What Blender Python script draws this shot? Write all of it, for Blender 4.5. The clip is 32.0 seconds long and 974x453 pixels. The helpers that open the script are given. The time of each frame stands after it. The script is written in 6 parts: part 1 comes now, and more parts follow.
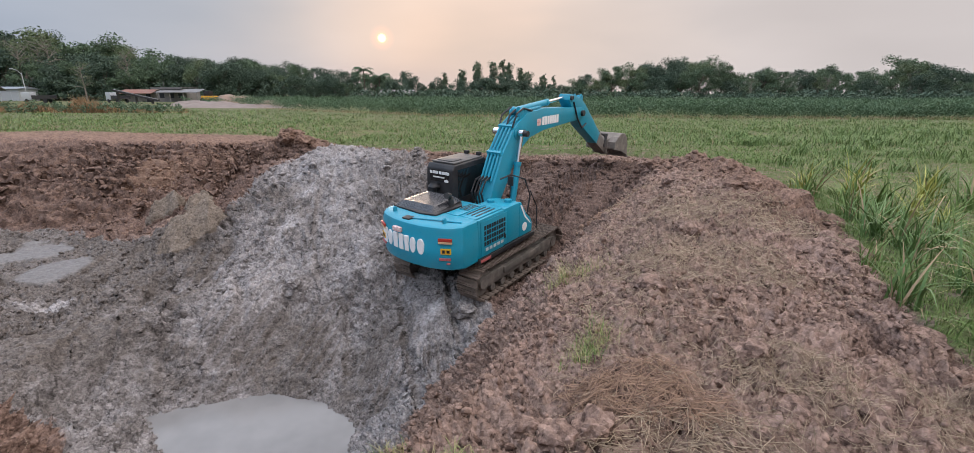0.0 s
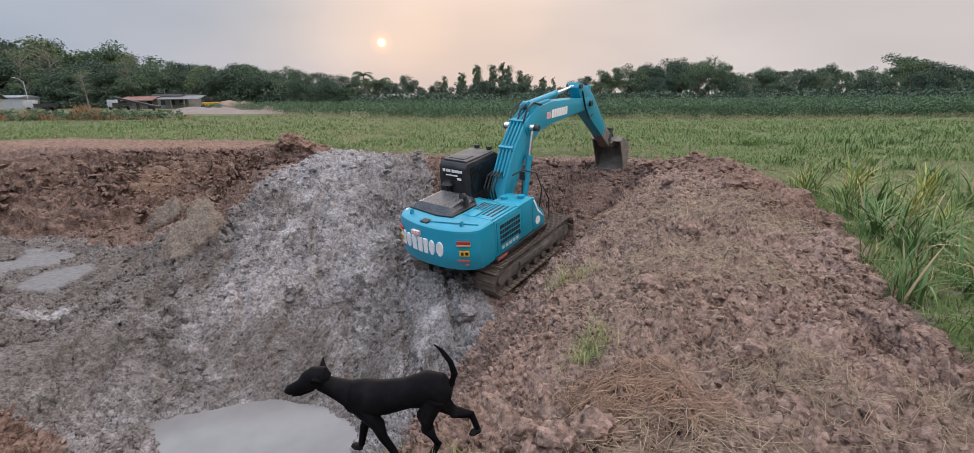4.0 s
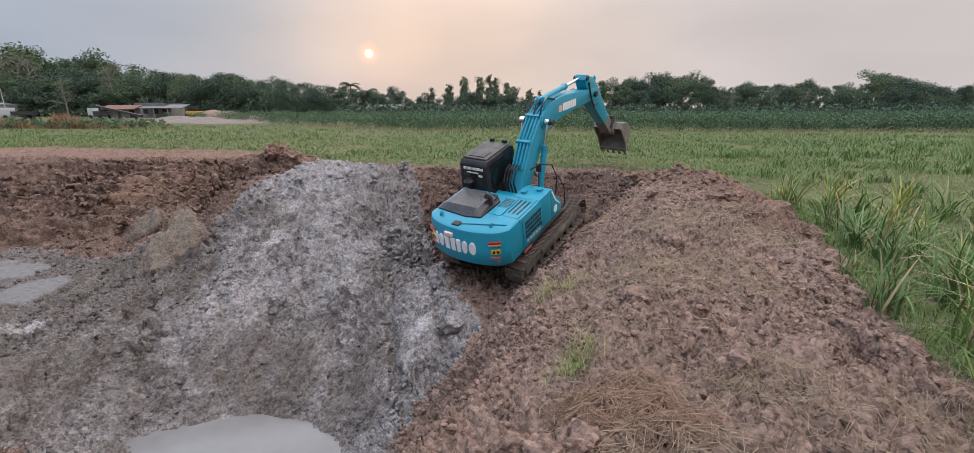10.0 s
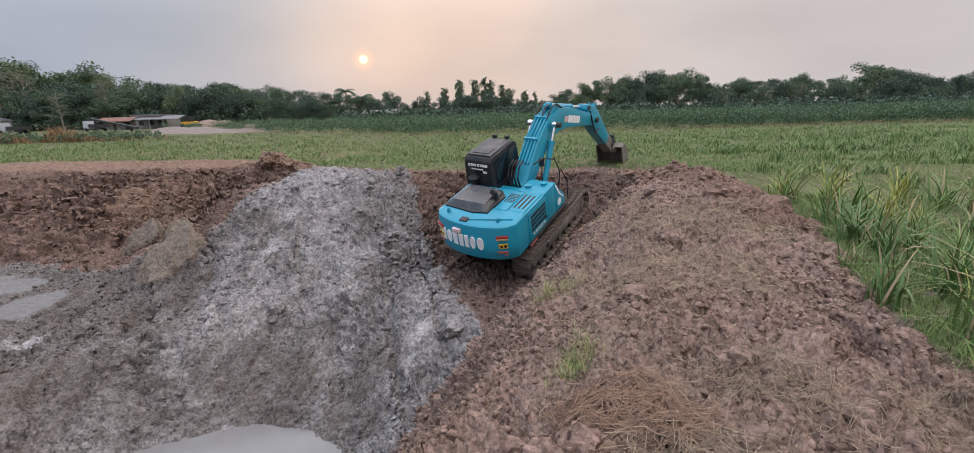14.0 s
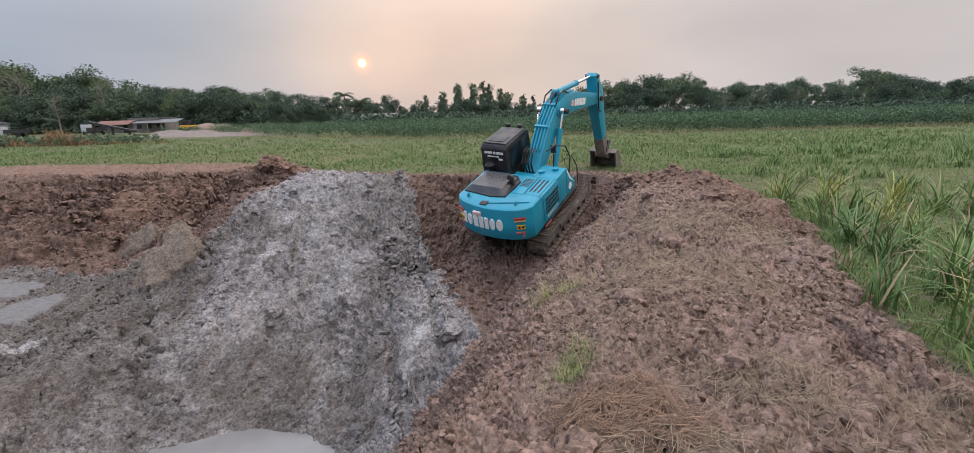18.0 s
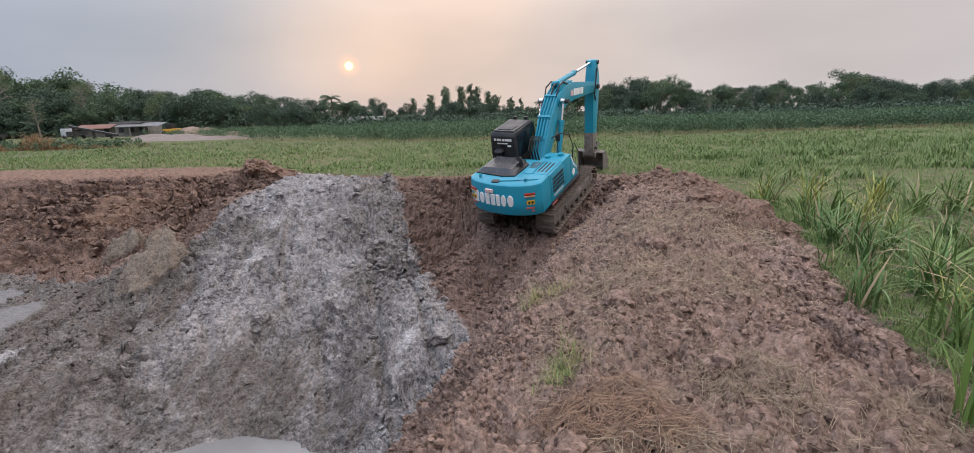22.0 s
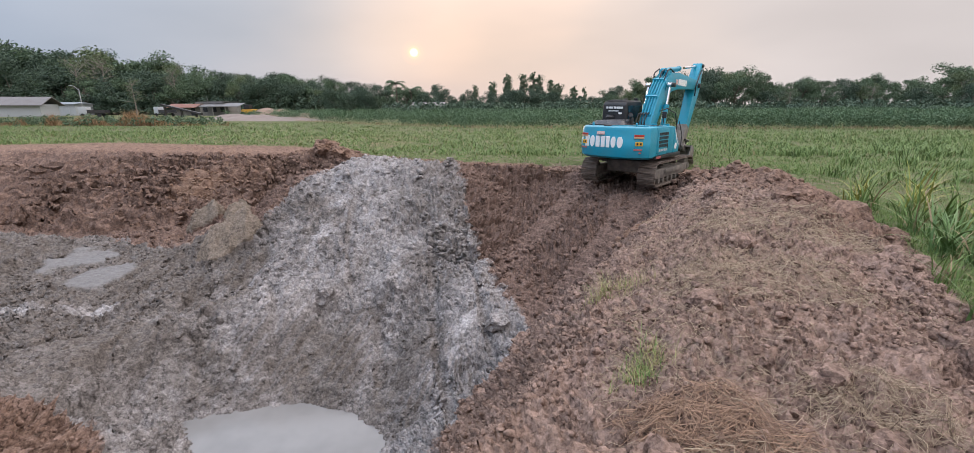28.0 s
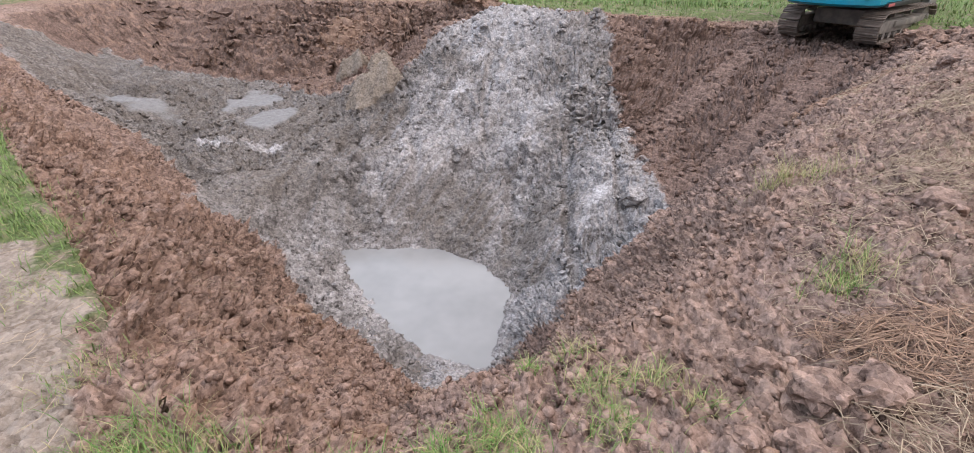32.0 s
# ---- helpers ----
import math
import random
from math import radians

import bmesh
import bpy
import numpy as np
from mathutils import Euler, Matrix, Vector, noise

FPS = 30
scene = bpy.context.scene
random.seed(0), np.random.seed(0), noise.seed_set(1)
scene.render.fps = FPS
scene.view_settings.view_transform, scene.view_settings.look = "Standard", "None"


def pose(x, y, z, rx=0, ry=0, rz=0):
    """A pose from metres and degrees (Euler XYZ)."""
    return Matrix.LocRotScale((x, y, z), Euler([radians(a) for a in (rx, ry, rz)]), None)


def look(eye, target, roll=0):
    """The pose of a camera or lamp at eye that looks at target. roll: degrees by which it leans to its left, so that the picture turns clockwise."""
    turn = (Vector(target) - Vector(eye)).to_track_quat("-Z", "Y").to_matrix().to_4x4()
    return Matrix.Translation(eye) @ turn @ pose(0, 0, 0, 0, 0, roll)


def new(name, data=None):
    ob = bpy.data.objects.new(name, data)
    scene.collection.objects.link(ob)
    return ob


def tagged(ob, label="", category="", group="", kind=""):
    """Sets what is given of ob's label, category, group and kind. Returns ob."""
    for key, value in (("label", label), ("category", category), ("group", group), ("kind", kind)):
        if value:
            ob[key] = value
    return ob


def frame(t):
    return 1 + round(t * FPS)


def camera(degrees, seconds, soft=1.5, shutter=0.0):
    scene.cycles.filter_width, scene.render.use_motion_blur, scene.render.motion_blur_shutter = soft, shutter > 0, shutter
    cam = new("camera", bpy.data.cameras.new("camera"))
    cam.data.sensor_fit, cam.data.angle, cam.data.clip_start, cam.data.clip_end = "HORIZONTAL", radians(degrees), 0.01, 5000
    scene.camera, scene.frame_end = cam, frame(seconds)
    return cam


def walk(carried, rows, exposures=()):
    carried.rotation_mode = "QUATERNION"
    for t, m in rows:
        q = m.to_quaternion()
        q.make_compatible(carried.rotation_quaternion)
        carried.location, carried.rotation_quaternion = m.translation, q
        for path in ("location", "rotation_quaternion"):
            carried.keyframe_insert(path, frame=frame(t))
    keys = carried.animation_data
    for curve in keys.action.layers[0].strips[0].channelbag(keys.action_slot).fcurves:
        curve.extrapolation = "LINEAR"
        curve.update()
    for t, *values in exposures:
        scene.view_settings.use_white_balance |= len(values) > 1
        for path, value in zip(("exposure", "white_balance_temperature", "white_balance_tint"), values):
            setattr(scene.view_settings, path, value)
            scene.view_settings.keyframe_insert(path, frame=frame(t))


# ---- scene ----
cam = camera(92.1, 32.0, 0.6)
PATH = [
    (0, (0.018, 0.012, 2.392), (-0.055, 9.632, -0.336), 0.14),
    (0.5, (0.026, 0.014, 2.387), (-0.057, 9.638, -0.328), 0.07),
    (1, (0.036, 0.014, 2.380), (-0.062, 9.640, -0.328), -0.12),
    (1.5, (0.042, 0.006, 2.387), (-0.067, 9.632, -0.321), -0.22),
    (2, (0.050, 0.010, 2.382), (-0.057, 9.639, -0.316), -0.30),
    (2.5, (0.046, 0.001, 2.386), (-0.051, 9.630, -0.310), -0.40),
    (3, (0.051, 0.002, 2.387), (-0.053, 9.633, -0.301), -0.54),
    (3.5, (0.051, 0.007, 2.390), (-0.056, 9.641, -0.290), -0.64),
    (5.5, (0.038, 0.019, 2.378), (-0.047, 9.660, -0.274), 0.04),
    (6, (0.049, 0.026, 2.375), (-0.034, 9.666, -0.282), -0.19),
    (6.5, (0.054, 0.025, 2.378), (-0.033, 9.663, -0.288), -0.27),
    (7, (0.070, 0.026, 2.386), (-0.017, 9.654, -0.314), -0.47),
    (7.5, (0.078, 0.031, 2.393), (0.025, 9.661, -0.301), -0.53),
    (8, (0.067, 0.023, 2.397), (0.051, 9.660, -0.270), -0.34),
    (8.5, (0.060, 0.024, 2.395), (0.091, 9.673, -0.231), -0.15),
    (9, (0.054, 0.016, 2.398), (0.136, 9.678, -0.178), -0.09),
    (9.5, (0.055, 0.019, 2.397), (0.183, 9.699, -0.108), -0.09),
    (10, (0.053, 0.012, 2.397), (0.228, 9.706, -0.053), -0.05),
    (10.5, (0.057, 0.013, 2.398), (0.277, 9.715, -0.012), -0.16),
    (11, (0.061, 0.018, 2.399), (0.315, 9.729, 0.026), -0.11),
    (11.5, (0.072, 0.022, 2.400), (0.348, 9.738, 0.048), -0.28),
    (12, (0.077, 0.027, 2.396), (0.355, 9.744, 0.054), -0.57),
    (12.5, (0.079, 0.032, 2.393), (0.347, 9.748, 0.042), -0.90),
    (13, (0.082, 0.037, 2.394), (0.338, 9.749, 0.026), -1.17),
    (13.5, (0.088, 0.039, 2.392), (0.328, 9.749, 0.011), -1.33),
    (14, (0.086, 0.042, 2.393), (0.284, 9.747, -0.009), -1.59),
    (14.5, (0.088, 0.039, 2.398), (0.258, 9.743, -0.010), -1.66),
    (16.5, (0.081, 0.032, 2.404), (0.248, 9.742, 0.020), -1.65),
    (17, (0.081, 0.030, 2.401), (0.264, 9.745, 0.037), -1.55),
    (17.5, (0.083, 0.033, 2.398), (0.286, 9.752, 0.052), -1.56),
    (18, (0.086, 0.032, 2.400), (0.321, 9.754, 0.068), -1.54),
    (18.5, (0.081, 0.029, 2.401), (0.350, 9.751, 0.074), -1.50),
    (19, (0.092, 0.043, 2.395), (0.394, 9.763, 0.066), -1.68),
    (19.5, (0.101, 0.040, 2.399), (0.428, 9.760, 0.071), -1.77),
    (20, (0.104, 0.047, 2.395), (0.457, 9.766, 0.069), -1.79),
    (20.5, (0.102, 0.046, 2.395), (0.491, 9.766, 0.078), -1.80),
    (21, (0.097, 0.034, 2.402), (0.518, 9.753, 0.087), -1.74),
    (21.5, (0.098, 0.036, 2.402), (0.548, 9.757, 0.100), -1.71),
    (22, (0.097, 0.037, 2.404), (0.570, 9.760, 0.118), -1.69),
    (22.5, (0.102, 0.038, 2.398), (0.602, 9.765, 0.130), -1.65),
    (23, (0.093, 0.028, 2.407), (0.629, 9.761, 0.174), -1.43),
    (23.5, (0.091, 0.028, 2.408), (0.671, 9.766, 0.206), -1.38),
    (24, (0.092, 0.028, 2.405), (0.705, 9.771, 0.236), -1.24),
    (24.5, (0.080, 0.020, 2.410), (0.723, 9.767, 0.269), -1.08),
    (26.5, (0.063, 0.028, 2.408), (0.812, 9.782, 0.333), -0.46),
    (27, (-0.010, 0.049, 2.394), (0.064, 9.813, 0.238), -0.51),
    (27.5, (-0.102, 0.087, 2.357), (-0.729, 9.787, 0.009), -0.08),
    (28, (-0.113, 0.209, 2.314), (-0.793, 9.870, -0.176), -0.24),
    (28.5, (-0.198, 0.464, 2.275), (-0.164, 10.137, -0.262), 0.98),
    (29, (-0.333, 0.543, 2.251), (-0.247, 10.195, -0.364), -1.16),
    (29.5, (-0.417, 0.537, 2.226), (-0.963, 9.964, -1.064), -1.01),
    (30, (-0.498, 0.486, 2.155), (-2.559, 9.029, -2.617), -1.21),
    (30.5, (-0.506, 0.474, 2.137), (-3.098, 8.580, -3.114), -1.37),
    (31, (-0.495, 0.474, 2.151), (-3.367, 8.420, -3.197), -1.64),
    (31.5, (-0.488, 0.470, 2.156), (-3.436, 8.340, -3.264), -1.66),
    (32, (-0.477, 0.474, 2.196), (-3.432, 8.556, -2.898), -1.24),
]
walk(cam, [(t, look(eye, target, roll)) for t, eye, target, roll in PATH],
     [(0, 0.15), (6, 0.14), (12, 0.09), (24, 0.07), (26.5, 0.08), (27.5, 0.23), (28.5, 0.28), (29.2, 0.32), (30, 0.72), (30.5, 0.72), (31, 0.68), (32, 0.64)])

# ---- sky and sun ----
SUN_DIR = Vector((-0.2119, 0.9722, 0.1026)).normalized()
SUN_EL = math.asin(SUN_DIR.z)
SUN_AZ = math.atan2(SUN_DIR.x, SUN_DIR.y)


def make_world():
    w = bpy.data.worlds.new("hazy_evening_sky")
    scene.world = w
    w.use_nodes = True
    nt = w.node_tree
    nt.nodes.clear()
    N, L = nt.nodes.new, nt.links.new
    out = N("ShaderNodeOutputWorld")
    bg = N("ShaderNodeBackground")
    sky = N("ShaderNodeTexSky")
    sky.sky_type = "NISHITA"
    sky.sun_disc = False
    sky.sun_elevation = SUN_EL
    sky.sun_rotation = SUN_AZ
    sky.dust_density = 6.0
    sky.air_density = 1.0
    sky_dim = N("ShaderNodeVectorMath")
    sky_dim.operation = "SCALE"
    sky_dim.inputs["Scale"].default_value = 0.05
    L(sky.outputs["Color"], sky_dim.inputs[0])
    # thick even haze, warmer towards the sun
    tc = N("ShaderNodeTexCoord")
    nrm = N("ShaderNodeVectorMath")
    nrm.operation = "NORMALIZE"
    L(tc.outputs["Generated"], nrm.inputs[0])
    # slow streaks of thin cloud
    mp = N("ShaderNodeMapping")
    mp.inputs["Scale"].default_value = (1.2, 1.2, 3.5)
    L(nrm.outputs[0], mp.inputs["Vector"])
    cl = N("ShaderNodeTexNoise")
    cl.inputs["Scale"].default_value = 2.2
    cl.inputs["Detail"].default_value = 3.0
    cl.inputs["Roughness"].default_value = 0.45
    L(mp.outputs[0], cl.inputs["Vector"])
    dot = N("ShaderNodeVectorMath")
    dot.operation = "DOT_PRODUCT"
    L(nrm.outputs[0], dot.inputs[0])
    dot.inputs[1].default_value = SUN_DIR
    ramp = N("ShaderNodeValToRGB")
    e = ramp.color_ramp.elements
    ramp.color_ramp.interpolation = "B_SPLINE"
    e[0].position, e[0].color = 0.0, (0.50, 0.52, 0.57, 1)
    e[1].position, e[1].color = 1.0, (0.66, 0.55, 0.50, 1)
    m = e.new(0.80)
    m.color = (0.535, 0.525, 0.545, 1)
    m = e.new(0.93)
    m.color = (0.60, 0.555, 0.54, 1)
    warp = N("ShaderNodeMath")
    warp.operation = "MULTIPLY_ADD"
    warp.inputs[1].default_value = 0.16
    warp.inputs[2].default_value = -0.08
    L(cl.outputs["Fac"], warp.inputs[0])
    add = N("ShaderNodeMath")
    L(dot.outputs["Value"], add.inputs[0])
    L(warp.outputs[0], add.inputs[1])
    L(add.outputs[0], ramp.inputs["Fac"])
    mix = N("ShaderNodeMix")
    mix.data_type = "RGBA"
    mix.inputs["Factor"].default_value = 0.93
    L(sky_dim.outputs[0], mix.inputs[6])
    L(ramp.outputs["Color"], mix.inputs[7])
    # the haze is brightest high overhead
    sep = N("ShaderNodeSeparateXYZ")
    L(nrm.outputs[0], sep.inputs[0])
    up = N("ShaderNodeMapRange")
    up.interpolation_type = "SMOOTHSTEP"
    for k, v in (("From Min", 0.12), ("From Max", 0.85), ("To Min", 1.0), ("To Max", 4.0)):
        up.inputs[k].default_value = v
    L(sep.outputs["Z"], up.inputs["Value"])
    high = N("ShaderNodeVectorMath")
    high.operation = "SCALE"
    L(mix.outputs[2], high.inputs[0])
    veil = N("ShaderNodeMapRange")
    for k, v in (("From Min", 0.3), ("From Max", 0.7), ("To Min", 0.92), ("To Max", 1.07)):
        veil.inputs[k].default_value = v
    L(cl.outputs["Fac"], veil.inputs["Value"])
    thick = N("ShaderNodeMath")
    thick.operation = "MULTIPLY"
    L(up.outputs[0], thick.inputs[0])
    L(veil.outputs[0], thick.inputs[1])
    L(thick.outputs[0], high.inputs["Scale"])
    # a bluer bank of haze to the west, clearer air to the east
    east = N("ShaderNodeMapRange")
    east.interpolation_type = "SMOOTHSTEP"
    for k, v in (("From Min", -0.50), ("From Max", 0.12), ("To Min", 0.0), ("To Max", 1.0)):
        east.inputs[k].default_value = v
    L(sep.outputs["X"], east.inputs["Value"])
    tint = N("ShaderNodeMix")
    tint.data_type = "RGBA"
    tint.inputs[6].default_value = (0.72, 0.84, 1.0, 1)
    tint.inputs[7].default_value = (1.18, 1.09, 1.03, 1)
    L(east.outputs[0], tint.inputs[0])
    toned = N("ShaderNodeVectorMath")
    toned.operation = "MULTIPLY"
    L(high.outputs[0], toned.inputs[0])
    L(tint.outputs[2], toned.inputs[1])
    # the sun's veiled disc and its aureole
    last = toned.outputs[0]
    for lo, hi, col in ((0.99996, 0.99999, (3.0, 1.7, 0.5)), (0.99965, 0.99999, (0.16, 0.035, 0.0)), (0.99988, 0.99998, (0.55, 0.08, 0.0)), (0.985, 1.0, (0.05, 0.02, 0.006))):
        mr = N("ShaderNodeMapRange")
        mr.interpolation_type = "SMOOTHSTEP"
        mr.inputs["From Min"].default_value = lo
        mr.inputs["From Max"].default_value = hi
        L(dot.outputs["Value"], mr.inputs["Value"])
        sc = N("ShaderNodeVectorMath")
        sc.operation = "SCALE"
        sc.inputs[0].default_value = col
        L(mr.outputs[0], sc.inputs["Scale"])
        ad = N("ShaderNodeVectorMath")
        L(last, ad.inputs[0])
        L(sc.outputs[0], ad.inputs[1])
        last = ad.outputs[0]
    L(last, bg.inputs["Color"])
    bg.inputs["Strength"].default_value = 1.0
    L(bg.outputs[0], out.inputs["Surface"])


make_world()
sun = new("sun", bpy.data.lights.new("sun", "SUN"))
sun.data.energy = 1.0
sun.data.angle = radians(12)
sun.data.color = (1.0, 0.74, 0.52)
sun.matrix_world = look((0, 0, 60), Vector((0, 0, 60)) - SUN_DIR)

# ---- materials ----
def mat(name, base, rough=0.8, metal=0.0, spec=0.3):
    m = bpy.data.materials.new(name)
    m.use_nodes = True
    b = m.node_tree.nodes["Principled BSDF"]
    b.inputs["Base Color"].default_value = (*base, 1)
    b.inputs["Roughness"].default_value = rough
    b.inputs["Metallic"].default_value = metal
    b.inputs["Specular IOR Level"].default_value = spec
    return m


class Nodes:
    """Short hand for wiring a material."""

    def __init__(self, m):
        self.t = m.node_tree
        self.b = self.t.nodes["Principled BSDF"]
        self.co = self.t.nodes.new("ShaderNodeTexCoord")

    def link(self, a, b):
        self.t.links.new(a, b)

    def noise(self, scale, detail=4.0, rough=0.6, space="Object"):
        n = self.t.nodes.new("ShaderNodeTexNoise")
        n.inputs["Scale"].default_value = scale
        n.inputs["Detail"].default_value = detail
        n.inputs["Roughness"].default_value = rough
        self.link(self.co.outputs[space], n.inputs["Vector"])
        return n.outputs["Fac"]

    def voronoi(self, scale, feature="F1", space="Object"):
        n = self.t.nodes.new("ShaderNodeTexVoronoi")
        n.feature = feature
        n.inputs["Scale"].default_value = scale
        self.link(self.co.outputs[space], n.inputs["Vector"])
        return n.outputs["Distance"]

    def cells(self, scale, wobble=0.35):
        """A random value for each crumb, crumbs with ragged edges, and the distance from each one's middle."""
        d = self.t.nodes.new("ShaderNodeTexNoise")
        d.inputs["Scale"].default_value = scale * 0.9
        d.inputs["Detail"].default_value = 3.0
        self.link(self.co.outputs["Object"], d.inputs["Vector"])
        s = self.t.nodes.new("ShaderNodeVectorMath")
        s.operation = "MULTIPLY_ADD"
        s.inputs[1].default_value = (2 * wobble / scale,) * 3
        self.link(d.outputs["Color"], s.inputs[0])
        self.link(self.co.outputs["Object"], s.inputs[2])
        n = self.t.nodes.new("ShaderNodeTexVoronoi")
        n.inputs["Scale"].default_value = scale
        self.link(s.outputs[0], n.inputs["Vector"])
        b = self.t.nodes.new("ShaderNodeSeparateColor")
        self.link(n.outputs["Color"], b.inputs[0])
        return b.outputs[0], n.outputs["Distance"]

    def attr(self, name):
        n = self.t.nodes.new("ShaderNodeAttribute")
        n.attribute_name = name
        return n.outputs["Fac"]

    def rng(self, v, a, b, c=0.0, d=1.0):
        n = self.t.nodes.new("ShaderNodeMapRange")
        for k, x in (("From Min", a), ("From Max", b), ("To Min", c), ("To Max", d)):
            n.inputs[k].default_value = x
        self.link(v, n.inputs["Value"])
        return n.outputs[0]

    def math(self, op, a, b):
        n = self.t.nodes.new("ShaderNodeMath")
        n.operation = op
        for k, v in enumerate((a, b)):
            if isinstance(v, (int, float)):
                n.inputs[k].default_value = v
            else:
                self.link(v, n.inputs[k])
        return n.outputs[0]

    def mix(self, f, a, b):
        n = self.t.nodes.new("ShaderNodeMix")
        n.data_type = "RGBA"
        for k, v in ((0, f), (6, a), (7, b)):
            if isinstance(v, (int, float)):
                n.inputs[k].default_value = v
            elif isinstance(v, tuple):
                n.inputs[k].default_value = (*v, 1)
            else:
                self.link(v, n.inputs[k])
        return n.outputs[2]

    def random(self):
        return self.t.nodes.new("ShaderNodeObjectInfo").outputs["Random"]

    def island(self):
        return self.t.nodes.new("ShaderNodeNewGeometry").outputs["Random Per Island"]

    def bump(self, h, strength=0.5, dist=0.02):
        n = self.t.nodes.new("ShaderNodeBump")
        n.inputs["Strength"].default_value = strength
        n.inputs["Distance"].default_value = dist
        self.link(h, n.inputs["Height"])
        self.link(n.outputs[0], self.b.inputs["Normal"])

    def color(self, c):
        self.link(c, self.b.inputs["Base Color"])

    def rough(self, r):
        self.link(r, self.b.inputs["Roughness"])


def worn(name, base, dark, scale=3.0, rough=0.6, metal=0.0, amount=0.5, bump=0.15, spec=0.4):
    """A surface of one colour with patches of dirt and fine grain."""
    m = mat(name, base, rough, metal, spec)
    n = Nodes(m)
    big = n.rng(n.noise(scale, 5), 0.42, 0.72)
    fine = n.noise(scale * 14, 4)
    n.color(n.mix(n.math("MULTIPLY", n.math("MULTIPLY", big, amount), n.rng(fine, 0.3, 0.7, 0.5, 1.2)), base, dark))
    n.rough(n.rng(fine, 0.3, 0.7, max(rough - 0.12, 0.05), min(rough + 0.15, 1)))
    n.bump(fine, bump, 0.004)
    return m


def varied(name, a, b, rough=0.7, island=True, spec=0.25):
    """A colour that differs from piece to piece."""
    m = mat(name, a, rough, 0, spec)
    n = Nodes(m)
    r = n.island() if island else n.random()
    n.color(n.mix(n.math("ADD", n.math("MULTIPLY", r, 0.75), n.math("MULTIPLY", n.noise(6.0, 3), 0.25)), a, b))
    return m


def soil_material():
    m = mat("turned_soil", (0.2, 0.15, 0.12), 0.95, 0, 0.12)
    n = Nodes(m)
    big, mid, fine, grit = n.noise(0.55, 5), n.noise(3.2, 6, 0.65), n.noise(19, 6, 0.7), n.noise(85, 4, 0.7)
    big_cell, big_d = n.cells(7)
    cell, cell_d = n.cells(17)
    small, _ = n.cells(40)
    f = n.math("ADD", n.math("MULTIPLY", n.rng(mid, 0.36, 0.64), 0.14), n.math("MULTIPLY", n.rng(fine, 0.36, 0.64), 0.20))
    for v, k in ((n.rng(grit, 0.38, 0.62), 0.08), (big_cell, 0.14), (cell, 0.26), (small, 0.18)):
        f = n.math("ADD", f, n.math("MULTIPLY", v, k))
    f = n.rng(f, 0.20, 0.80)
    brown = n.mix(f, (0.062, 0.038, 0.030), (0.395, 0.278, 0.228))
    brown = n.mix(n.rng(big, 0.42, 0.62, 0, 0.6), brown, n.mix(f, (0.076, 0.045, 0.033), (0.415, 0.288, 0.222)))
    dark = n.mix(f, (0.062, 0.041, 0.034), (0.255, 0.176, 0.144))
    red = n.mix(f, (0.066, 0.041, 0.032), (0.330, 0.220, 0.170))
    clay = n.mix(f, (0.085, 0.078, 0.076), (0.440, 0.408, 0.398))
    earthy = n.mix(f, (0.036, 0.030, 0.026), (0.190, 0.162, 0.142))
    clay = n.mix(n.rng(big, 0.48, 0.60, 0, 0.6), clay, earthy)
    clay = n.mix(n.math("MULTIPLY", n.attr("tan"), n.rng(mid, 0.35, 0.6, 0.45, 0.95)), clay, earthy)
    clay = n.mix(n.math("MULTIPLY", n.attr("pale"), n.rng(mid, 0.35, 0.6, 0.15, 0.9)), clay, n.mix(f, (0.17, 0.160, 0.159), (0.58, 0.552, 0.548)))
    sod = n.mix(n.rng(mid, 0.50, 0.62), n.mix(f, (0.050, 0.070, 0.026), (0.140, 0.160, 0.066)), n.mix(f, (0.075, 0.054, 0.042), (0.260, 0.200, 0.160)))
    j = n.rng(mid, 0.35, 0.65, -0.22, 0.22)

    def edge(a):
        return n.rng(n.math("ADD", n.attr(a), j), 0.38, 0.62)

    c = n.mix(edge("dark"), brown, dark)
    c = n.mix(edge("red"), c, red)
    c = n.mix(edge("clay"), c, clay)
    c = n.mix(edge("block"), c, n.mix(f, (0.090, 0.072, 0.058), (0.310, 0.258, 0.212)))
    c = n.mix(edge("sod"), c, sod)
    c = n.mix(edge("path"), c, n.mix(f, (0.13, 0.100, 0.080), (0.34, 0.280, 0.232)))
    c = n.mix(edge("ochre"), c, n.mix(f, (0.120, 0.070, 0.050), (0.330, 0.222, 0.164)))
    wet = n.attr("wet")
    c = n.mix(n.math("MULTIPLY", wet, 0.8), c, n.mix(f, (0.140, 0.133, 0.130), (0.205, 0.196, 0.192)))
    n.color(c)
    n.rough(n.rng(wet, 0.3, 1.0, 0.95, 0.5))
    soft = n.rng(wet, 0.3, 0.9, 1.0, 0.1)
    h = n.math("ADD", n.math("MULTIPLY", fine, 1.0), n.math("MULTIPLY", grit, 0.15))
    for d, k in ((big_d, -0.9), (cell_d, -0.8)):
        h = n.math("ADD", h, n.math("MULTIPLY", d, k))
    n.bump(n.math("MULTIPLY", h, soft), 0.9, 0.026)
    return m


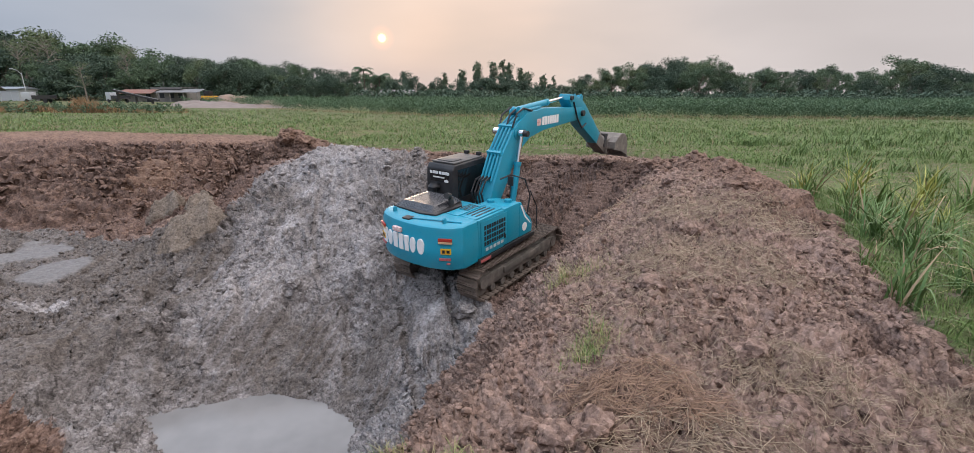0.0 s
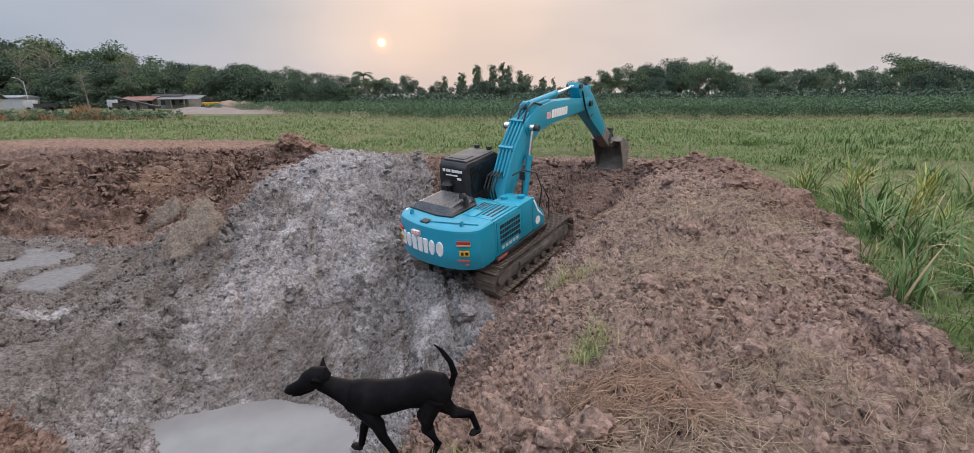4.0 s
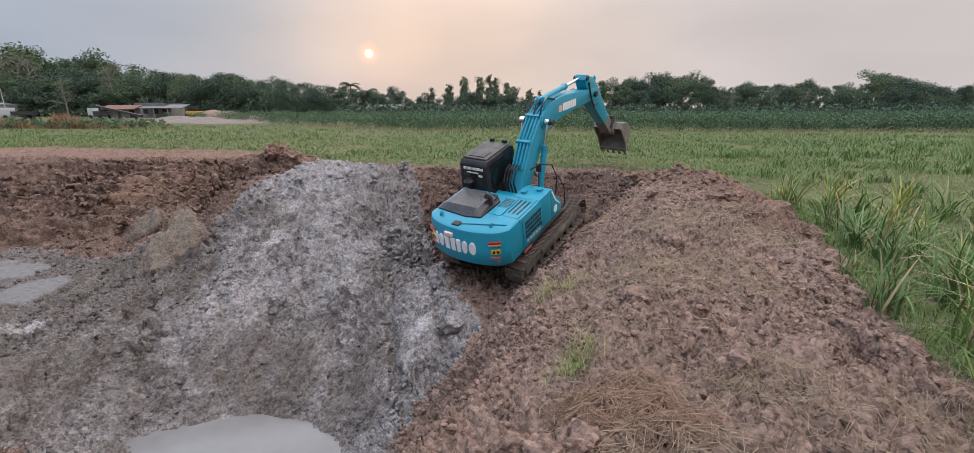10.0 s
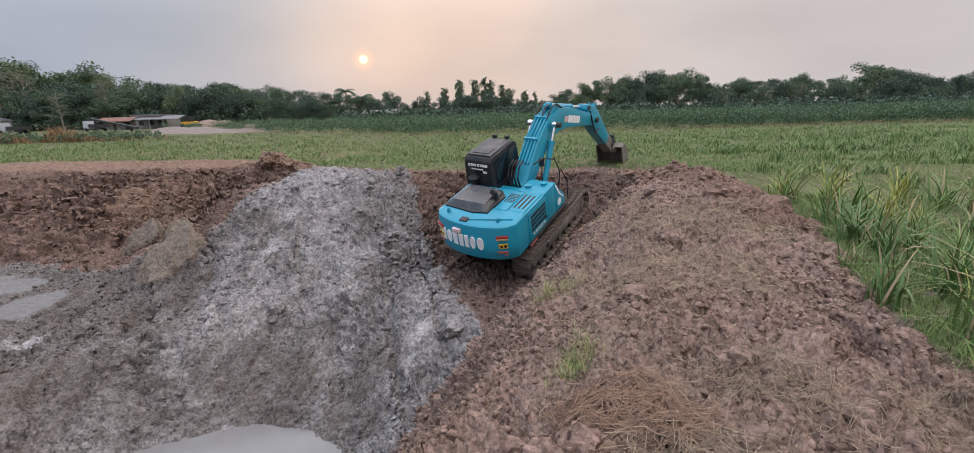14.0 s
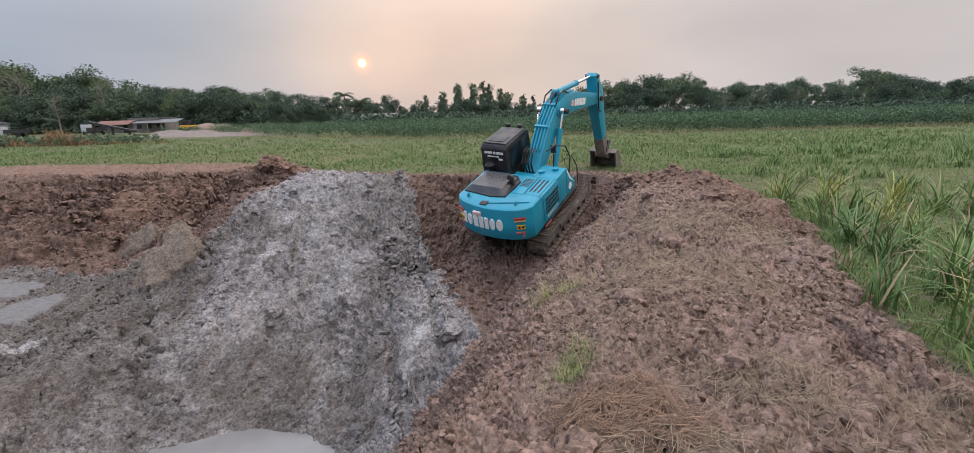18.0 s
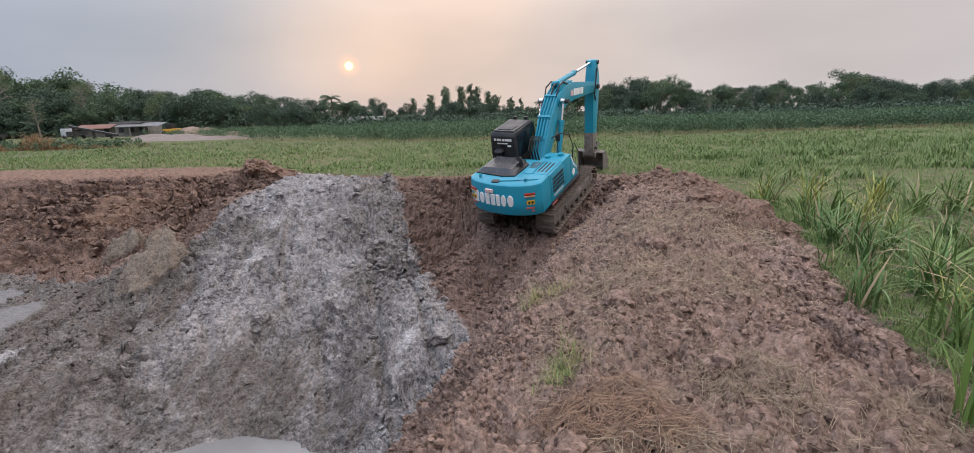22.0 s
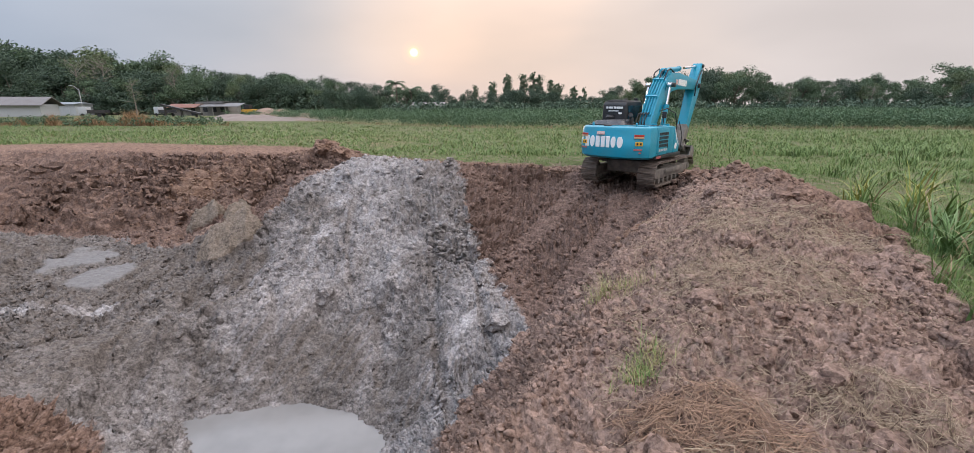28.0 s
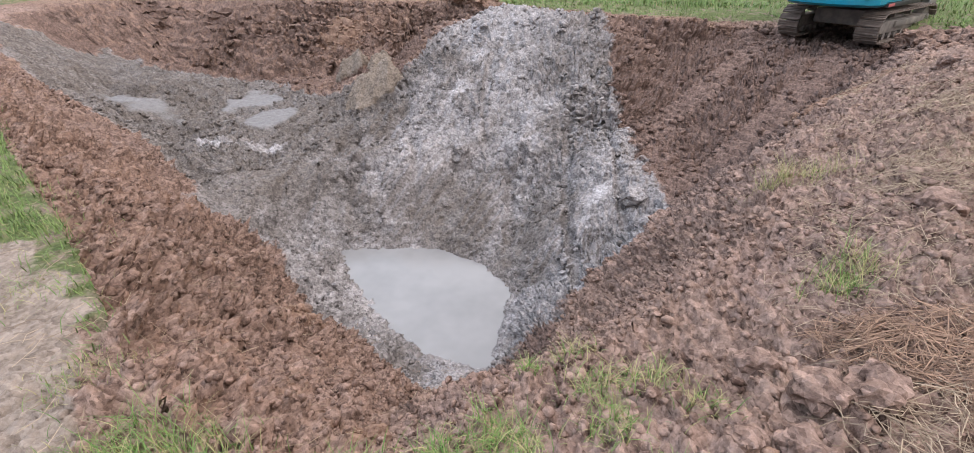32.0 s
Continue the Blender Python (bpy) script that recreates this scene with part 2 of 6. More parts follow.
SOIL = soil_material()
TEAL = worn("teal_paint", (0.006, 0.262, 0.385), (0.085, 0.205, 0.235), 1.6, 0.38, 0, 0.35, 0.05, 0.5)
BLACK = worn("black_plastic", (0.012, 0.012, 0.014), (0.10, 0.09, 0.085), 2.5, 0.5, 0, 0.35, 0.2)
DARKMETAL = worn("dark_metal", (0.035, 0.035, 0.036), (0.12, 0.10, 0.085), 4.0, 0.5, 0.3, 0.6)
STEEL = worn("muddy_steel", (0.16, 0.145, 0.13), (0.32, 0.28, 0.245), 4.0, 0.7, 0.35, 0.9, 0.4)
SHOE = worn("muddy_track_steel", (0.115, 0.090, 0.074), (0.27, 0.21, 0.172), 3.0, 0.9, 0.0, 0.9, 0.5)
CHROME = mat("chrome", (0.75, 0.75, 0.76), 0.15, 1.0)
WHITE = worn("white_paint", (0.80, 0.80, 0.80), (0.5, 0.5, 0.48), 6, 0.45, 0, 0.3)
RED = mat("red_reflector", (0.42, 0.045, 0.03), 0.35)
REDFADE = worn("faded_red_sticker", (0.42, 0.09, 0.09), (0.5, 0.3, 0.3), 20, 0.5)
YELLOW = worn("yellow_sticker", (0.75, 0.42, 0.02), (0.5, 0.3, 0.05), 20, 0.5)

# ---- the lie of the land ----
RNG = np.random.RandomState(7)
TAB = RNG.rand(8, 256, 256)


def vnoise(x, y, k=0):
    xi, yi = np.floor(x).astype(int), np.floor(y).astype(int)
    u, v = x - xi, y - yi
    u, v = u * u * (3 - 2 * u), v * v * (3 - 2 * v)
    t = TAB[k % 8]
    a, b = t[xi & 255, yi & 255], t[(xi + 1) & 255, yi & 255]
    c, d = t[xi & 255, (yi + 1) & 255], t[(xi + 1) & 255, (yi + 1) & 255]
    return (a * (1 - u) + b * u) * (1 - v) + (c * (1 - u) + d * u) * v - 0.5


def fbm(x, y, octaves=4, k=0, gain=0.5):
    z, amp = 0.0, 1.0
    for o in range(octaves):
        z = z + amp * vnoise(x * 2**o + 17.3 * o, y * 2**o - 9.1 * o, k + o)
        amp *= gain
    return z


def clods(x, y, k=0):
    """Rounded lumps with creases between them: 1 at a lump's middle, 0 in a crease."""
    xi, yi = np.floor(x).astype(int), np.floor(y).astype(int)
    near = np.full(np.shape(x), 9.0)
    size = np.zeros(np.shape(x))
    for dx in (-1, 0, 1):
        for dy in (-1, 0, 1):
            i, j = (xi + dx) & 255, (yi + dy) & 255
            px, py = xi + dx + TAB[k % 8][i, j], yi + dy + TAB[(k + 3) % 8][i, j]
            d = (x - px) ** 2 + (y - py) ** 2
            size = np.where(d < near, TAB[(k + 5) % 8][i, j], size)
            near = np.minimum(near, d)
    return np.clip(1 - near / 0.7, 0, 1) ** 0.6 * (0.25 + size**2)


def chunks(x, y, k=0, crack=0.5, wide=0.16):
    """Broken blocks: each cell has a level and a tilt of its own, with cracks between."""
    xi, yi = np.floor(x).astype(int), np.floor(y).astype(int)
    near, second = np.full(np.shape(x), 9.0), np.full(np.shape(x), 9.0)
    out = np.zeros(np.shape(x))
    t0, t1, t2, t3, t4 = (TAB[(k + o) % 8] for o in (0, 3, 5, 6, 1))
    for dx in (-1, 0, 1):
        i = (xi + dx) & 255
        for dy in (-1, 0, 1):
            j = (yi + dy) & 255
            ex, ey = x - xi - dx - t0[i, j], y - yi - dy - t1[i, j]
            d = ex * ex + ey * ey
            h = (t2[i, j] - 0.5) + (t3[i, j] - 0.5) * 1.1 * ex + (t4[i, j] - 0.5) * 1.1 * ey - 0.35 * d
            m = d < near
            out = np.where(m, h, out)
            second = np.where(m, near, np.minimum(second, d))
            near = np.where(m, d, near)
    return out - crack * np.clip(1 - (np.sqrt(second) - np.sqrt(near)) / wide, 0, 1)


def step(x, a, b):
    t = np.clip((x - a) / (b - a), 0, 1)
    return t * t * (3 - 2 * t)


def smax(a, b, k=0.25):
    h = np.clip(0.5 + 0.5 * (a - b) / k, 0, 1)
    return b * (1 - h) + a * h + k * h * (1 - h)


def along(x, y, line):
    """Distance to a polyline, how far along it (0 at each start), and which side (+ to the right)."""
    best = np.full(np.shape(x), 1e9)
    run, side = np.zeros(np.shape(x)), np.ones(np.shape(x))
    s = 0.0
    for (ax, ay), (bx, by) in zip(line, line[1:]):
        l = math.hypot(bx - ax, by - ay)
        ux, uy = (bx - ax) / l, (by - ay) / l
        t = np.clip((x - ax) * ux + (y - ay) * uy, 0, l)
        ex, ey = x - ax - t * ux, y - ay - t * uy
        d = np.hypot(ex, ey)
        m = d < best
        run = np.where(m, s + t, run)
        side = np.where(m, np.where(ex * uy - ey * ux >= 0, 1.0, -1.0), side)
        best = np.where(m, d, best)
        s += l
    return best, run, side


def inside(x, y, poly):
    odd = np.zeros(np.shape(x), bool)
    for (ax, ay), (bx, by) in zip(poly, poly[1:] + poly[:1]):
        c = (ay > y) != (by > y)
        odd ^= c & (x < (bx - ax) * (y - ay) / ((by - ay) or 1e-9) + ax)
    return odd


RIM = [(-1.35, 1.75), (-1.0, 2.4), (-0.3, 3.2), (0.35, 4.3), (0.95, 6.0), (1.5, 7.6), (2.6, 9.9), (4.0, 12.9), (5.5, 16.0), (6.4, 18.4), (5.4, 20.6), (2.0, 20.2),
       (-1.0, 19.3), (-3.2, 19.9), (-6.5, 21.6), (-9.5, 23.0), (-13.5, 23.3), (-17.0, 23.9), (-21.0, 24.7), (-27.0, 26.0), (-33.0, 24.0), (-30.0, 16.0), (-20.0, 9.0),
       (-12.5, 5.8), (-8.5, 3.9), (-5.7, 2.8), (-4.6, 2.3), (-3.4, 1.75), (-2.6, 1.45), (-2.0, 1.42)]
RIDGE = [(-1.9, 1.0), (-1.0, 2.4), (-0.3, 3.2), (0.35, 4.3), (0.95, 6.0), (1.5, 7.6), (2.6, 9.9), (4.0, 12.9), (5.5, 16.0), (6.6, 18.2), (7.8, 17.6), (8.2, 15.2),
         (7.6, 12.4), (6.4, 8.9), (5.2, 6.4), (4.5, 4.8), (4.0, 3.0), (3.4, 0.0), (0.5, -3.0)]
CLAY = [(-3.6, 20.8), (-2.3, 18.0), (-1.8, 15.5), (-1.3, 13.6), (-0.4, 12.0), (0.1, 9.4), (-0.9, 7.5), (-2.3, 6.3), (-2.8, 4.9), (-4.2, 5.0), (-6.4, 6.0), (-8.9, 7.1),
        (-12.4, 8.4), (-16.4, 9.4), (-21.0, 10.6), (-27.0, 12.5), (-27.5, 18.0), (-17.0, 18.0), (-12.8, 16.2), (-9.3, 16.2), (-8.0, 18.0), (-7.3, 20.8)]
POND = [(-7.75, 9.0), (-6.7, 9.5), (-5.4, 9.86), (-3.9, 9.55), (-2.9, 8.6), (-2.25, 7.8), (-2.3, 6.9), (-2.7, 6.4), (-3.8, 6.4), (-4.8, 6.8), (-5.8, 7.4), (-7.0, 8.3)]
SHELF = [(-7.2, 12.2), (-4.9, 12.6), (-2.8, 12.3), (-1.5, 11.5), (-0.6, 10.7), (0.1, 9.6)]
SHELF_Z = (-2.95, -2.45, -2.12, -2.26, -2.34, -2.58)
RAMP = [(-1.4, 10.4), (0.2, 12.9), (1.2, 14.4), (2.2, 16.0), (3.5, 18.2), (4.6, 19.9)]
RAMP_Z = (-2.75, -2.50, -1.88, -1.22, -0.62, -0.45)
WATER_Z = -4.7


def land(x, y, split=False):
    """Height of the ground and where it is clay, dark, red, sod or wet."""
    wob = 0.35 * fbm(x * 0.7, y * 0.7, 3, 1)
    d_rim, _, _ = along(x, y, RIM + RIM[:1])
    hole = inside(x, y, RIM)
    d_in = np.where(hole, np.maximum(d_rim + wob * np.clip(d_rim, 0, 1), 0), 0)
    # the heap of spoil beside the hole
    d_rg, _, _ = along(x, y, RIDGE + RIDGE[:1])
    on = inside(x, y, RIDGE)
    rise = np.where(on, d_rg, -d_rg)
    heap = (0.50 - 0.26 * step(y, 10, 16)) * step(np.minimum(rise, np.where(hole, 0, d_rim) * 1.0), 0.0, 1.5)
    outer = 0.26 * step(rise + 0.25 * fbm(x * 1.1, y * 1.1, 3, 5), -0.15, 0.25) * step(x, 3.0, 4.0)
    back_ridge = along(x, y, [(5.6, 8.6), (6.6, 11.2), (7.1, 14.0), (6.7, 16.2), (5.7, 17.4)])[0]
    heap = heap + 0.34 * np.exp(-((back_ridge / 0.75) ** 2)) * np.clip(0.7 + 1.2 * fbm(x * 0.9, y * 0.9, 3, 2), 0, 1.4)
    heap = np.where(hole, 0, np.maximum(heap, outer))
    sag = 0.28 * np.exp(-((d_rim / 1.1) ** 2)) * step(y, 5.0, 7.5) * step(x, 0.2, 1.2)
    z = 0.04 * fbm(x * 0.25, y * 0.25, 3, 2) * np.clip(40 / (np.hypot(x, y) + 1), 0, 1) + heap - sag
    z = z + 0.12 * np.exp(-(((x + 9.8) / 1.6) ** 2 + ((y - 23.6) / 0.9) ** 2)) * 3
    # sides of the hole
    steep = 1.0 + 0.28 * step(x, -8, -5) * step(9 - y, 0, 3) + 0.12 * step(x, -2, 0) - 0.45 * step(y, 16, 20) * step(-x, 6, 9) - 0.15 * step(-x, 10, 16)
    depth = 2.95 + 0.25 * fbm(x * 0.35, y * 0.35, 3, 3) - 0.5 * step(-x, 19, 27)
    side = -np.clip(d_in, 0, 14) * steep
    ledge = step(y, 16, 19) * step(-x, 6.5, 8.5)
    wave = np.clip(d_in, 0, 14) / 0.62 + 1.1 * fbm(x * 0.55, y * 0.55, 3, 7)
    side = side + ledge * 0.20 * np.sin(2 * math.pi * wave) * step(d_in, 0.1, 0.5)
    # the pale clay heap: a rounded dome, and before it a lower shelf of clay that falls away to the water
    da, _, _ = along(x, y, [(-6.2, 18.9), (-4.9, 18.5), (-3.6, 18.2)])
    bulge = 0.30 * fbm(x * 0.5, y * 0.5, 3, 4)
    dome = 0.50 - 0.585 * (np.hypot(da, 0.7) - 0.7) + 0.6 * bulge
    db, rb, sb = along(x, y, SHELF)
    top = np.interp(rb, np.cumsum([0] + [math.hypot(b[0] - a[0], b[1] - a[1]) for a, b in zip(SHELF, SHELF[1:])]), SHELF_Z)
    shelf = top - np.where(sb > 0, 0.40, 0.16) * np.maximum(db - 0.25, 0) + 0.5 * bulge * step(db, 0.2, 1.5)
    mound = smax(dome, shelf, 0.25)
    # the ramp that the digger has cut
    dr, rr, sr = along(x, y, RAMP)
    seg = np.cumsum([0] + [math.hypot(b[0] - a[0], b[1] - a[1]) for a, b in zip(RAMP, RAMP[1:])])
    rz = np.interp(rr, seg, RAMP_Z)
    off = dr * sr
    ramp = rz + 0.06 * np.clip(-off - 1.6, 0, 3.0) + 0.10 * np.clip(off - 1.7, 0, 1) - 1.5 * np.clip(dr - np.where(off < 0, 5.0, 2.6), 0, 9)
    ramp = ramp - 1.1 * (rr < 0.01) * np.clip(dr - 0.8, 0, 5)
    low = smax(smax(mound, ramp, 0.3), -depth, 0.3)
    # a slumped block and low humps on the floor of the hole
    for cx, cy, r, h in ((-12.2, 16.9, 1.6, 0.5), (-14.8, 19.6, 2.0, 0.5), (-9.4, 18.4, 1.3, 0.5), (-20.0, 15.0, 2.5, 0.7), (-18.6, 11.2, 1.5, 0.6)):
        low = low + h * np.exp(-(((x - cx) ** 2 + (y - cy) ** 2) / r**2) ** 1.4)
    slab_ = np.zeros(np.shape(x))
    for cx, cy, turn, half, front, back, h in ((-10.1, 15.3, 24, 1.15, 1.15, 0.45, 1.0), (-12.4, 17.5, -12, 0.9, 0.6, 0.8, 0.95), (-10.9, 17.0, 50, 0.55, 0.7, 0.4, 0.6)):
        c, q = math.cos(radians(turn)), math.sin(radians(turn))
        u, v = (x - cx) * c + (y - cy) * q, -(x - cx) * q + (y - cy) * c
        v = v + 0.35 * u * u / half + 0.35 * fbm(x * 1.3, y * 1.3, 3, 7)
        slab_ = np.maximum(slab_, h * np.clip(1 - np.maximum(v, 0) / back - np.maximum(-v, 0) / front - np.maximum(np.abs(u) / half - 0.5, 0) * 1.6, 0, 1))
    low = low + slab_
    dp, _, _ = along(x, y, POND + POND[:1])
    wet_in = inside(x, y, POND)
    bowl = WATER_Z + np.where(wet_in, -0.55 * np.minimum(dp, 1.2), (0.85 + 0.35 * fbm(x * 0.6, y * 0.6, 2, 5)) * dp)
    low = -smax(-low, -bowl, 0.35)
    pit = np.maximum(low, side)
    z = np.where(hole, np.minimum(pit, 0.25) - sag * np.exp(-d_in), z)
    # masks
    d_cl, _, _ = along(x, y, CLAY + CLAY[:1])
    signed = np.where(inside(x, y, CLAY), d_cl, -d_cl) + 0.7 * fbm(x * 0.8, y * 0.8, 3, 6)
    clay = step(signed, -0.35, 0.45) * hole
    dark = np.clip(step(5.6 - dr, 0, 0.6) * step(x, -4, -2.5) + 0.6 * step(y, 15, 17) * step(-x, 6, 8) + 0.75 * step(y - 10 - 0.35 * (-x - 20), 0, 2) * step(-x, 15, 19), 0, 1) * hole * (1 - clay)
    dark = np.maximum(dark, 0.5 * hole * (1 - clay) * step(-x, 3.0, 5.0) * step(14 - y, 0, 3))
    dark = dark * np.where(x > -1.5, (1 - step(off, 2.0, 2.9)) * step(rr, 0.2, 1.0), 1.0)
    red = hole * (1 - clay) * (0.52 * step(-x, 1.2, 3.0) * step(9 - y, 0, 3) + 0.85 * np.exp(-(((x + 13.8) / 2.6) ** 2 + ((y - 21.6) / 1.6) ** 2)))
    red = np.maximum(red, 0.45 * (1 - clay) * step(-x, 9, 13) * step(y, 14, 19) * (y < 40))
    red = np.maximum(red, 0.8 * (1 - hole) * step(y, 17, 19) * step(3.0 - x, 0, 2) * (y < 40))
    red = np.maximum(red, 0.75 * (1 - hole) * step(1.5 - back_ridge + 0.8 * fbm(x * 1.1, y * 1.1, 3, 3), 0, 0.5))
    bare = np.maximum.reduce([hole * 1.0, step(rise, -0.5, -0.1), (1 - step(d_rim, 0.3 + 3.2 * step(-x, 7, 14), 1.0 + 4.2 * step(-x, 7, 14))) * step(y, 6, 14)])
    near = step(4.5 - np.hypot(x + 0.5, y - 0.5), 0, 1.5)
    bare = np.maximum(bare, near)
    sod = 1 - np.clip(bare, 0, 1)
    wet = np.zeros(np.shape(x))
    for cx, cy, rx, ry in ((-13.7, 13.7, 1.0, 1.1), (-15.9, 15.2, 1.2, 1.5), (-18.5, 12.6, 2.0, 0.9)):
        wet = np.maximum(wet, step(1 - ((x - cx) / rx) ** 2 - ((y - cy) / ry) ** 2 + 1.3 * fbm(x * 0.9, y * 0.9, 4, 5), 0.0, 0.6))
    wet = wet * hole
    shore = step(WATER_Z + 0.14 - z, -0.2, 0.1) * hole
    # whiter slides and browner patches in the clay
    fray = 0.8 * fbm(x * 1.1, y * 1.1, 4, 2, 0.65)
    pale, tan = np.zeros(np.shape(x)), np.zeros(np.shape(x))
    for line, wd in (([(-5.4, 18.6), (-5.8, 17.4), (-6.4, 15.8), (-6.6, 14.4)], 0.30), ([(-7.0, 17.4), (-7.6, 15.6)], 0.05), ([(-2.2, 16.8), (-2.0, 15.0)], -0.05), ([(-1.2, 10.9), (-1.6, 9.8), (-2.0, 8.9)], 0.02), ([(-11.5, 11.6), (-13.8, 11.0)], 0.2)):
        pale = np.maximum(pale, step(wd - along(x, y, line)[0] + fray, -0.15, 0.35))
    for cx, cy, r in ((-3.6, 16.2, 1.5), (-4.2, 14.9, 1.1), (-10.4, 15.6, 1.4), (-12.7, 18.0, 1.1), (-2.9, 10.2, 1.0), (-5.2, 10.9, 1.0), (-2.4, 8.9, 0.6), (-7.5, 16.2, 0.8), (-9.6, 13.6, 1.6), (-4.7, 10.3, 0.9), (-3.1, 10.4, 0.7), (-13.0, 15.4, 1.8), (-8.6, 12.0, 0.8), (-11.5, 11.2, 1.5), (-15.2, 12.4, 2.0), (-18.0, 15.5, 2.4), (-7.6, 9.9, 0.6)):
        tan = np.maximum(tan, step(r - np.hypot(x - cx, y - cy) + 1.3 * fray, -0.4, 0.6))
    tan = np.maximum(tan, 0.95 * step(-x + 0.8 * fray, 7.5, 10.5))
    tan = np.maximum(tan, step(slab_, 0.2, 0.45))
    path = step(0.30 - along(x, y, [(-2.9, 0.3), (-3.4, 1.1), (-4.2, 1.65), (-5.6, 2.2)])[0] + 0.35 * fray, -0.1, 0.15)
    ochre = np.zeros(np.shape(x))
    for cx, cy, r in ((-2.2, 2.36, 0.20), (0.2, 1.86, 0.13), (-14.8, 20.9, 1.25), (3.2, 12.6, 0.8), (-4.6, 4.4, 0.25)):
        ochre = np.maximum(ochre, step(r - np.hypot(x - cx, y - cy) + r * fray, -0.2 * r, 0.5 * r))
    ochre = np.maximum(ochre, 0.42 * (1 - hole) * step(y, 18, 20) * step(-x, 5, 8) * (y < 40))
    pale = np.maximum(pale, 0.45 * step(2.6 - along(x, y, [(-6.0, 18.2), (-4.8, 16.6), (-4.2, 15.2)])[0] + fray, 0.0, 1.2))
    pale, tan = pale * clay, tan * clay * (1 - pale)
    # roughness of the ground
    rough = 0.02 + (0.036 + 0.05 * hole * step(np.hypot(x, y), 5.0, 9.5)) * np.clip(bare, 0, 1) * step(np.hypot(x, y), 1.2, 6.0) + 0.02 * bare + 0.035 * np.exp(-((back_ridge / 1.2) ** 2)) * (1 - hole) + 0.05 * dark + 0.05 * red * hole + 0.02 * clay
    block = step(slab_, 0.12, 0.25) * hole
    calm = (1 - 0.85 * wet) * (1 - 0.6 * shore) * (1 - 0.35 * pale) * (1 - 0.2 * tan) * (1 - 0.75 * block) * (1 - 0.7 * np.clip(ochre, 0, 1) * hole) * (1 - 0.6 * np.clip(path, 0, 1))
    far = np.clip(1.3 - np.hypot(x + 3, y - 12) / 40, 0, 1)
    # the lumps follow a steep face down as well as along
    away = 1 - 2 * step(-x, 1.5, 2.2) * step(8.0 + 0.35 * (-x - 4) - y, 0, 0.5) * hole
    wx, wy = x + 0.16 * fbm(x * 3, y * 3, 3, 1) + 0.55 * z * away, y + 0.16 * fbm(x * 3, y * 3, 3, 5) + 0.75 * z * away
    patchy = np.clip(0.75 + 1.1 * fbm(x * 0.6, y * 0.6, 3, 0), 0.25, 1.5)
    # flakes lie wide on the far bank
    fx = wx * (1 - 0.45 * ledge)
    lumps = 0.45 * (clods(x * 1.3, y * 1.3, 0) - 0.35) + 0.60 * chunks(fx * 2.3, wy * 2.3, 1, 0.45, 0.22) + patchy * (0.72 * chunks(fx * 5.2, wy * 5.2, 2, 0.7, 0.36) + 0.66 * chunks(fx * 9.5, wy * 9.5, 4, 0.7, 0.5)) + 0.7 * np.maximum(clods(wx * 3.1, wy * 3.1, 6) - 0.55, 0)
    crumble = far * calm * bare * rough * (1.35 * lumps + 0.7 * fbm(x * 1.1, y * 1.1, 6, 6, 0.6))
    crumble = crumble + far * bare * (0.35 + 0.65 * calm) * 0.055 * chunks(wx * 19, wy * 19, 3, 0.5, 0.4)
    if len(np.shape(x)) > 1:
        crumble = crumble + far * bare * (0.35 + 0.65 * calm) * step(12 - np.hypot(x, y), 0, 4) * 0.026 * chunks(wx * 36, wy * 36, 5, 0.5, 0.4)
    # fine streaks where clay has slid down the faces
    slid = clay * np.clip(0.35 + np.maximum(pale, 0.8 * tan) + 0.9 * fbm(x * 0.7, y * 0.7, 2, 6), 0, 1) * step(dp, 0.0, 0.4) * step(4.4 - dp, 0, 1.6)
    crumble = crumble * (1 - 0.68 * slid) + slid * 0.12 * vnoise((x * 0.91 - y * 0.41) * 5.5 + 0.4 * fray, (x * 0.41 + y * 0.91) * 0.5, 2)
    # runnels down the clay face
    gul = np.abs(vnoise(x * 1.1 + 0.25 * y, y * 0.28, 4))
    fold = np.abs(vnoise((x * 0.94 - y * 0.34) * 0.75 + 0.5 * fbm(x * 0.6, y * 0.6, 2, 3), (x * 0.34 + y * 0.94) * 0.22, 1)) * 2 - 0.45
    z = z + far * clay * 0.55 * fold * step(dp, 0.3, 1.2) * step(6.5 - dp, 0, 2.5) * step(-1.9 - z, 0, 0.5)
    z = z - far * clay * calm * 0.22 * step(0.13 - gul, 0, 0.13) * step(d_in, 1.0, 3.0) * step(dp, 0.0, 0.8)
    # scrapes left by the bucket's teeth
    for cx, cy, r in ((-6.4, 11.2, 1.1), (-4.3, 10.9, 0.8), (-2.3, 9.3, 0.6), (-8.6, 12.4, 0.9)):
        w = step(r - np.hypot(x - cx, (y - cy) * 0.8) + 0.5 * fray, 0, 0.4) * clay
        z = z + w * 0.07 * np.sin((x * 0.88 - y * 0.48 + 0.05 * fray) * 2 * math.pi / 0.27)
        crumble = crumble * (1 - 0.7 * w)
    # marks of the tracks on the ramp
    for s in (-1.15, 1.15):
        w = step(0.42 - np.abs(off - s), 0, 0.12) * step(rr, 0.3, 0.8) * (dr < 3) * hole
        z = z - w * (0.07 + 0.05 * np.sign(np.sin(rr * 2 * math.pi / 0.30)))
        crumble = crumble * (1 - 0.9 * w)
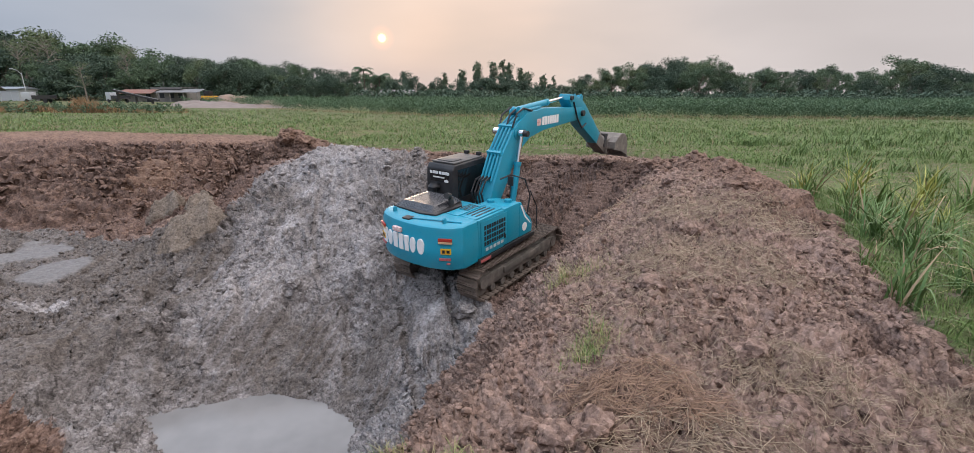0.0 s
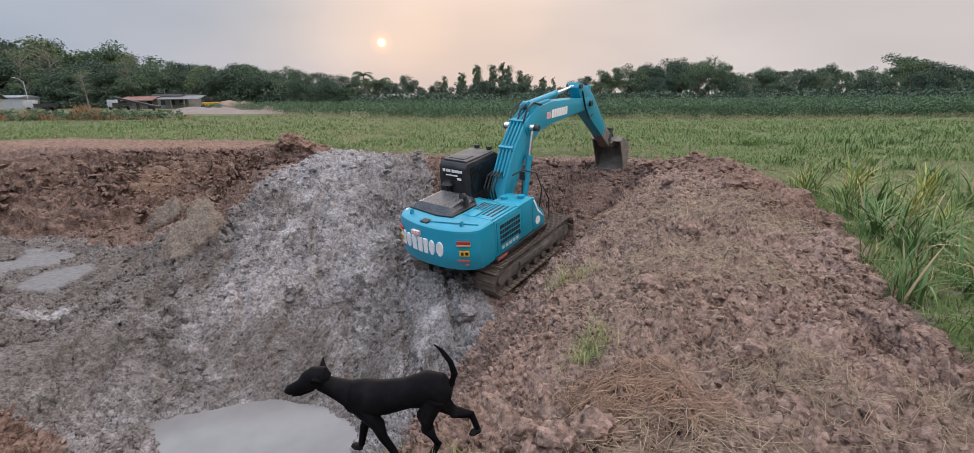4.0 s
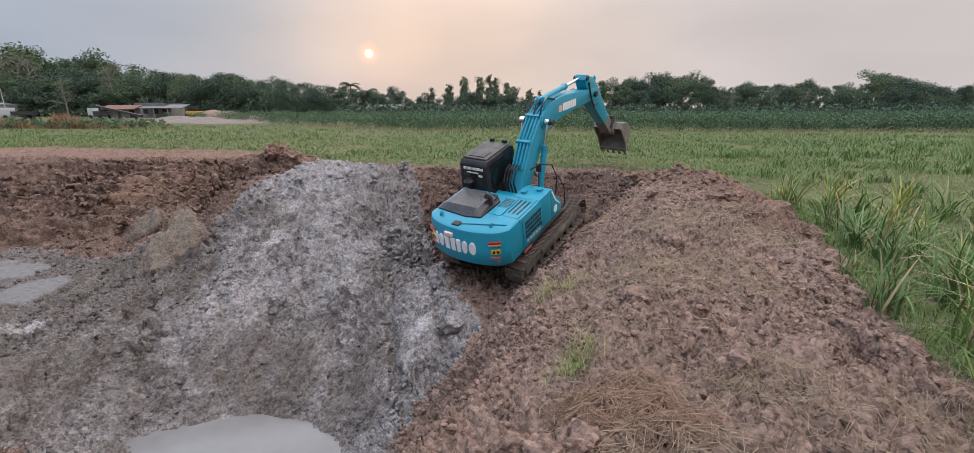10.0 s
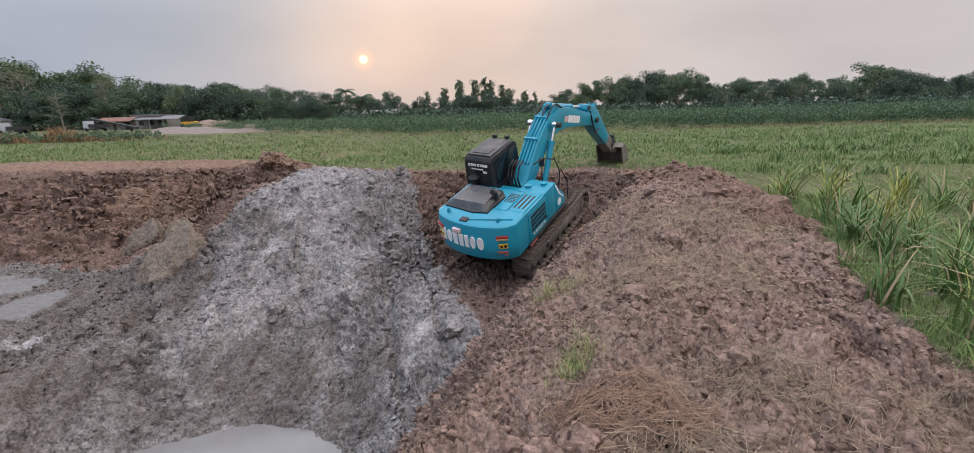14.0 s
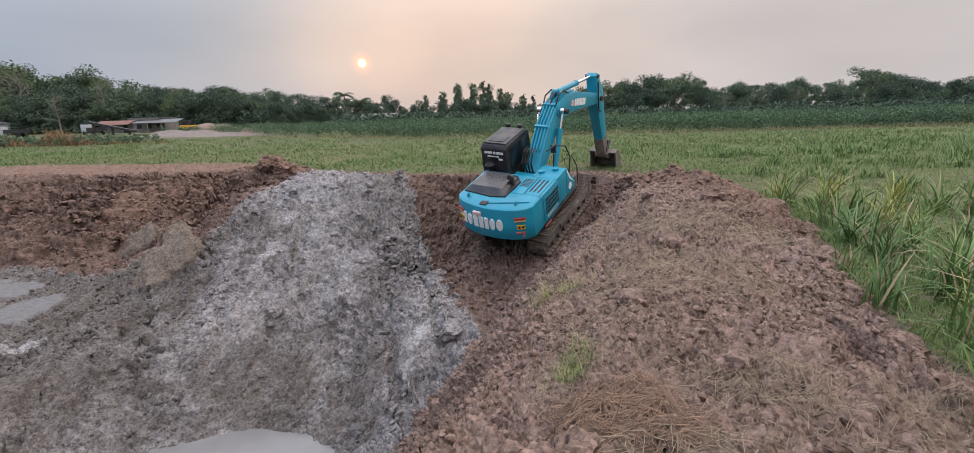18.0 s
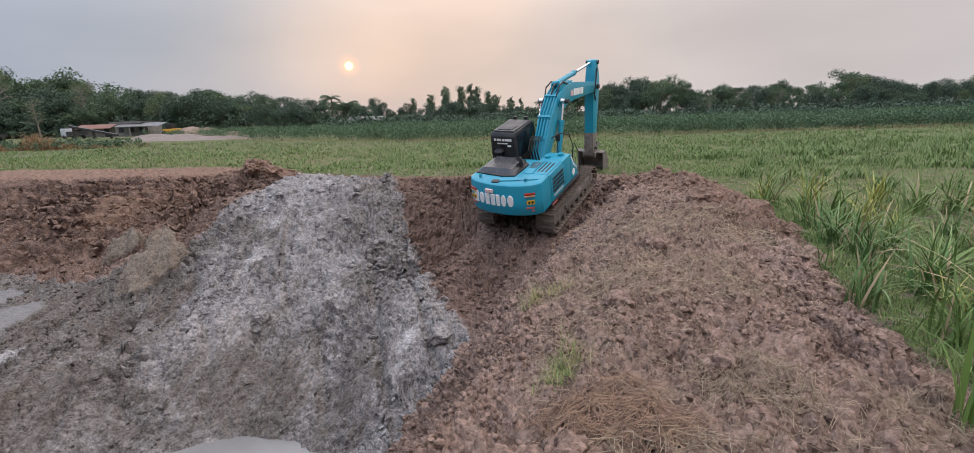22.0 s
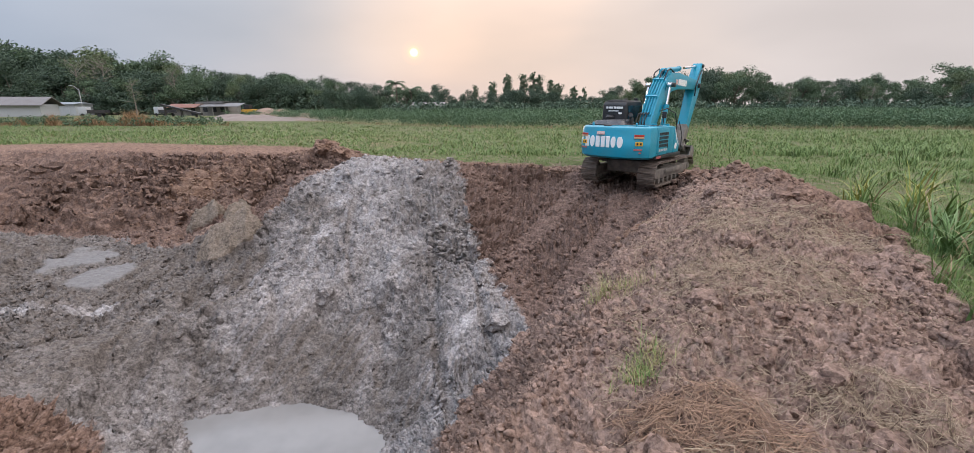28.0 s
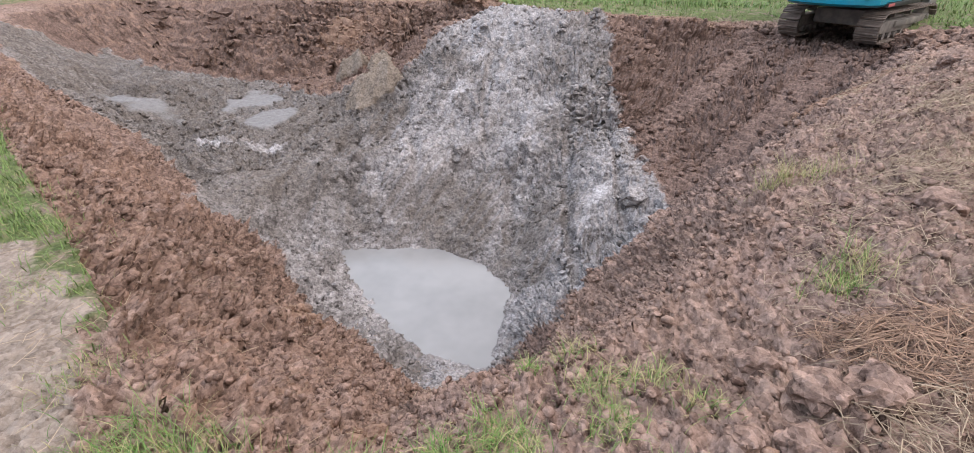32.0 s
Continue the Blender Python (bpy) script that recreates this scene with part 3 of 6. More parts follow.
    for a in (clay, dark, red, sod, wet, shore):
        np.clip(a, 0, 1, out=a)
    z = (z, crumble) if split else z + crumble
    return z, dict(clay=clay, dark=dark, red=np.clip(red, 0, 1), sod=sod, wet=wet, pale=pale, tan=tan, path=path, ochre=ochre, block=block)


def height(x, y):
    return land(np.array([float(x)]), np.array([float(y)]))[0][0]


def graded(parts):
    """Coordinates with a step of their own on each stretch, from (start, end, step) rows."""
    return np.unique(np.concatenate([np.linspace(a, b, max(int(round((b - a) / s)), 1) + 1) for a, b, s in parts]).round(5))


def build_ground():
    out = [-4000, -1500, -600, -300, -160, -100]
    gx = np.concatenate([out, graded([(-70, -36, 2.0), (-36, -24, 0.35), (-24, -12, 0.09), (-12, -5, 0.05), (-5, -2.2, 0.036), (-2.2, 4.6, 0.024), (4.6, 10, 0.06), (10, 30, 0.6), (30, 70, 2.5)]), -np.array(out[::-1])])
    gy = np.concatenate([out, graded([(-60, -6, 3.0), (-6, 0.8, 0.12), (0.8, 5.0, 0.024), (5.0, 14, 0.042), (14, 24, 0.052), (24, 31, 0.17), (31, 45, 0.7), (45, 80, 2.5)]), [120, 200, 300, 600, 1500, 4000]])
    X, Y = np.meshgrid(gx, gy)
    (Z, crumble), masks = land(X, Y, True)
    # the crumbling surface stands out at right angles to the slope
    sy, sx = np.gradient(Z, gy, gx)
    steep = np.hypot(sx, sy) + 1e-9
    k = np.minimum(steep, 2.0) / steep
    sx, sy = sx * k, sy * k
    up = 1 / np.sqrt(1 + sx * sx + sy * sy)
    X, Y, Z = X - crumble * sx * up, Y - crumble * sy * up, Z + crumble * up
    nx, ny = len(gx), len(gy)
    me = bpy.data.meshes.new("ground")
    v = np.stack([X, Y, Z], -1).reshape(-1, 3)
    i = (np.arange(ny - 1)[:, None] * nx + np.arange(nx - 1)).reshape(-1)
    f = np.stack([i, i + 1, i + nx + 1, i + nx], -1)
    me.vertices.add(len(v))
    me.vertices.foreach_set("co", v.ravel())
    me.loops.add(f.size)
    me.loops.foreach_set("vertex_index", f.ravel())
    me.polygons.add(len(f))
    me.polygons.foreach_set("loop_start", np.arange(len(f)) * 4)
    me.update()
    for k, a in masks.items():
        at = me.attributes.new(k, "FLOAT", "POINT")
        at.data.foreach_set("value", a.ravel().astype(np.float32))
    me.materials.append(SOIL)
    return tagged(new("ground", me), "bare dug earth, pale clay and grassy field", "ground", kind="structure")


GROUND = build_ground()


def build_water():
    m = mat("milky_water", (0.2, 0.19, 0.185), 0.16, 0, 0.4)
    n = Nodes(m)
    n.color(n.mix(n.rng(n.noise(0.7, 3), 0.35, 0.65), (0.185, 0.180, 0.176), (0.235, 0.228, 0.222)))
    n.bump(n.noise(3.0, 3), 0.12, 0.02)
    bm = bmesh.new()
    n_side = 64
    ring = [bm.verts.new((-5.0 + 4.4 * math.cos(a), 8.0 + 3.3 * math.sin(a), WATER_Z)) for a in [2 * math.pi * i / n_side for i in range(n_side)]]
    bm.faces.new(ring)
    me = bpy.data.meshes.new("water")
    bm.to_mesh(me)
    me.materials.append(m)
    return tagged(new("water", me), "still milky grey water at the bottom of a pit", "water", kind="structure")


build_water()

# ---- small builders ----
def mesh_of(name, bm, material, smooth=False):
    me = bpy.data.meshes.new(name)
    bm.normal_update()
    bm.to_mesh(me)
    bm.free()
    for m in material if isinstance(material, (list, tuple)) else [material]:
        me.materials.append(m)
    if smooth:
        me.polygons.foreach_set("use_smooth", np.ones(len(me.polygons), bool))
        me.set_sharp_from_angle(angle=radians(35))
    return me


def part(name, bm, material, parent, label="", smooth=True):
    """Links a bmesh, or a ready mesh, as one mesh object under a thing or a part."""
    me = mesh_of(name, bm, material, smooth) if isinstance(bm, bmesh.types.BMesh) else bm
    ob = new(name, me)
    ob.parent = parent
    return tagged(ob, label)


def bevelled(bm, width, segments=2):
    if width > 0:
        bmesh.ops.bevel(bm, geom=bm.edges[:], offset=width, segments=segments, profile=0.6, affect="EDGES")
    return bm


def box(lo, hi, bevel=0.0, seg=2):
    bm = bmesh.new()
    c = [bm.verts.new((x, y, z)) for x in (lo[0], hi[0]) for y in (lo[1], hi[1]) for z in (lo[2], hi[2])]
    for f in ((0, 1, 3, 2), (4, 6, 7, 5), (0, 4, 5, 1), (2, 3, 7, 6), (0, 2, 6, 4), (1, 5, 7, 3)):
        bm.faces.new([c[i] for i in f])
    return bevelled(bm, bevel, seg)


def prism(profile, x0, x1, bevel=0.0, seg=2):
    """A (y, z) outline, drawn from x0 to x1."""
    bm = bmesh.new()
    a = [bm.verts.new((x0, y, z)) for y, z in profile]
    b = [bm.verts.new((x1, y, z)) for y, z in profile]
    n = len(profile)
    bm.faces.new(a)
    bm.faces.new(b[::-1])
    for i in range(n):
        bm.faces.new([a[i], b[i], b[(i + 1) % n], a[(i + 1) % n]])
    bmesh.ops.recalc_face_normals(bm, faces=bm.faces[:])
    return bevelled(bm, bevel, seg)


def slab(outline, z0, z1, bevel=0.0, seg=2):
    """An (x, y) outline, drawn from z0 to z1."""
    bm = bmesh.new()
    a = [bm.verts.new((x, y, z0)) for x, y in outline]
    b = [bm.verts.new((x, y, z1)) for x, y in outline]
    n = len(outline)
    bm.faces.new(a[::-1])
    bm.faces.new(b)
    for i in range(n):
        bm.faces.new([a[i], a[(i + 1) % n], b[(i + 1) % n], b[i]])
    bmesh.ops.recalc_face_normals(bm, faces=bm.faces[:])
    return bevelled(bm, bevel, seg)


def tube(points, radii, sides=10, bm=None, cap=True):
    """A round tube along points, with a radius at each."""
    bm = bm or bmesh.new()
    pts = [Vector(p) for p in points]
    if not isinstance(radii, (list, tuple)):
        radii = [radii] * len(pts)
    rings = []
    for i, p in enumerate(pts):
        d = (pts[min(i + 1, len(pts) - 1)] - pts[max(i - 1, 0)]).normalized()
        u = d.cross(Vector((0, 0, 1)) if abs(d.z) < 0.9 else Vector((1, 0, 0))).normalized()
        v = d.cross(u)
        rings.append([bm.verts.new(p + radii[i] * (math.cos(a) * u + math.sin(a) * v)) for a in [2 * math.pi * k / sides for k in range(sides)]])
    for r, q in zip(rings, rings[1:]):
        for k in range(sides):
            bm.faces.new([r[k], q[k], q[(k + 1) % sides], r[(k + 1) % sides]])
    if cap:
        bm.faces.new(rings[0])
        bm.faces.new(rings[-1][::-1])
    return bm


def put(bm, m):
    bmesh.ops.transform(bm, matrix=m, verts=bm.verts[:])
    return bm


def merge(*bms):
    out = bms[0]
    for b in bms[1:]:
        me = bpy.data.meshes.new("tmp")
        b.to_mesh(me)
        b.free()
        out.from_mesh(me)
        bpy.data.meshes.remove(me)
    return out


def raw_mesh(name, verts, faces, material, smooth=False):
    """A mesh from arrays of vertices and of equal-sized faces."""
    me = bpy.data.meshes.new(name)
    verts, faces = np.asarray(verts, float), np.asarray(faces, int)
    me.vertices.add(len(verts))
    me.vertices.foreach_set("co", verts.ravel())
    me.loops.add(faces.size)
    me.loops.foreach_set("vertex_index", faces.ravel())
    me.polygons.add(len(faces))
    me.polygons.foreach_set("loop_start", np.arange(len(faces)) * faces.shape[1])
    if smooth:
        me.polygons.foreach_set("use_smooth", np.ones(len(faces), bool))
    me.update()
    for m in material if isinstance(material, (list, tuple)) else [material]:
        me.materials.append(m)
    return me

# ---- fields, woods and houses beyond ----
# dark and green leaves are greyed in their colour to suggest haze over distant woods
LEAF_DARK = varied("dark_leaves", (0.046, 0.078, 0.056), (0.090, 0.132, 0.088), 0.7)
LEAF_MID = varied("green_leaves", (0.058, 0.098, 0.058), (0.120, 0.172, 0.098), 0.7)
LEAF_PALE = varied("pale_leaves", (0.078, 0.112, 0.058), (0.145, 0.180, 0.092), 0.7)
CASSAVA = varied("cassava_leaves", (0.050, 0.096, 0.054), (0.108, 0.172, 0.086), 0.65)
CANE = varied("cane_blades", (0.044, 0.105, 0.026), (0.205, 0.285, 0.088), 0.5)
CANE_DEEP = varied("deep_green_blades", (0.040, 0.098, 0.028), (0.150, 0.240, 0.078), 0.45)
LEAF_YELLOW = varied("yellow_blades", (0.22, 0.26, 0.05), (0.42, 0.40, 0.12), 0.5)
GRASS = varied("field_grass", (0.060, 0.128, 0.030), (0.215, 0.290, 0.090), 0.6)
DRY = varied("dry_straw", (0.20, 0.135, 0.075), (0.46, 0.36, 0.23), 0.7)
RUST = varied("dry_weeds", (0.14, 0.085, 0.045), (0.30, 0.19, 0.10), 0.7)
BARK = worn("bark", (0.14, 0.115, 0.09), (0.06, 0.05, 0.04), 2.0, 0.9, 0, 0.8, 0.5)
PALEBARK = worn("pale_bark", (0.22, 0.20, 0.17), (0.11, 0.10, 0.085), 2.0, 0.9, 0, 0.7, 0.4)


def far_place(px, depth):
    """The x of a thing that deep which stands at that column of the opening view."""
    return (px - 784) / 786 * depth


def quads(centres, size, rs, flat=0.0):
    """Leaf cards of the given sizes, turned at random; flat pulls them towards lying level."""
    n = len(centres)
    a = rs.normal(size=(n, 3))
    a[:, 2] *= 1 - flat
    a /= np.linalg.norm(a, axis=1, keepdims=True)
    b = np.cross(a, rs.normal(size=(n, 3)))
    b /= np.linalg.norm(b, axis=1, keepdims=True)
    s = np.asarray(size).reshape(-1, 1)
    a, b = a * s, b * s * 0.55
    v = np.stack([centres - a, centres - b * 0.9 + a * 0.1, centres + a, centres + b * 0.9 + a * 0.1], 1).reshape(-1, 3)
    return v, np.arange(4 * n).reshape(-1, 4)


def crown_points(blobs, per, rs):
    """Points on and in leafy clumps given as (x, y, z, r)."""
    out = []
    for x, y, z, r in blobs:
        d = rs.normal(size=(per, 3))
        d /= np.linalg.norm(d, axis=1, keepdims=True)
        out.append(np.array([x, y, z]) + d * r * rs.uniform(0.35, 1.12, (per, 1)) * (1, 1, 0.8))
    return np.concatenate(out)


def tree_meshes(kind, seed):
    """Trunk-with-limbs mesh and crown mesh of a tree 10 m tall."""
    rs = np.random.RandomState(seed)
    bm = bmesh.new()
    lean = rs.uniform(-0.4, 0.4, 2)
    H = {"broad": 5.0, "tall": 8.5, "dense": 3.5, "bare": 8.5}[kind]
    tube([(0, 0, -0.3), (lean[0] * 0.4, lean[1] * 0.4, H * 0.5), (lean[0], lean[1], H)], [0.24, 0.17, 0.09], 7, bm)
    blobs = []
    limbs = {"broad": 13, "tall": 16, "dense": 15, "bare": 22}[kind]
    for i in range(limbs):
        t = rs.uniform(0.35, 1.0)
        a = rs.uniform(0, 2 * math.pi)
        p0 = Vector((lean[0] * t, lean[1] * t, H * t))
        if kind == "tall":
            reach, lift = rs.uniform(0.4, 1.1), rs.uniform(0.5, 1.7)
        elif kind == "dense":
            reach, lift = rs.uniform(0.8, 3.2), rs.uniform(-0.5, 5.2)
        elif kind == "bare":
            reach, lift = rs.uniform(0.8, 2.4), rs.uniform(0.4, 1.8)
        else:
            reach, lift = rs.uniform(1.0, 3.6), rs.uniform(0.8, 4.0)
        p1 = p0 + Vector((math.cos(a) * reach, math.sin(a) * reach, lift))
        mid = p0.lerp(p1, 0.5) + Vector((0, 0, 0.2))
        tube([p0, mid, p1], [0.08, 0.055, 0.025], 5, bm)
        if kind == "bare":
            for _ in range(5):
                q = p0.lerp(p1, rs.uniform(0.4, 1.0))
                tube([q, q + Vector((rs.uniform(-0.8, 0.8), rs.uniform(-0.8, 0.8), rs.uniform(0.2, 1.0)))], [0.025, 0.012], 4, bm)
        blobs.append((p1.x, p1.y, min(p1.z, 9.5), rs.uniform(0.7, 1.5) * (0.75 if kind == "tall" else 1.0)))
    if kind == "dense":
        blobs += [(rs.uniform(-2.5, 2.5), rs.uniform(-2.5, 2.5), rs.uniform(1.2, 7.5), rs.uniform(1.0, 1.7)) for _ in range(12)]
    if kind == "tall":
        blobs += [(rs.normal(0, 0.5), rs.normal(0, 0.5), z, rs.uniform(0.35, 0.7) * (1.15 - 0.06 * z)) for z in np.linspace(2.2, 9.6, 26)]
    trunk = mesh_of("trunk", bm, PALEBARK if kind in ("bare", "tall") else BARK, True)
    per = {"broad": 330, "tall": 200, "dense": 320, "bare": 26}[kind]
    c = crown_points(blobs, per, rs)
    v, f = quads(c, rs.uniform(0.06, 0.14, len(c)) if kind == "tall" else rs.uniform(0.09, 0.21, len(c)), rs, 0.2)
    leaf = {"broad": LEAF_MID if seed % 3 else LEAF_PALE, "tall": LEAF_MID, "dense": LEAF_DARK, "bare": LEAF_PALE}[kind]
    return trunk, raw_mesh("crown", v, f, leaf)


TREES = {}
for kind_, count_ in (("broad", 5), ("tall", 4), ("dense", 4), ("bare", 2)):
    TREES[kind_] = [tree_meshes(kind_, 11 * k + len(kind_)) for k in range(count_)]
TREE_WORDS = {"broad": "broad leafy green tree at the field's edge", "tall": "tall slender tree with thin feathery crown", "dense": "dense dark green forest tree", "bare": "pale half-bare tree with few leaves"}


def plant_tree(kind, x, y, h, k, spin, wide=1.0):
    trunk, crown = TREES[kind][k % len(TREES[kind])]
    t = tagged(new("tree"), TREE_WORDS[kind], "tree", "trees round the field")
    part("trunk", trunk, None, t)
    part("crown", crown, None, t)
    t.location, t.rotation_euler[2] = (x, y, -0.1), spin
    s = h / 10.0
    t.scale = (s * wide, s * wide, s)
    return t


SKYLINE_X = (-400, -250, -100, 0, 100, 200, 300, 410, 455, 510, 560, 640, 680, 730, 780, 860, 900, 940, 1010, 1110, 1160, 1240, 1320, 1400, 1450, 1510, 1600, 1800, 2000)
SKYLINE_Y = (50, 40, 46, 62, 74, 80, 94, 92, 110, 116, 122, 120, 138, 116, 100, 120, 128, 124, 104, 98, 116, 118, 110, 120, 98, 112, 116, 112, 112)


def woods():
    rs = np.random.RandomState(21)
    px = -330.0
    while px < 1830:
        depth = 172 if px < 480 else rs.uniform(138, 160)
        top = np.interp(px, SKYLINE_X, SKYLINE_Y)
        for layer in range(3 if px < 500 else 2):
            d = depth - layer * rs.uniform(7, 14) + rs.uniform(-3, 3)
            h = 1.27 * ((151 - top) / 786 * d + 2.4) * (rs.uniform(0.86, 1.04) if layer == 0 else rs.uniform(0.55, 0.82))
            if px < 500:
                kind = rs.choice(["dense", "broad", "dense", "broad", "bare"], p=[0.42, 0.3, 0.15, 0.12, 0.01])
            elif px < 700:
                kind = rs.choice(["broad", "dense"])
            elif px < 890:
                kind = "tall" if layer == 0 else "dense"
                h *= 0.86
            else:
                kind = rs.choice(["broad", "dense", "tall"], p=[0.6, 0.3, 0.1])
            plant_tree(kind, far_place(px + rs.uniform(-9, 9), d), d, max(h, 3.0), rs.randint(5), rs.uniform(0, 6.28), rs.uniform(0.9, 1.3) if kind != "tall" else rs.uniform(0.7, 1.0))
        px += rs.uniform(19, 30) if px < 500 else rs.uniform(10, 18) if 700 < px < 890 else rs.uniform(16, 27)
    for k, (px, top, d) in enumerate(((28, 66, 150), (76, 60, 152), (205, 78, 148), (128, 98, 140), (1395, 122, 135), (1200, 124, 135), (1320, 118, 137))):
        plant_tree("bare", far_place(px, d), d, 0.95 * ((151 - top) / 786 * d + 2.4), k, k * 1.7, 0.9)
    plant_tree("dense", far_place(648, 165), 165, 12.0, 1, 1.0, 0.75)
    for px, d, h in ((405, 150, 14.5), (1112, 140, 12.2), (1012, 140, 10.8), (1452, 140, 12.4), (1040, 142, 10.6)):
        plant_tree("broad", far_place(px, d), d, h, int(px), px * 0.1, 1.0)


def palm(px, d, h):
    rs = np.random.RandomState(int(px))
    t = tagged(new("palm_tree"), "coconut palm with a drooping feathery crown", "palm tree", "trees round the field")
    part("trunk", tube([(0, 0, -0.2), (0.2, 0, h * 0.5), (0.1, 0, h * 0.86)], [0.22, 0.16, 0.13], 8), BARK, t)
    vs, fs = [], []
    for i in range(34):
        a, lift = rs.uniform(0, 6.28), rs.uniform(-0.2, 1.2)
        o = np.array([0.1, 0, h * 0.86])
        out = np.array([math.cos(a), math.sin(a), 0])
        side = np.array([-math.sin(a), math.cos(a), 0])
        L = rs.uniform(2.4, 3.4)
        for j in range(14):
            u = (j + 1) / 14
            p = o + out * L * u + np.array([0, 0, lift * 2.2 * u - 1.7 * u * u])
            for s in (-1, 1):
                tip = p + side * s * 0.75 * (1.1 - u * 0.7) + np.array([0, 0, -0.35]) + out * 0.25
                k = len(vs)
                w = out * 0.06
                vs += [p - w, p + w, tip + w * 0.4, tip - w * 0.4]
                fs.append([k, k + 1, k + 2, k + 3])
    part("crown", raw_mesh("crown", vs, fs, LEAF_MID), None, t)
    t.location = (far_place(px, d), d, 0)


def cassava_field():
    rs = np.random.RandomState(5)
    n = 5200
    y = 48 + 62 * rs.rand(n) ** 1.7
    px = rs.uniform(-120, 1750, n)
    x = far_place(px, y)
    edge = np.interp(px, [-150, 250, 330, 480, 700, 1600], [150, 118, 92, 66, 52, 48])
    keep = y > edge + rs.uniform(-1.2, 1.2, n)
    x, y = x[keep], y[keep]
    per = 90
    m = len(x)
    tall = rs.uniform(1.1, 1.85, m) * (0.8 + 0.4 * vnoise(x * 0.15, y * 0.15, 2) + 0.2)
    base = np.repeat(np.stack([x, y, np.zeros(m)], 1), per, 0)
    u = rs.rand(m * per) ** 0.55
    off = rs.normal(size=(m * per, 2)) * (0.22 + 0.32 * u)[:, None]
    c = base + np.concatenate([off, (u * np.repeat(tall, per))[:, None]], 1)
    v, f = quads(c, rs.uniform(0.06, 0.13, len(c)), rs, 0.1)
    tagged(new("cassava_crop", raw_mesh("cassava_crop", v, f, CASSAVA)), "wide field of waist-high dark green cassava", "crop", kind="stuff")
    # dry stems and bare earth at its near foot
    n = 3600
    px = rs.uniform(350, 1700, n)
    y = np.interp(px, [-150, 250, 330, 480, 700, 1600], [150, 118, 92, 66, 52, 48]) - rs.uniform(-0.8, 1.4, n)
    blades_object("dry_edge_grass", far_place(px, y), y, rs.uniform(0.15, 0.55, n), 0.03, rs, DRY, "strip of dry brown grass before the crop", bend=0.3)


def blade_arrays(x, y, h, width, rs, bend=0.5, z=None, seg=2):
    """Blades of grass: bases, heights and widths; arching by bend."""
    n = len(x)
    z = land(x, y)[0] if z is None else z
    a = rs.uniform(0, 2 * math.pi, n)
    out = np.stack([np.cos(a), np.sin(a)], 1)
    side = np.stack([-np.sin(a), np.cos(a)], 1) * (np.broadcast_to(width, n) / 2)[:, None]
    reach = h * bend * rs.uniform(0.3, 1.2, n)
    rows = []
    for k in range(seg + 1):
        u = k / seg
        c = np.stack([x, y], 1) + out * (reach * u**1.8)[:, None]
        zz = z - 0.02 + h * (u - 0.35 * bend * u**2.5)
        w = (1 - u) ** 0.7 + 0.06
        rows += [np.column_stack([c - side * w, zz]), np.column_stack([c + side * w, zz])]
    v = np.stack(rows, 1).reshape(-1, 3)
    i = np.arange(n)[:, None] * (2 * (seg + 1))
    f = np.concatenate([i + np.array([2 * k, 2 * k + 1, 2 * k + 3, 2 * k + 2]) for k in range(seg)], 0)
    return v, f


def blades_object(name, x, y, h, width, rs, material, label, bend=0.5, seg=2):
    v, f = blade_arrays(np.asarray(x), np.asarray(y), np.asarray(h), width, rs, bend, None, seg)
    return tagged(new(name, raw_mesh(name, v, f, material)), label, "grass", kind="stuff")


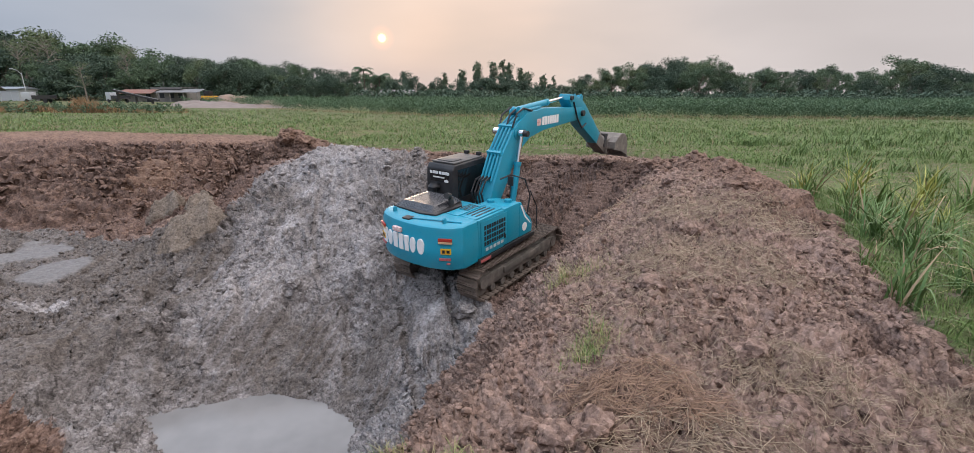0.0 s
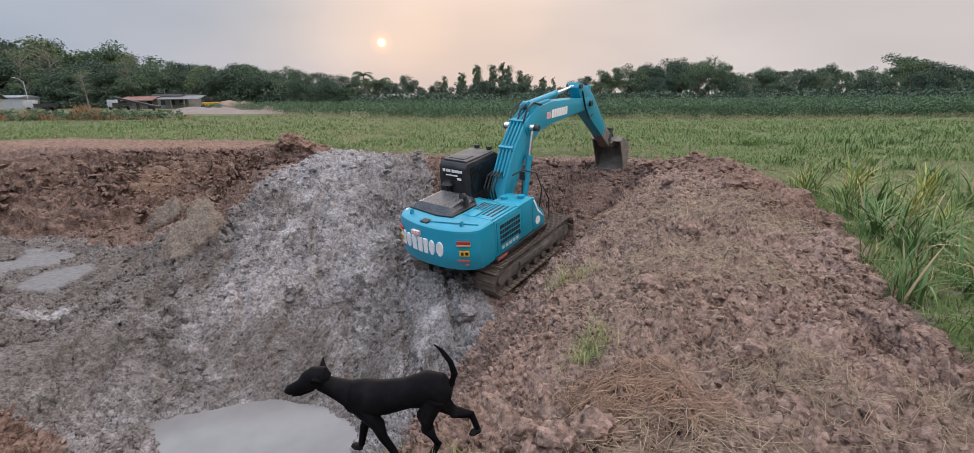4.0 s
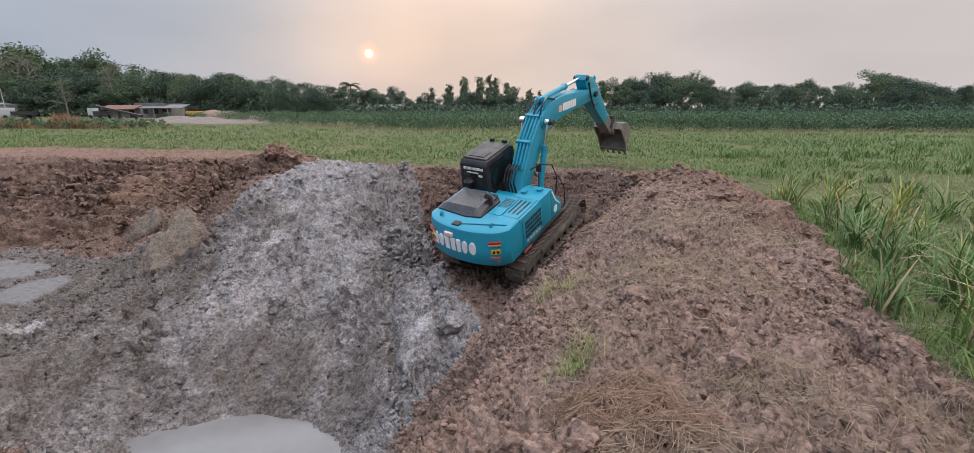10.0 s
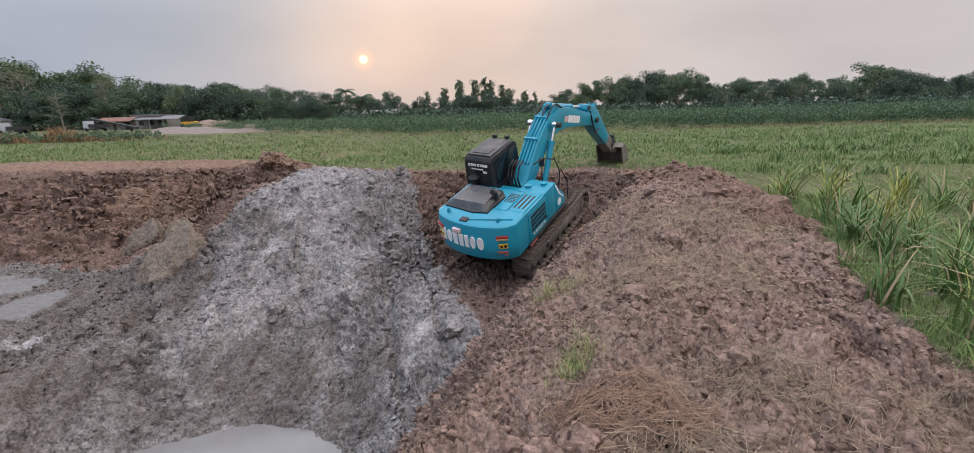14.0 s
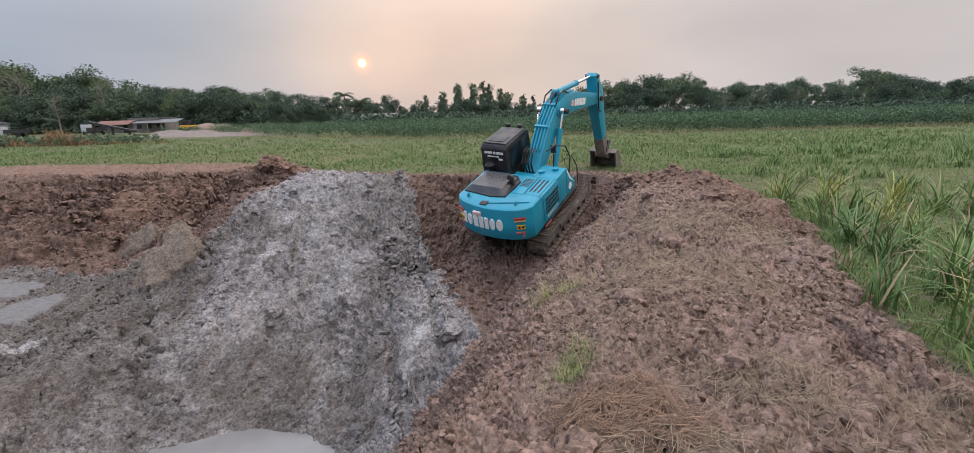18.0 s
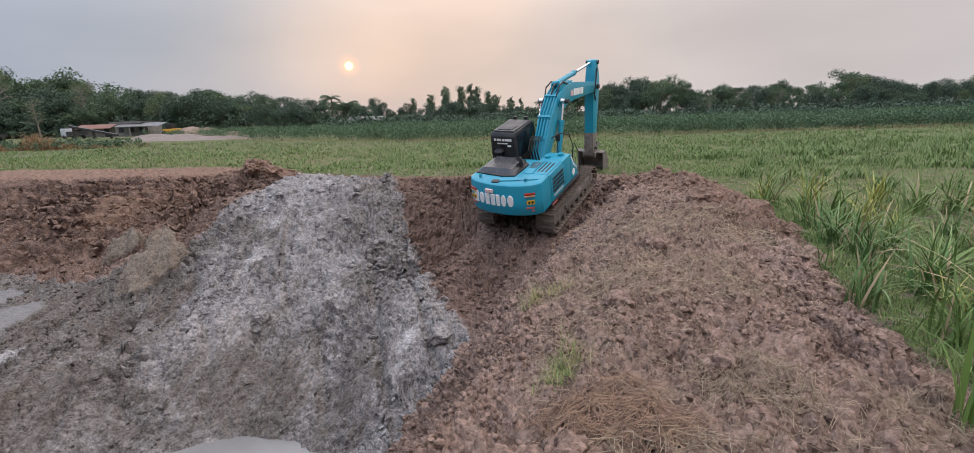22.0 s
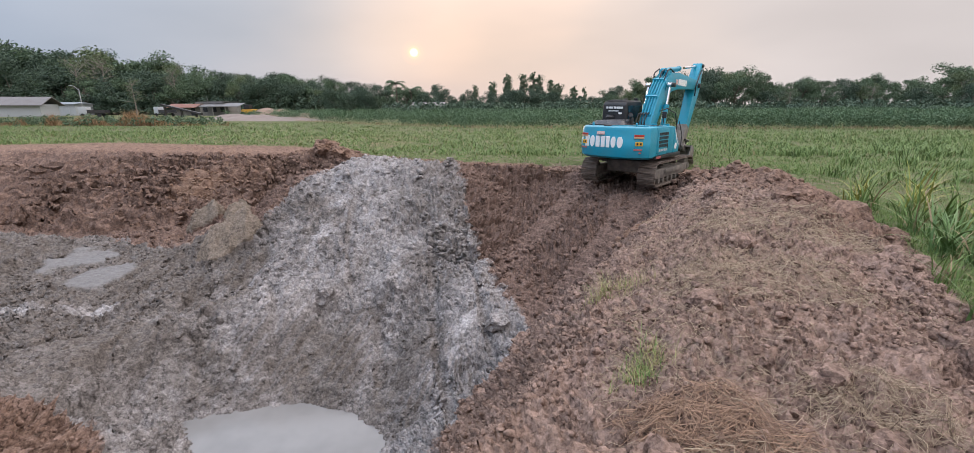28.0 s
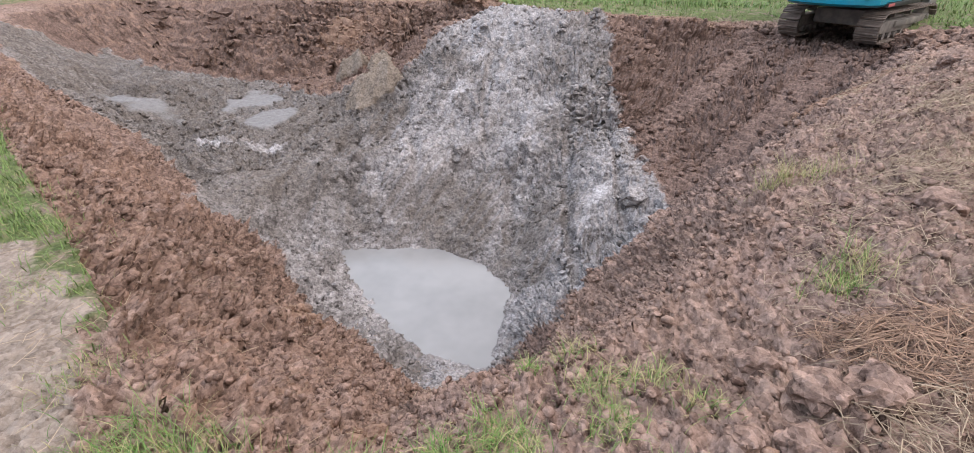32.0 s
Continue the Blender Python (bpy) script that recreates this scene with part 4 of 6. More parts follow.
def field_grass():
    rs = np.random.RandomState(9)
    # low sward near the diggings and out over the field, in tufts
    def scatter(n, y0, y1, px0, px1, power=1.0):
        y = y0 + (y1 - y0) * rs.rand(n) ** power
        x = far_place(rs.uniform(px0, px1, n), y)
        return x, y

    def kept(x, y, lim=0.6, patch=True):
        _, m = land(x, y)
        ok = (m["sod"] > lim) & (m["path"] < 0.3)
        if patch:
            ok &= vnoise(x * 0.35, y * 0.35, 3) > -0.36
        return x[ok], y[ok]

    def tufts(x, y, per, spread):
        return np.repeat(x, per) + rs.normal(0, spread, len(x) * per), np.repeat(y, per) + rs.normal(0, spread, len(y) * per)

    x, y = kept(*scatter(13000, 17, 44, -150, 1750, 1.2), patch=False)
    x, y = tufts(x, y, 7, 0.16)
    blades_object("short_grass", x, y, rs.uniform(0.08, 0.26, len(x)), 0.022, rs, GRASS, "short grass and weeds over the field", 1.1, 2)
    x, y = kept(*scatter(9500, 23, 68, -250, 1750, 1.25))
    x, y = tufts(x, y, 9, 0.20)
    k = rs.rand(len(x)) < 0.06
    blades_object("dry_field_grass", x[k], y[k], rs.uniform(0.1, 0.4, k.sum()), 0.03, rs, DRY, "dry blades and stubble among the cane shoots", 0.8, 2)
    x, y = x[~k], y[~k]
    blades_object("young_cane", x, y, rs.uniform(0.12, 0.42, len(x)) * (1.1 + 0.9 * vnoise(x * 0.25, y * 0.25, 6)), 0.03, rs, CANE, "field of knee-high green cane shoots", 1.0, 2)
    # taller cane on the near side, in clumps with bare patches between
    x = rs.uniform(5.0, 36, 900)
    y = rs.uniform(1.0, 36, 900)
    ok = (x > 5.2 + 0.30 * y) & (np.hypot(x, y) > 9.5) & (vnoise(x * 0.33, y * 0.33, 5) > -0.12)
    x, y = kept(x[ok], y[ok])
    size = rs.uniform(0.35, 0.95, len(x))
    x, y = tufts(x, y, 34, 0.17)
    size = np.repeat(size, 34)
    blades_object("tall_cane", x, y, rs.uniform(0.4, 1.0, len(x)) * size, 0.026, rs, CANE, "thigh-high arching green cane leaves", 1.0, 3)
    x, y = np.concatenate([rs.uniform(3.6, 18, 5200), rs.uniform(3.4, 9, 6500), rs.uniform(-13, -2.6, 5200)]), np.concatenate([rs.uniform(0.5, 22, 5200), rs.uniform(0.5, 12, 6500), rs.uniform(-0.5, 8, 5200)])
    x, y = kept(x, y, 0.3)
    x, y = tufts(x, y, 8, 0.06)
    blades_object("green_sward", x, y, rs.uniform(0.05, 0.24, len(x)), 0.008, rs, GRASS, "fine green grass between the cane clumps", 0.9, 2)
    x, y = kept(rs.uniform(3.6, 18, 6000), rs.uniform(0.5, 22, 6000), 0.3, False)
    blades_object("dry_litter", x, y, rs.uniform(0.05, 0.25, len(x)), 0.010, rs, DRY, "dry fallen leaves between the cane clumps", 1.4, 2)


LEAVES = {}


def leaf_mesh(material, k):
    """One of a few arching leaves, a metre long, to be scaled."""
    if (material.name, k) not in LEAVES:
        rs = np.random.RandomState(900 + k)
        v, f = blade_arrays(np.zeros(1), np.zeros(1), np.ones(1), 0.034, rs, (0.35, 0.6, 0.85, 1.1, 1.35)[k % 5], np.zeros(1), 6)
        LEAVES[material.name, k] = raw_mesh("leaf", v, f, material, True)
    return LEAVES[material.name, k]


def cane_clump(x, y, n, h, seed, material, name="cane_clump", label="clump of long arching green cane leaves"):
    rs = np.random.RandomState(seed)
    ob = tagged(new(name), label, "plant", "cane clumps beside the spoil heap")
    ob.location = (x, y, height(x, y) - 0.02)
    for i in range(n):
        m = DRY if rs.rand() < 0.12 else material
        q = part("leaf", leaf_mesh(m, rs.randint(10)), None, ob)
        s = h * rs.uniform(0.45, 1.1)
        q.location, q.rotation_euler, q.scale = (rs.normal(0, 0.09), rs.normal(0, 0.09), 0), (rs.normal(0, 0.12), rs.normal(0, 0.12), rs.uniform(0, 6.28)), (s, s, s)
    return ob


def near_cane():
    rs = np.random.RandomState(33)
    placed = 0
    spots = [(8.6, 11.0), (8.2, 9.6)]
    while placed < 60:
        y = rs.uniform(1.2, 15)
        x = 4.45 + 0.27 * y + abs(rs.normal(0, 2.4))
        if np.hypot(x, y) < 4.3 or np.hypot(x, y) > 14.5 or min(math.hypot(x - a, y - b) for a, b in spots) < 0.62:
            continue
        spots.append((x, y))
        cane_clump(x, y, rs.randint(26, 46), rs.uniform(0.65, 1.3), placed + 100, (CANE, CANE, CANE_DEEP, CANE, LEAF_YELLOW, CANE_DEEP)[placed % 6])
        placed += 1
    # clumps that stand alone at the edge of the spoil
    for k, (x, y, n, h, m) in enumerate(((4.95, 5.25, 34, 0.95, CANE_DEEP), (5.9, 5.3, 40, 1.15, CANE_DEEP), (8.2, 9.6, 40, 1.3, CANE), (8.5, 9.2, 36, 0.85, LEAF_YELLOW), (5.0, 4.2, 36, 1.0, CANE), (6.6, 7.2, 44, 1.1, CANE_DEEP), (5.6, 6.6, 26, 0.7, CANE), (4.6, 3.4, 30, 0.9, CANE))):
        cane_clump(x, y, n, h, 60 + k, m)
    # a paler yellow clump
    cane_clump(8.6, 11.0, 60, 1.25, 77, LEAF_YELLOW, label="tall yellow-green cane clump")



# ---- the yard on the far side ----
def house():
    h = tagged(new("farmhouse"), "low farmhouse with grey and rusty red tin roofs", "house")
    wall = worn("plaster_wall", (0.24, 0.225, 0.21), (0.13, 0.12, 0.11), 0.8, 0.9)
    tin = worn("grey_tin", (0.17, 0.165, 0.165), (0.11, 0.095, 0.085), 0.6, 0.6, 0.2, 0.6)
    red = worn("rusty_tin", (0.20, 0.085, 0.06), (0.24, 0.17, 0.13), 0.6, 0.7, 0.1, 0.8)
    part("wall", merge(box((0, 0, 0), (8.0, 6, 3.0)), box((-9, 1, 0), (-0.05, 6, 2.3))), wall, h, smooth=False)
    part("upper_roof", merge(box((-0.6, -1.0, 3.55), (7.4, 6.6, 3.75)), box((-0.6, -1.02, 3.2), (7.4, -0.9, 3.75))), tin, h, "pale grey tin roof", False)
    part("porch_roof", prism([(-3.5, 2.35), (-3.5, 2.45), (0.2, 3.35), (0.2, 3.25)], 2.0, 13.0), tin, h, smooth=False)
    part("red_roof", prism([(-1.0, 2.2), (2.5, 3.2), (6.5, 2.3), (6.5, 2.2), (2.5, 3.08), (-1.0, 2.1)], -10.0, -0.7), red, h, "rusty red tin roof", False)
    for x in (2.2, 5.5, 9.0, 12.6):
        part("post", box((x, -3.3, 0), (x + 0.2, -3.1, 2.4)), wall, h, smooth=False)
    # solid panels; the dimness of the openings is put into their dark colour
    glass = mat("dim_opening", (0.03, 0.03, 0.035), 0.4)
    for x in (0.8, 3.4, 5.8):
        part("window", box((x, -0.06, 1.0), (x + 1.2, 0.02, 2.2)), glass, h, smooth=False)
    part("door", box((-3.5, 0.92, 0), (-2.3, 1.02, 2.0)), glass, h, smooth=False)
    part("chimney_pipe", tube([(1.0, 2, 3.7), (1.0, 2, 5.2)], 0.06, 6), tin, h)
    h.location = (far_place(242, 128), 128, 0)


def shed_and_trucks():
    pale = worn("white_sheet", (0.42, 0.44, 0.46), (0.4, 0.42, 0.44), 0.5, 0.6)
    s = tagged(new("storage_shed"), "long white sheet-metal shed", "shed")
    part("wall", box((0, 0, 0), (16.3, 6, 3.3)), pale, s, smooth=False)
    part("roof", prism([(-0.5, 3.3), (3, 3.9), (6.5, 3.3), (6.5, 3.2), (-0.5, 3.2)], -0.4, 16.7), worn("blue_grey_tin", (0.22, 0.25, 0.28), (0.16, 0.16, 0.16), 0.5, 0.6), s, smooth=False)
    for i in range(4):
        part("panel_rib", box((2 + i * 4, -0.06, 0), (2.2 + i * 4, 0.0, 3.2)), pale, s, smooth=False)
    s.location = (far_place(-78, 135), 135, 0)
    b = tagged(new("open_barn"), "grey barn with a steep dark roof edge", "barn")
    part("wall", box((0, 0, 0), (12, 8, 3.2)), pale, b, smooth=False)
    part("roof", prism([(-1, 3.0), (4, 5.2), (9, 3.0), (9, 2.8), (4, 5.0), (-1, 2.8)], -1, 13), worn("dark_tin", (0.16, 0.15, 0.15), (0.1, 0.09, 0.08), 0.5, 0.7), b, smooth=False)
    b.location, b.rotation_euler[2] = (far_place(-150, 118), 118, 0), 0.3
    for px, d, turn in ((20, 112, 0.2), (158, 116, -0.4)):
        t = tagged(new("truck"), "parked grey-white truck with an open dark bed", "truck")
        part("cab", merge(box((0, 0, 0.6), (1.9, 2.0, 2.4), 0.15)), pale, t)
        part("windscreen", box((-0.02, 0.2, 1.5), (0.6, 1.8, 2.15)), mat("truck_glass", (0.03, 0.035, 0.04), 0.1), t)
        part("bed", merge(box((2.0, 0, 0.9), (6.0, 2.1, 1.1)), box((2.0, 0, 1.1), (6.0, 0.08, 1.7)), box((2.0, 2.02, 1.1), (6.0, 2.1, 1.7))), DARKMETAL, t)
        for x in (0.9, 4.6):
            for y in (-0.02, 1.8):
                part("wheel", tube([(x, y, 0.45), (x, y + 0.3, 0.45)], 0.45, 14), BLACK, t)
        t.location, t.rotation_euler[2] = (far_place(px, d), d, 0), turn
    p = tagged(new("lamp_post"), "pale lamp post with an arm over the yard", "lamp post")
    part("post", tube([(0, 0, 0), (0, 0, 7.0)], [0.12, 0.07], 8), pale, p)
    part("arm", tube([(0, 0, 6.6), (-1.0, 0, 7.6), (-2.0, 0, 7.9)], 0.05, 6), pale, p)
    part("lantern", box((-2.6, -0.15, 7.8), (-1.9, 0.15, 8.0), 0.04), pale, p)
    p.location = (far_place(30, 120), 120, 0)
    # loader
    y = tagged(new("wheel_loader"), "yellow wheel loader parked by the gravel", "loader")
    yel = worn("loader_yellow", (0.62, 0.32, 0.02), (0.3, 0.18, 0.05), 1.5, 0.5)
    part("body", box((-1.2, -1.0, 0.8), (1.8, 1.0, 1.7), 0.15), yel, y)
    part("cab", box((-0.6, -0.8, 1.7), (0.7, 0.8, 2.8), 0.1), BLACK, y)
    part("arm", merge(tube([(1.6, -0.6, 1.4), (3.0, -0.6, 0.8)], 0.12, 6), tube([(1.6, 0.6, 1.4), (3.0, 0.6, 0.8)], 0.12, 6)), yel, y)
    part("scoop", prism([(-1.2, 0.1), (-1.2, 1.0), (1.2, 1.0), (1.2, 0.1)], 2.9, 3.6, 0.05), yel, y)
    for x in (-0.8, 1.3):
        for yy in (-1.2, 0.8):
            part("wheel", tube([(x, yy, 0.6), (x, yy + 0.4, 0.6)], 0.6, 14), BLACK, y)
    y.location = (far_place(326, 112), 112, 0)
    c = tagged(new("conveyor"), "dark slanting conveyor frame in the yard", "conveyor")
    part("belt", put(box((-5, -0.4, -0.2), (5, 0.4, 0.2)), Euler((0, 0.22, 0)).to_matrix().to_4x4()), DARKMETAL, c, smooth=False)
    for x, hh in ((-4, 2.6), (0, 1.7), (3.5, 0.9)):
        part("strut", box((x - 0.1, -0.3, -1.8), (x + 0.1, 0.3, hh - 1.9)), DARKMETAL, c, smooth=False)
    c.location = (far_place(208, 108), 108, 1.8)
    hut = tagged(new("field_hut"), "low open hut with a grey tin roof", "hut")
    part("roof", merge(prism([(-3, 2.0), (0, 2.9), (3, 2.3), (3, 2.2), (0, 2.78), (-3, 1.9)], -3.5, 5.5), prism([(-3, 1.6), (0, 2.2), (0, 2.1), (-3, 1.5)], -9, -3.4)), worn("hut_tin", (0.26, 0.24, 0.24), (0.15, 0.12, 0.1), 0.5, 0.7), hut, smooth=False)
    for x in (-3, 0, 5):
        part("post", box((x, -2.6, 0), (x + 0.15, -2.45, 2.2)), BARK, hut, smooth=False)
    hut.location = (far_place(628, 132), 132, 0.4)


def gravel():
    m = worn("gravel", (0.22, 0.18, 0.16), (0.15, 0.12, 0.105), 0.8, 0.95, 0, 0.7, 0.6)
    tan = worn("tan_sand", (0.25, 0.18, 0.135), (0.19, 0.13, 0.10), 0.5, 0.95, 0, 0.7, 0.6)
    for px, d, rx, ry, h, mm, seed in ((340, 84, 7.0, 5.0, 1.05, m, 1), (368, 104, 6.5, 5.0, 2.2, tan, 2), (420, 96, 9.0, 5.0, 1.0, tan, 3), (300, 92, 6.0, 4.0, 1.0, m, 4), (390, 80, 8.0, 3.0, 0.55, m, 5)):
        g = np.linspace(-1, 1, 34)
        X, Y = np.meshgrid(g, g)
        r = np.hypot(X, Y)
        Z = h * np.clip(1 - r**1.3, -0.05, 1) * (1 + 0.5 * fbm(X * 3 + seed, Y * 3, 4, seed)) - 0.05
        v = np.stack([X * rx, Y * ry, Z], -1).reshape(-1, 3)
        i = (np.arange(33)[:, None] * 34 + np.arange(33)).reshape(-1)
        ob = tagged(new("gravel_mound", raw_mesh("gravel_mound", v, np.stack([i, i + 1, i + 35, i + 34], -1), mm, True)), "heap of tan sand and gravel" if mm is tan else "low heap of grey-pink gravel", "gravel heap", "gravel heaps in the yard")
        ob.location = (far_place(px, d), d, 0)


def weeds():
    rs = np.random.RandomState(15)
    n = 15000
    px = rs.uniform(-160, 290, n)
    y = rs.uniform(58, 72, n)
    tall = np.clip(vnoise(px * 0.035, y * 0.02, 1) * 1.6 + 0.55, 0.08, 1.3) * np.interp(px, [120, 200, 290], [1.0, 0.55, 0.15])
    k = rs.rand(n) < 0.35 + 0.65 * tall
    px, y, tall = px[k], y[k], tall[k]
    blades_object("dry_weeds", far_place(px, y), y, rs.uniform(0.7, 2.3, len(px)) * tall, 0.07, rs, RUST, "strip of dry reddish weeds along the yard", 0.5, 2)
    n = 150
    px = rs.uniform(-160, 285, n)
    y = rs.uniform(57, 66, n)
    blobs = [(far_place(a, b), b, rs.uniform(0.2, 1.0), rs.uniform(0.35, 0.8)) for a, b in zip(px, y)]
    c = crown_points(blobs, 40, rs)
    v, f = quads(c, rs.uniform(0.08, 0.2, len(c)), rs)
    tagged(new("green_bushes", raw_mesh("green_bushes", v, f, LEAF_MID)), "low green bushes among the weeds", "bush", kind="stuff")
    # undergrowth at the foot of the woods
    n = 2000
    px = rs.uniform(-330, 1830, n)
    y = rs.uniform(112, 150, n)
    y = np.where(px < 560, rs.uniform(140, 158, n), y)
    blobs = [(far_place(a, b), b, rs.uniform(0.3, 5.5 if a < 560 else 2.6), rs.uniform(0.9, 1.9)) for a, b in zip(px, y)]
    c = crown_points(blobs, 34, rs)
    v, f = quads(c, rs.uniform(0.2, 0.5, len(c)), rs)
    tagged(new("undergrowth", raw_mesh("undergrowth", v, f, LEAF_DARK)), "dark bushy undergrowth below the trees", "bush", kind="stuff")


woods()
palm(580, 132, 9.8)
palm(604, 134, 7.8)
cassava_field()
field_grass()
near_cane()
house()
shed_and_trucks()
gravel()
weeds()

# ---- the excavator ----
FOOT = (0.05, 0.25, 1.75)
BOOM_LEN, STICK_LEN = 5.65, 2.94
ex = tagged(new("excavator"), "teal crawler excavator with black cab climbing an earth ramp", "excavator")


def counterweight_outline(grow=0.0, back=0.0):
    """The rear of the house from above: bowed behind, straight at the sides."""
    pts = []
    for i in range(17):
        a = -1 + i / 8.0
        x = 1.28 * a
        y = -2.76 + 0.34 * abs(a) ** 2.2 + 0.14 * max(abs(a) - 0.85, 0) / 0.15
        pts.append((x * (1 + grow), y + back))
    return pts


def build_house():
    o = counterweight_outline()
    # ballast with a waist line and a tucked lower edge
    levels = [(1.03, 0.93, 0.16), (1.10, 0.985, 0.05), (1.32, 1.0, 0.0), (1.62, 1.0, 0.0), (1.66, 0.994, 0.02), (1.98, 0.99, 0.03), (2.08, 0.975, 0.06), (2.12, 0.94, 0.12)]
    bm = bmesh.new()
    rings = []
    for z, s, dy in levels:
        ring = [bm.verts.new((x * s, y + dy, z)) for x, y in o]
        ring += [bm.verts.new((1.28 * s, -1.72, z)), bm.verts.new((-1.28 * s, -1.72, z))]
        rings.append(ring)
    n = len(rings[0])
    for r, q in zip(rings, rings[1:]):
        for k in range(n):
            bm.faces.new([r[k], r[(k + 1) % n], q[(k + 1) % n], q[k]])
    bm.faces.new(rings[0][::-1])
    bm.faces.new(rings[-1])
    body = part("counterweight", bm, TEAL, ex, "teal painted steel counterweight")
    part("house_body", merge(box((-1.27, -1.715, 1.12), (1.27, -0.62, 2.10), 0.05), box((0.42, -0.62, 1.12), (1.25, 0.10, 2.10), 0.06), box((-0.40, -0.62, 1.12), (0.415, -0.1, 1.9), 0.03)), TEAL, ex)
    # sloping fuel-tank panel in front of the side door
    part("tank_panel", prism([(0.10, 1.12), (0.10, 2.08), (0.20, 2.07), (0.44, 1.72), (0.68, 1.52), (0.75, 1.36), (0.75, 1.12)], 0.44, 1.24, 0.035), TEAL, ex)
    part("swoosh", prism([(0.14, 2.0), (0.20, 2.0), (0.40, 1.66), (0.66, 1.40), (0.67, 1.36), (0.36, 1.62)], 1.238, 1.246), WHITE, ex, "curved white decal stripe")
    part("decal_ring", merge(prism([(0.36 + 0.12 * math.cos(a), 1.36 + 0.12 * math.sin(a)) for a in [math.pi * i / 8 for i in range(16)]], 1.238, 1.2445)), WHITE, ex)
    part("floor_frame", merge(box((-1.30, -1.70, 1.0), (1.30, 0.80, 1.118), 0.02), box((-1.30, 0.80, 1.0), (-0.40, 1.15, 1.118), 0.02)), BLACK, ex, "black lower frame rail")
    part("swing_bearing", tube([(0, 0, 0.86), (0, 0, 1.0)], 0.62, 24), DARKMETAL, ex)
    # side door with louvres
    door = part("side_door", box((1.27, -1.62, 1.20), (1.285, -0.55, 2.03), 0.012), TEAL, ex)
    for row in range(4):
        for col in range(9):
            y = -1.46 + col * 0.10
            part("louvre", LOUVRE, None, door).location = (1.288, y, 1.86 - row * 0.135)
    part("door_latch", box((1.285, -0.66, 1.35), (1.295, -0.60, 1.45), 0.004), BLACK, door)
    part("model_mark", merge(*[box((1.286, -1.45 + 0.16 * i, 1.26), (1.291, -1.34 + 0.16 * i, 1.34)) for i in range(5)]), worn("silver_decal", (0.5, 0.52, 0.53), (0.3, 0.4, 0.42), 10, 0.4), ex)
    part("sticker", box((1.29, -1.66, 1.02), (1.304, -1.25, 1.10), 0.003), REDFADE, ex)
    # hood
    part("engine_hood", slab([(-1.15, -2.05), (-0.15, -2.15), (0.28, -2.05), (0.30, -1.1), (0.05, -0.82), (-0.55, -0.75), (-1.0, -0.85), (-1.15, -1.2)], 2.10, 2.16, 0.02), BLACK, ex)
    part("hood_cover", hood_cover(), worn("cover_plastic", (0.022, 0.023, 0.028), (0.085, 0.080, 0.078), 2.0, 0.26, 0, 0.5, 0.1, 0.6), ex, "dusty black ribbed engine cover")
    part("hood_grille_bed", box((0.33, -1.75, 2.10), (0.70, -0.75, 2.135), 0.012), TEAL, ex)
    gr = part("hood_grille", box((0.36, -1.35, 2.135), (0.68, -0.85, 2.142)), TEAL, ex)
    # raised black plates stand in for the shade inside the holes
    for i in range(4):
        for j in range(6):
            part("grille_hole", box((0.375 + i * 0.078, -1.33 + j * 0.08, 2.142), (0.43 + i * 0.078, -1.275 + j * 0.08, 2.146)), BLACK, gr)
    sl = part("vent_panel", box((0.74, -1.72, 2.10), (1.20, -0.62, 2.13), 0.012), TEAL, ex)
    # black strips stand in for the shade inside the slots
    for i in range(3):
        part("vent_slot", box((0.80 + i * 0.13, -1.55, 2.13), (0.85 + i * 0.13, -0.8, 2.137)), BLACK, sl)
    part("exhaust_pipe", tube([(0.16, -1.35, 2.1), (0.16, -1.35, 2.36), (0.17, -1.42, 2.46), (0.20, -1.56, 2.50)], [0.07, 0.07, 0.07, 0.075], 12), DARKMETAL, ex)
    part("air_cap", merge(tube([(-0.98, -0.72, 2.1), (-0.98, -0.72, 2.36)], 0.07, 12), tube([(-0.98, -0.72, 2.34), (-0.98, -0.72, 2.38), (-0.98, -0.72, 2.46)], [0.16, 0.17, 0.10], 16)), BLACK, ex, "black round air pre-cleaner cap")
    for x, y in ((0.62, -0.32), (0.98, -0.05)):
        part("filler_cap", tube([(x, y, 2.09), (x, y, 2.17)], 0.10, 14), TEAL, ex)
    for x in (-0.85, 0.75):
        part("lifting_eye", prism([(-2.36, 2.1), (-2.36, 2.22), (-2.31, 2.25), (-2.26, 2.22), (-2.26, 2.1)], x, x + 0.05, 0.012), TEAL, ex)
    part("hood_latch", box((-0.28, -2.62, 2.08), (-0.04, -2.42, 2.16), 0.03), BLACK, ex)
    part("weld_bar", tube([(-0.1, -2.5, 2.135), (0.55, -2.3, 2.145), (1.1, -2.1, 2.135)], 0.018, 6), TEAL, ex)
    # lamps, warning signs and lettering blocks on the rear
    for s in (-1, 1):
        m = rear_frame(s * 1.0)
        part("rear_lamp", put(box((-0.16, -0.012, 1.80), (0.16, 0.03, 1.87), 0.008), m), RED, ex, "red tail lamp with a pale band")
        part("lamp_band", put(box((-0.16, -0.013, 1.745), (0.16, 0.03, 1.795), 0.008), m), PALE_LENS, ex)
        sign = part("warning_sign", put(box((-0.11, -0.008, 1.50), (0.13, 0.03, 1.63)), m), YELLOW, ex, "yellow warning sticker")
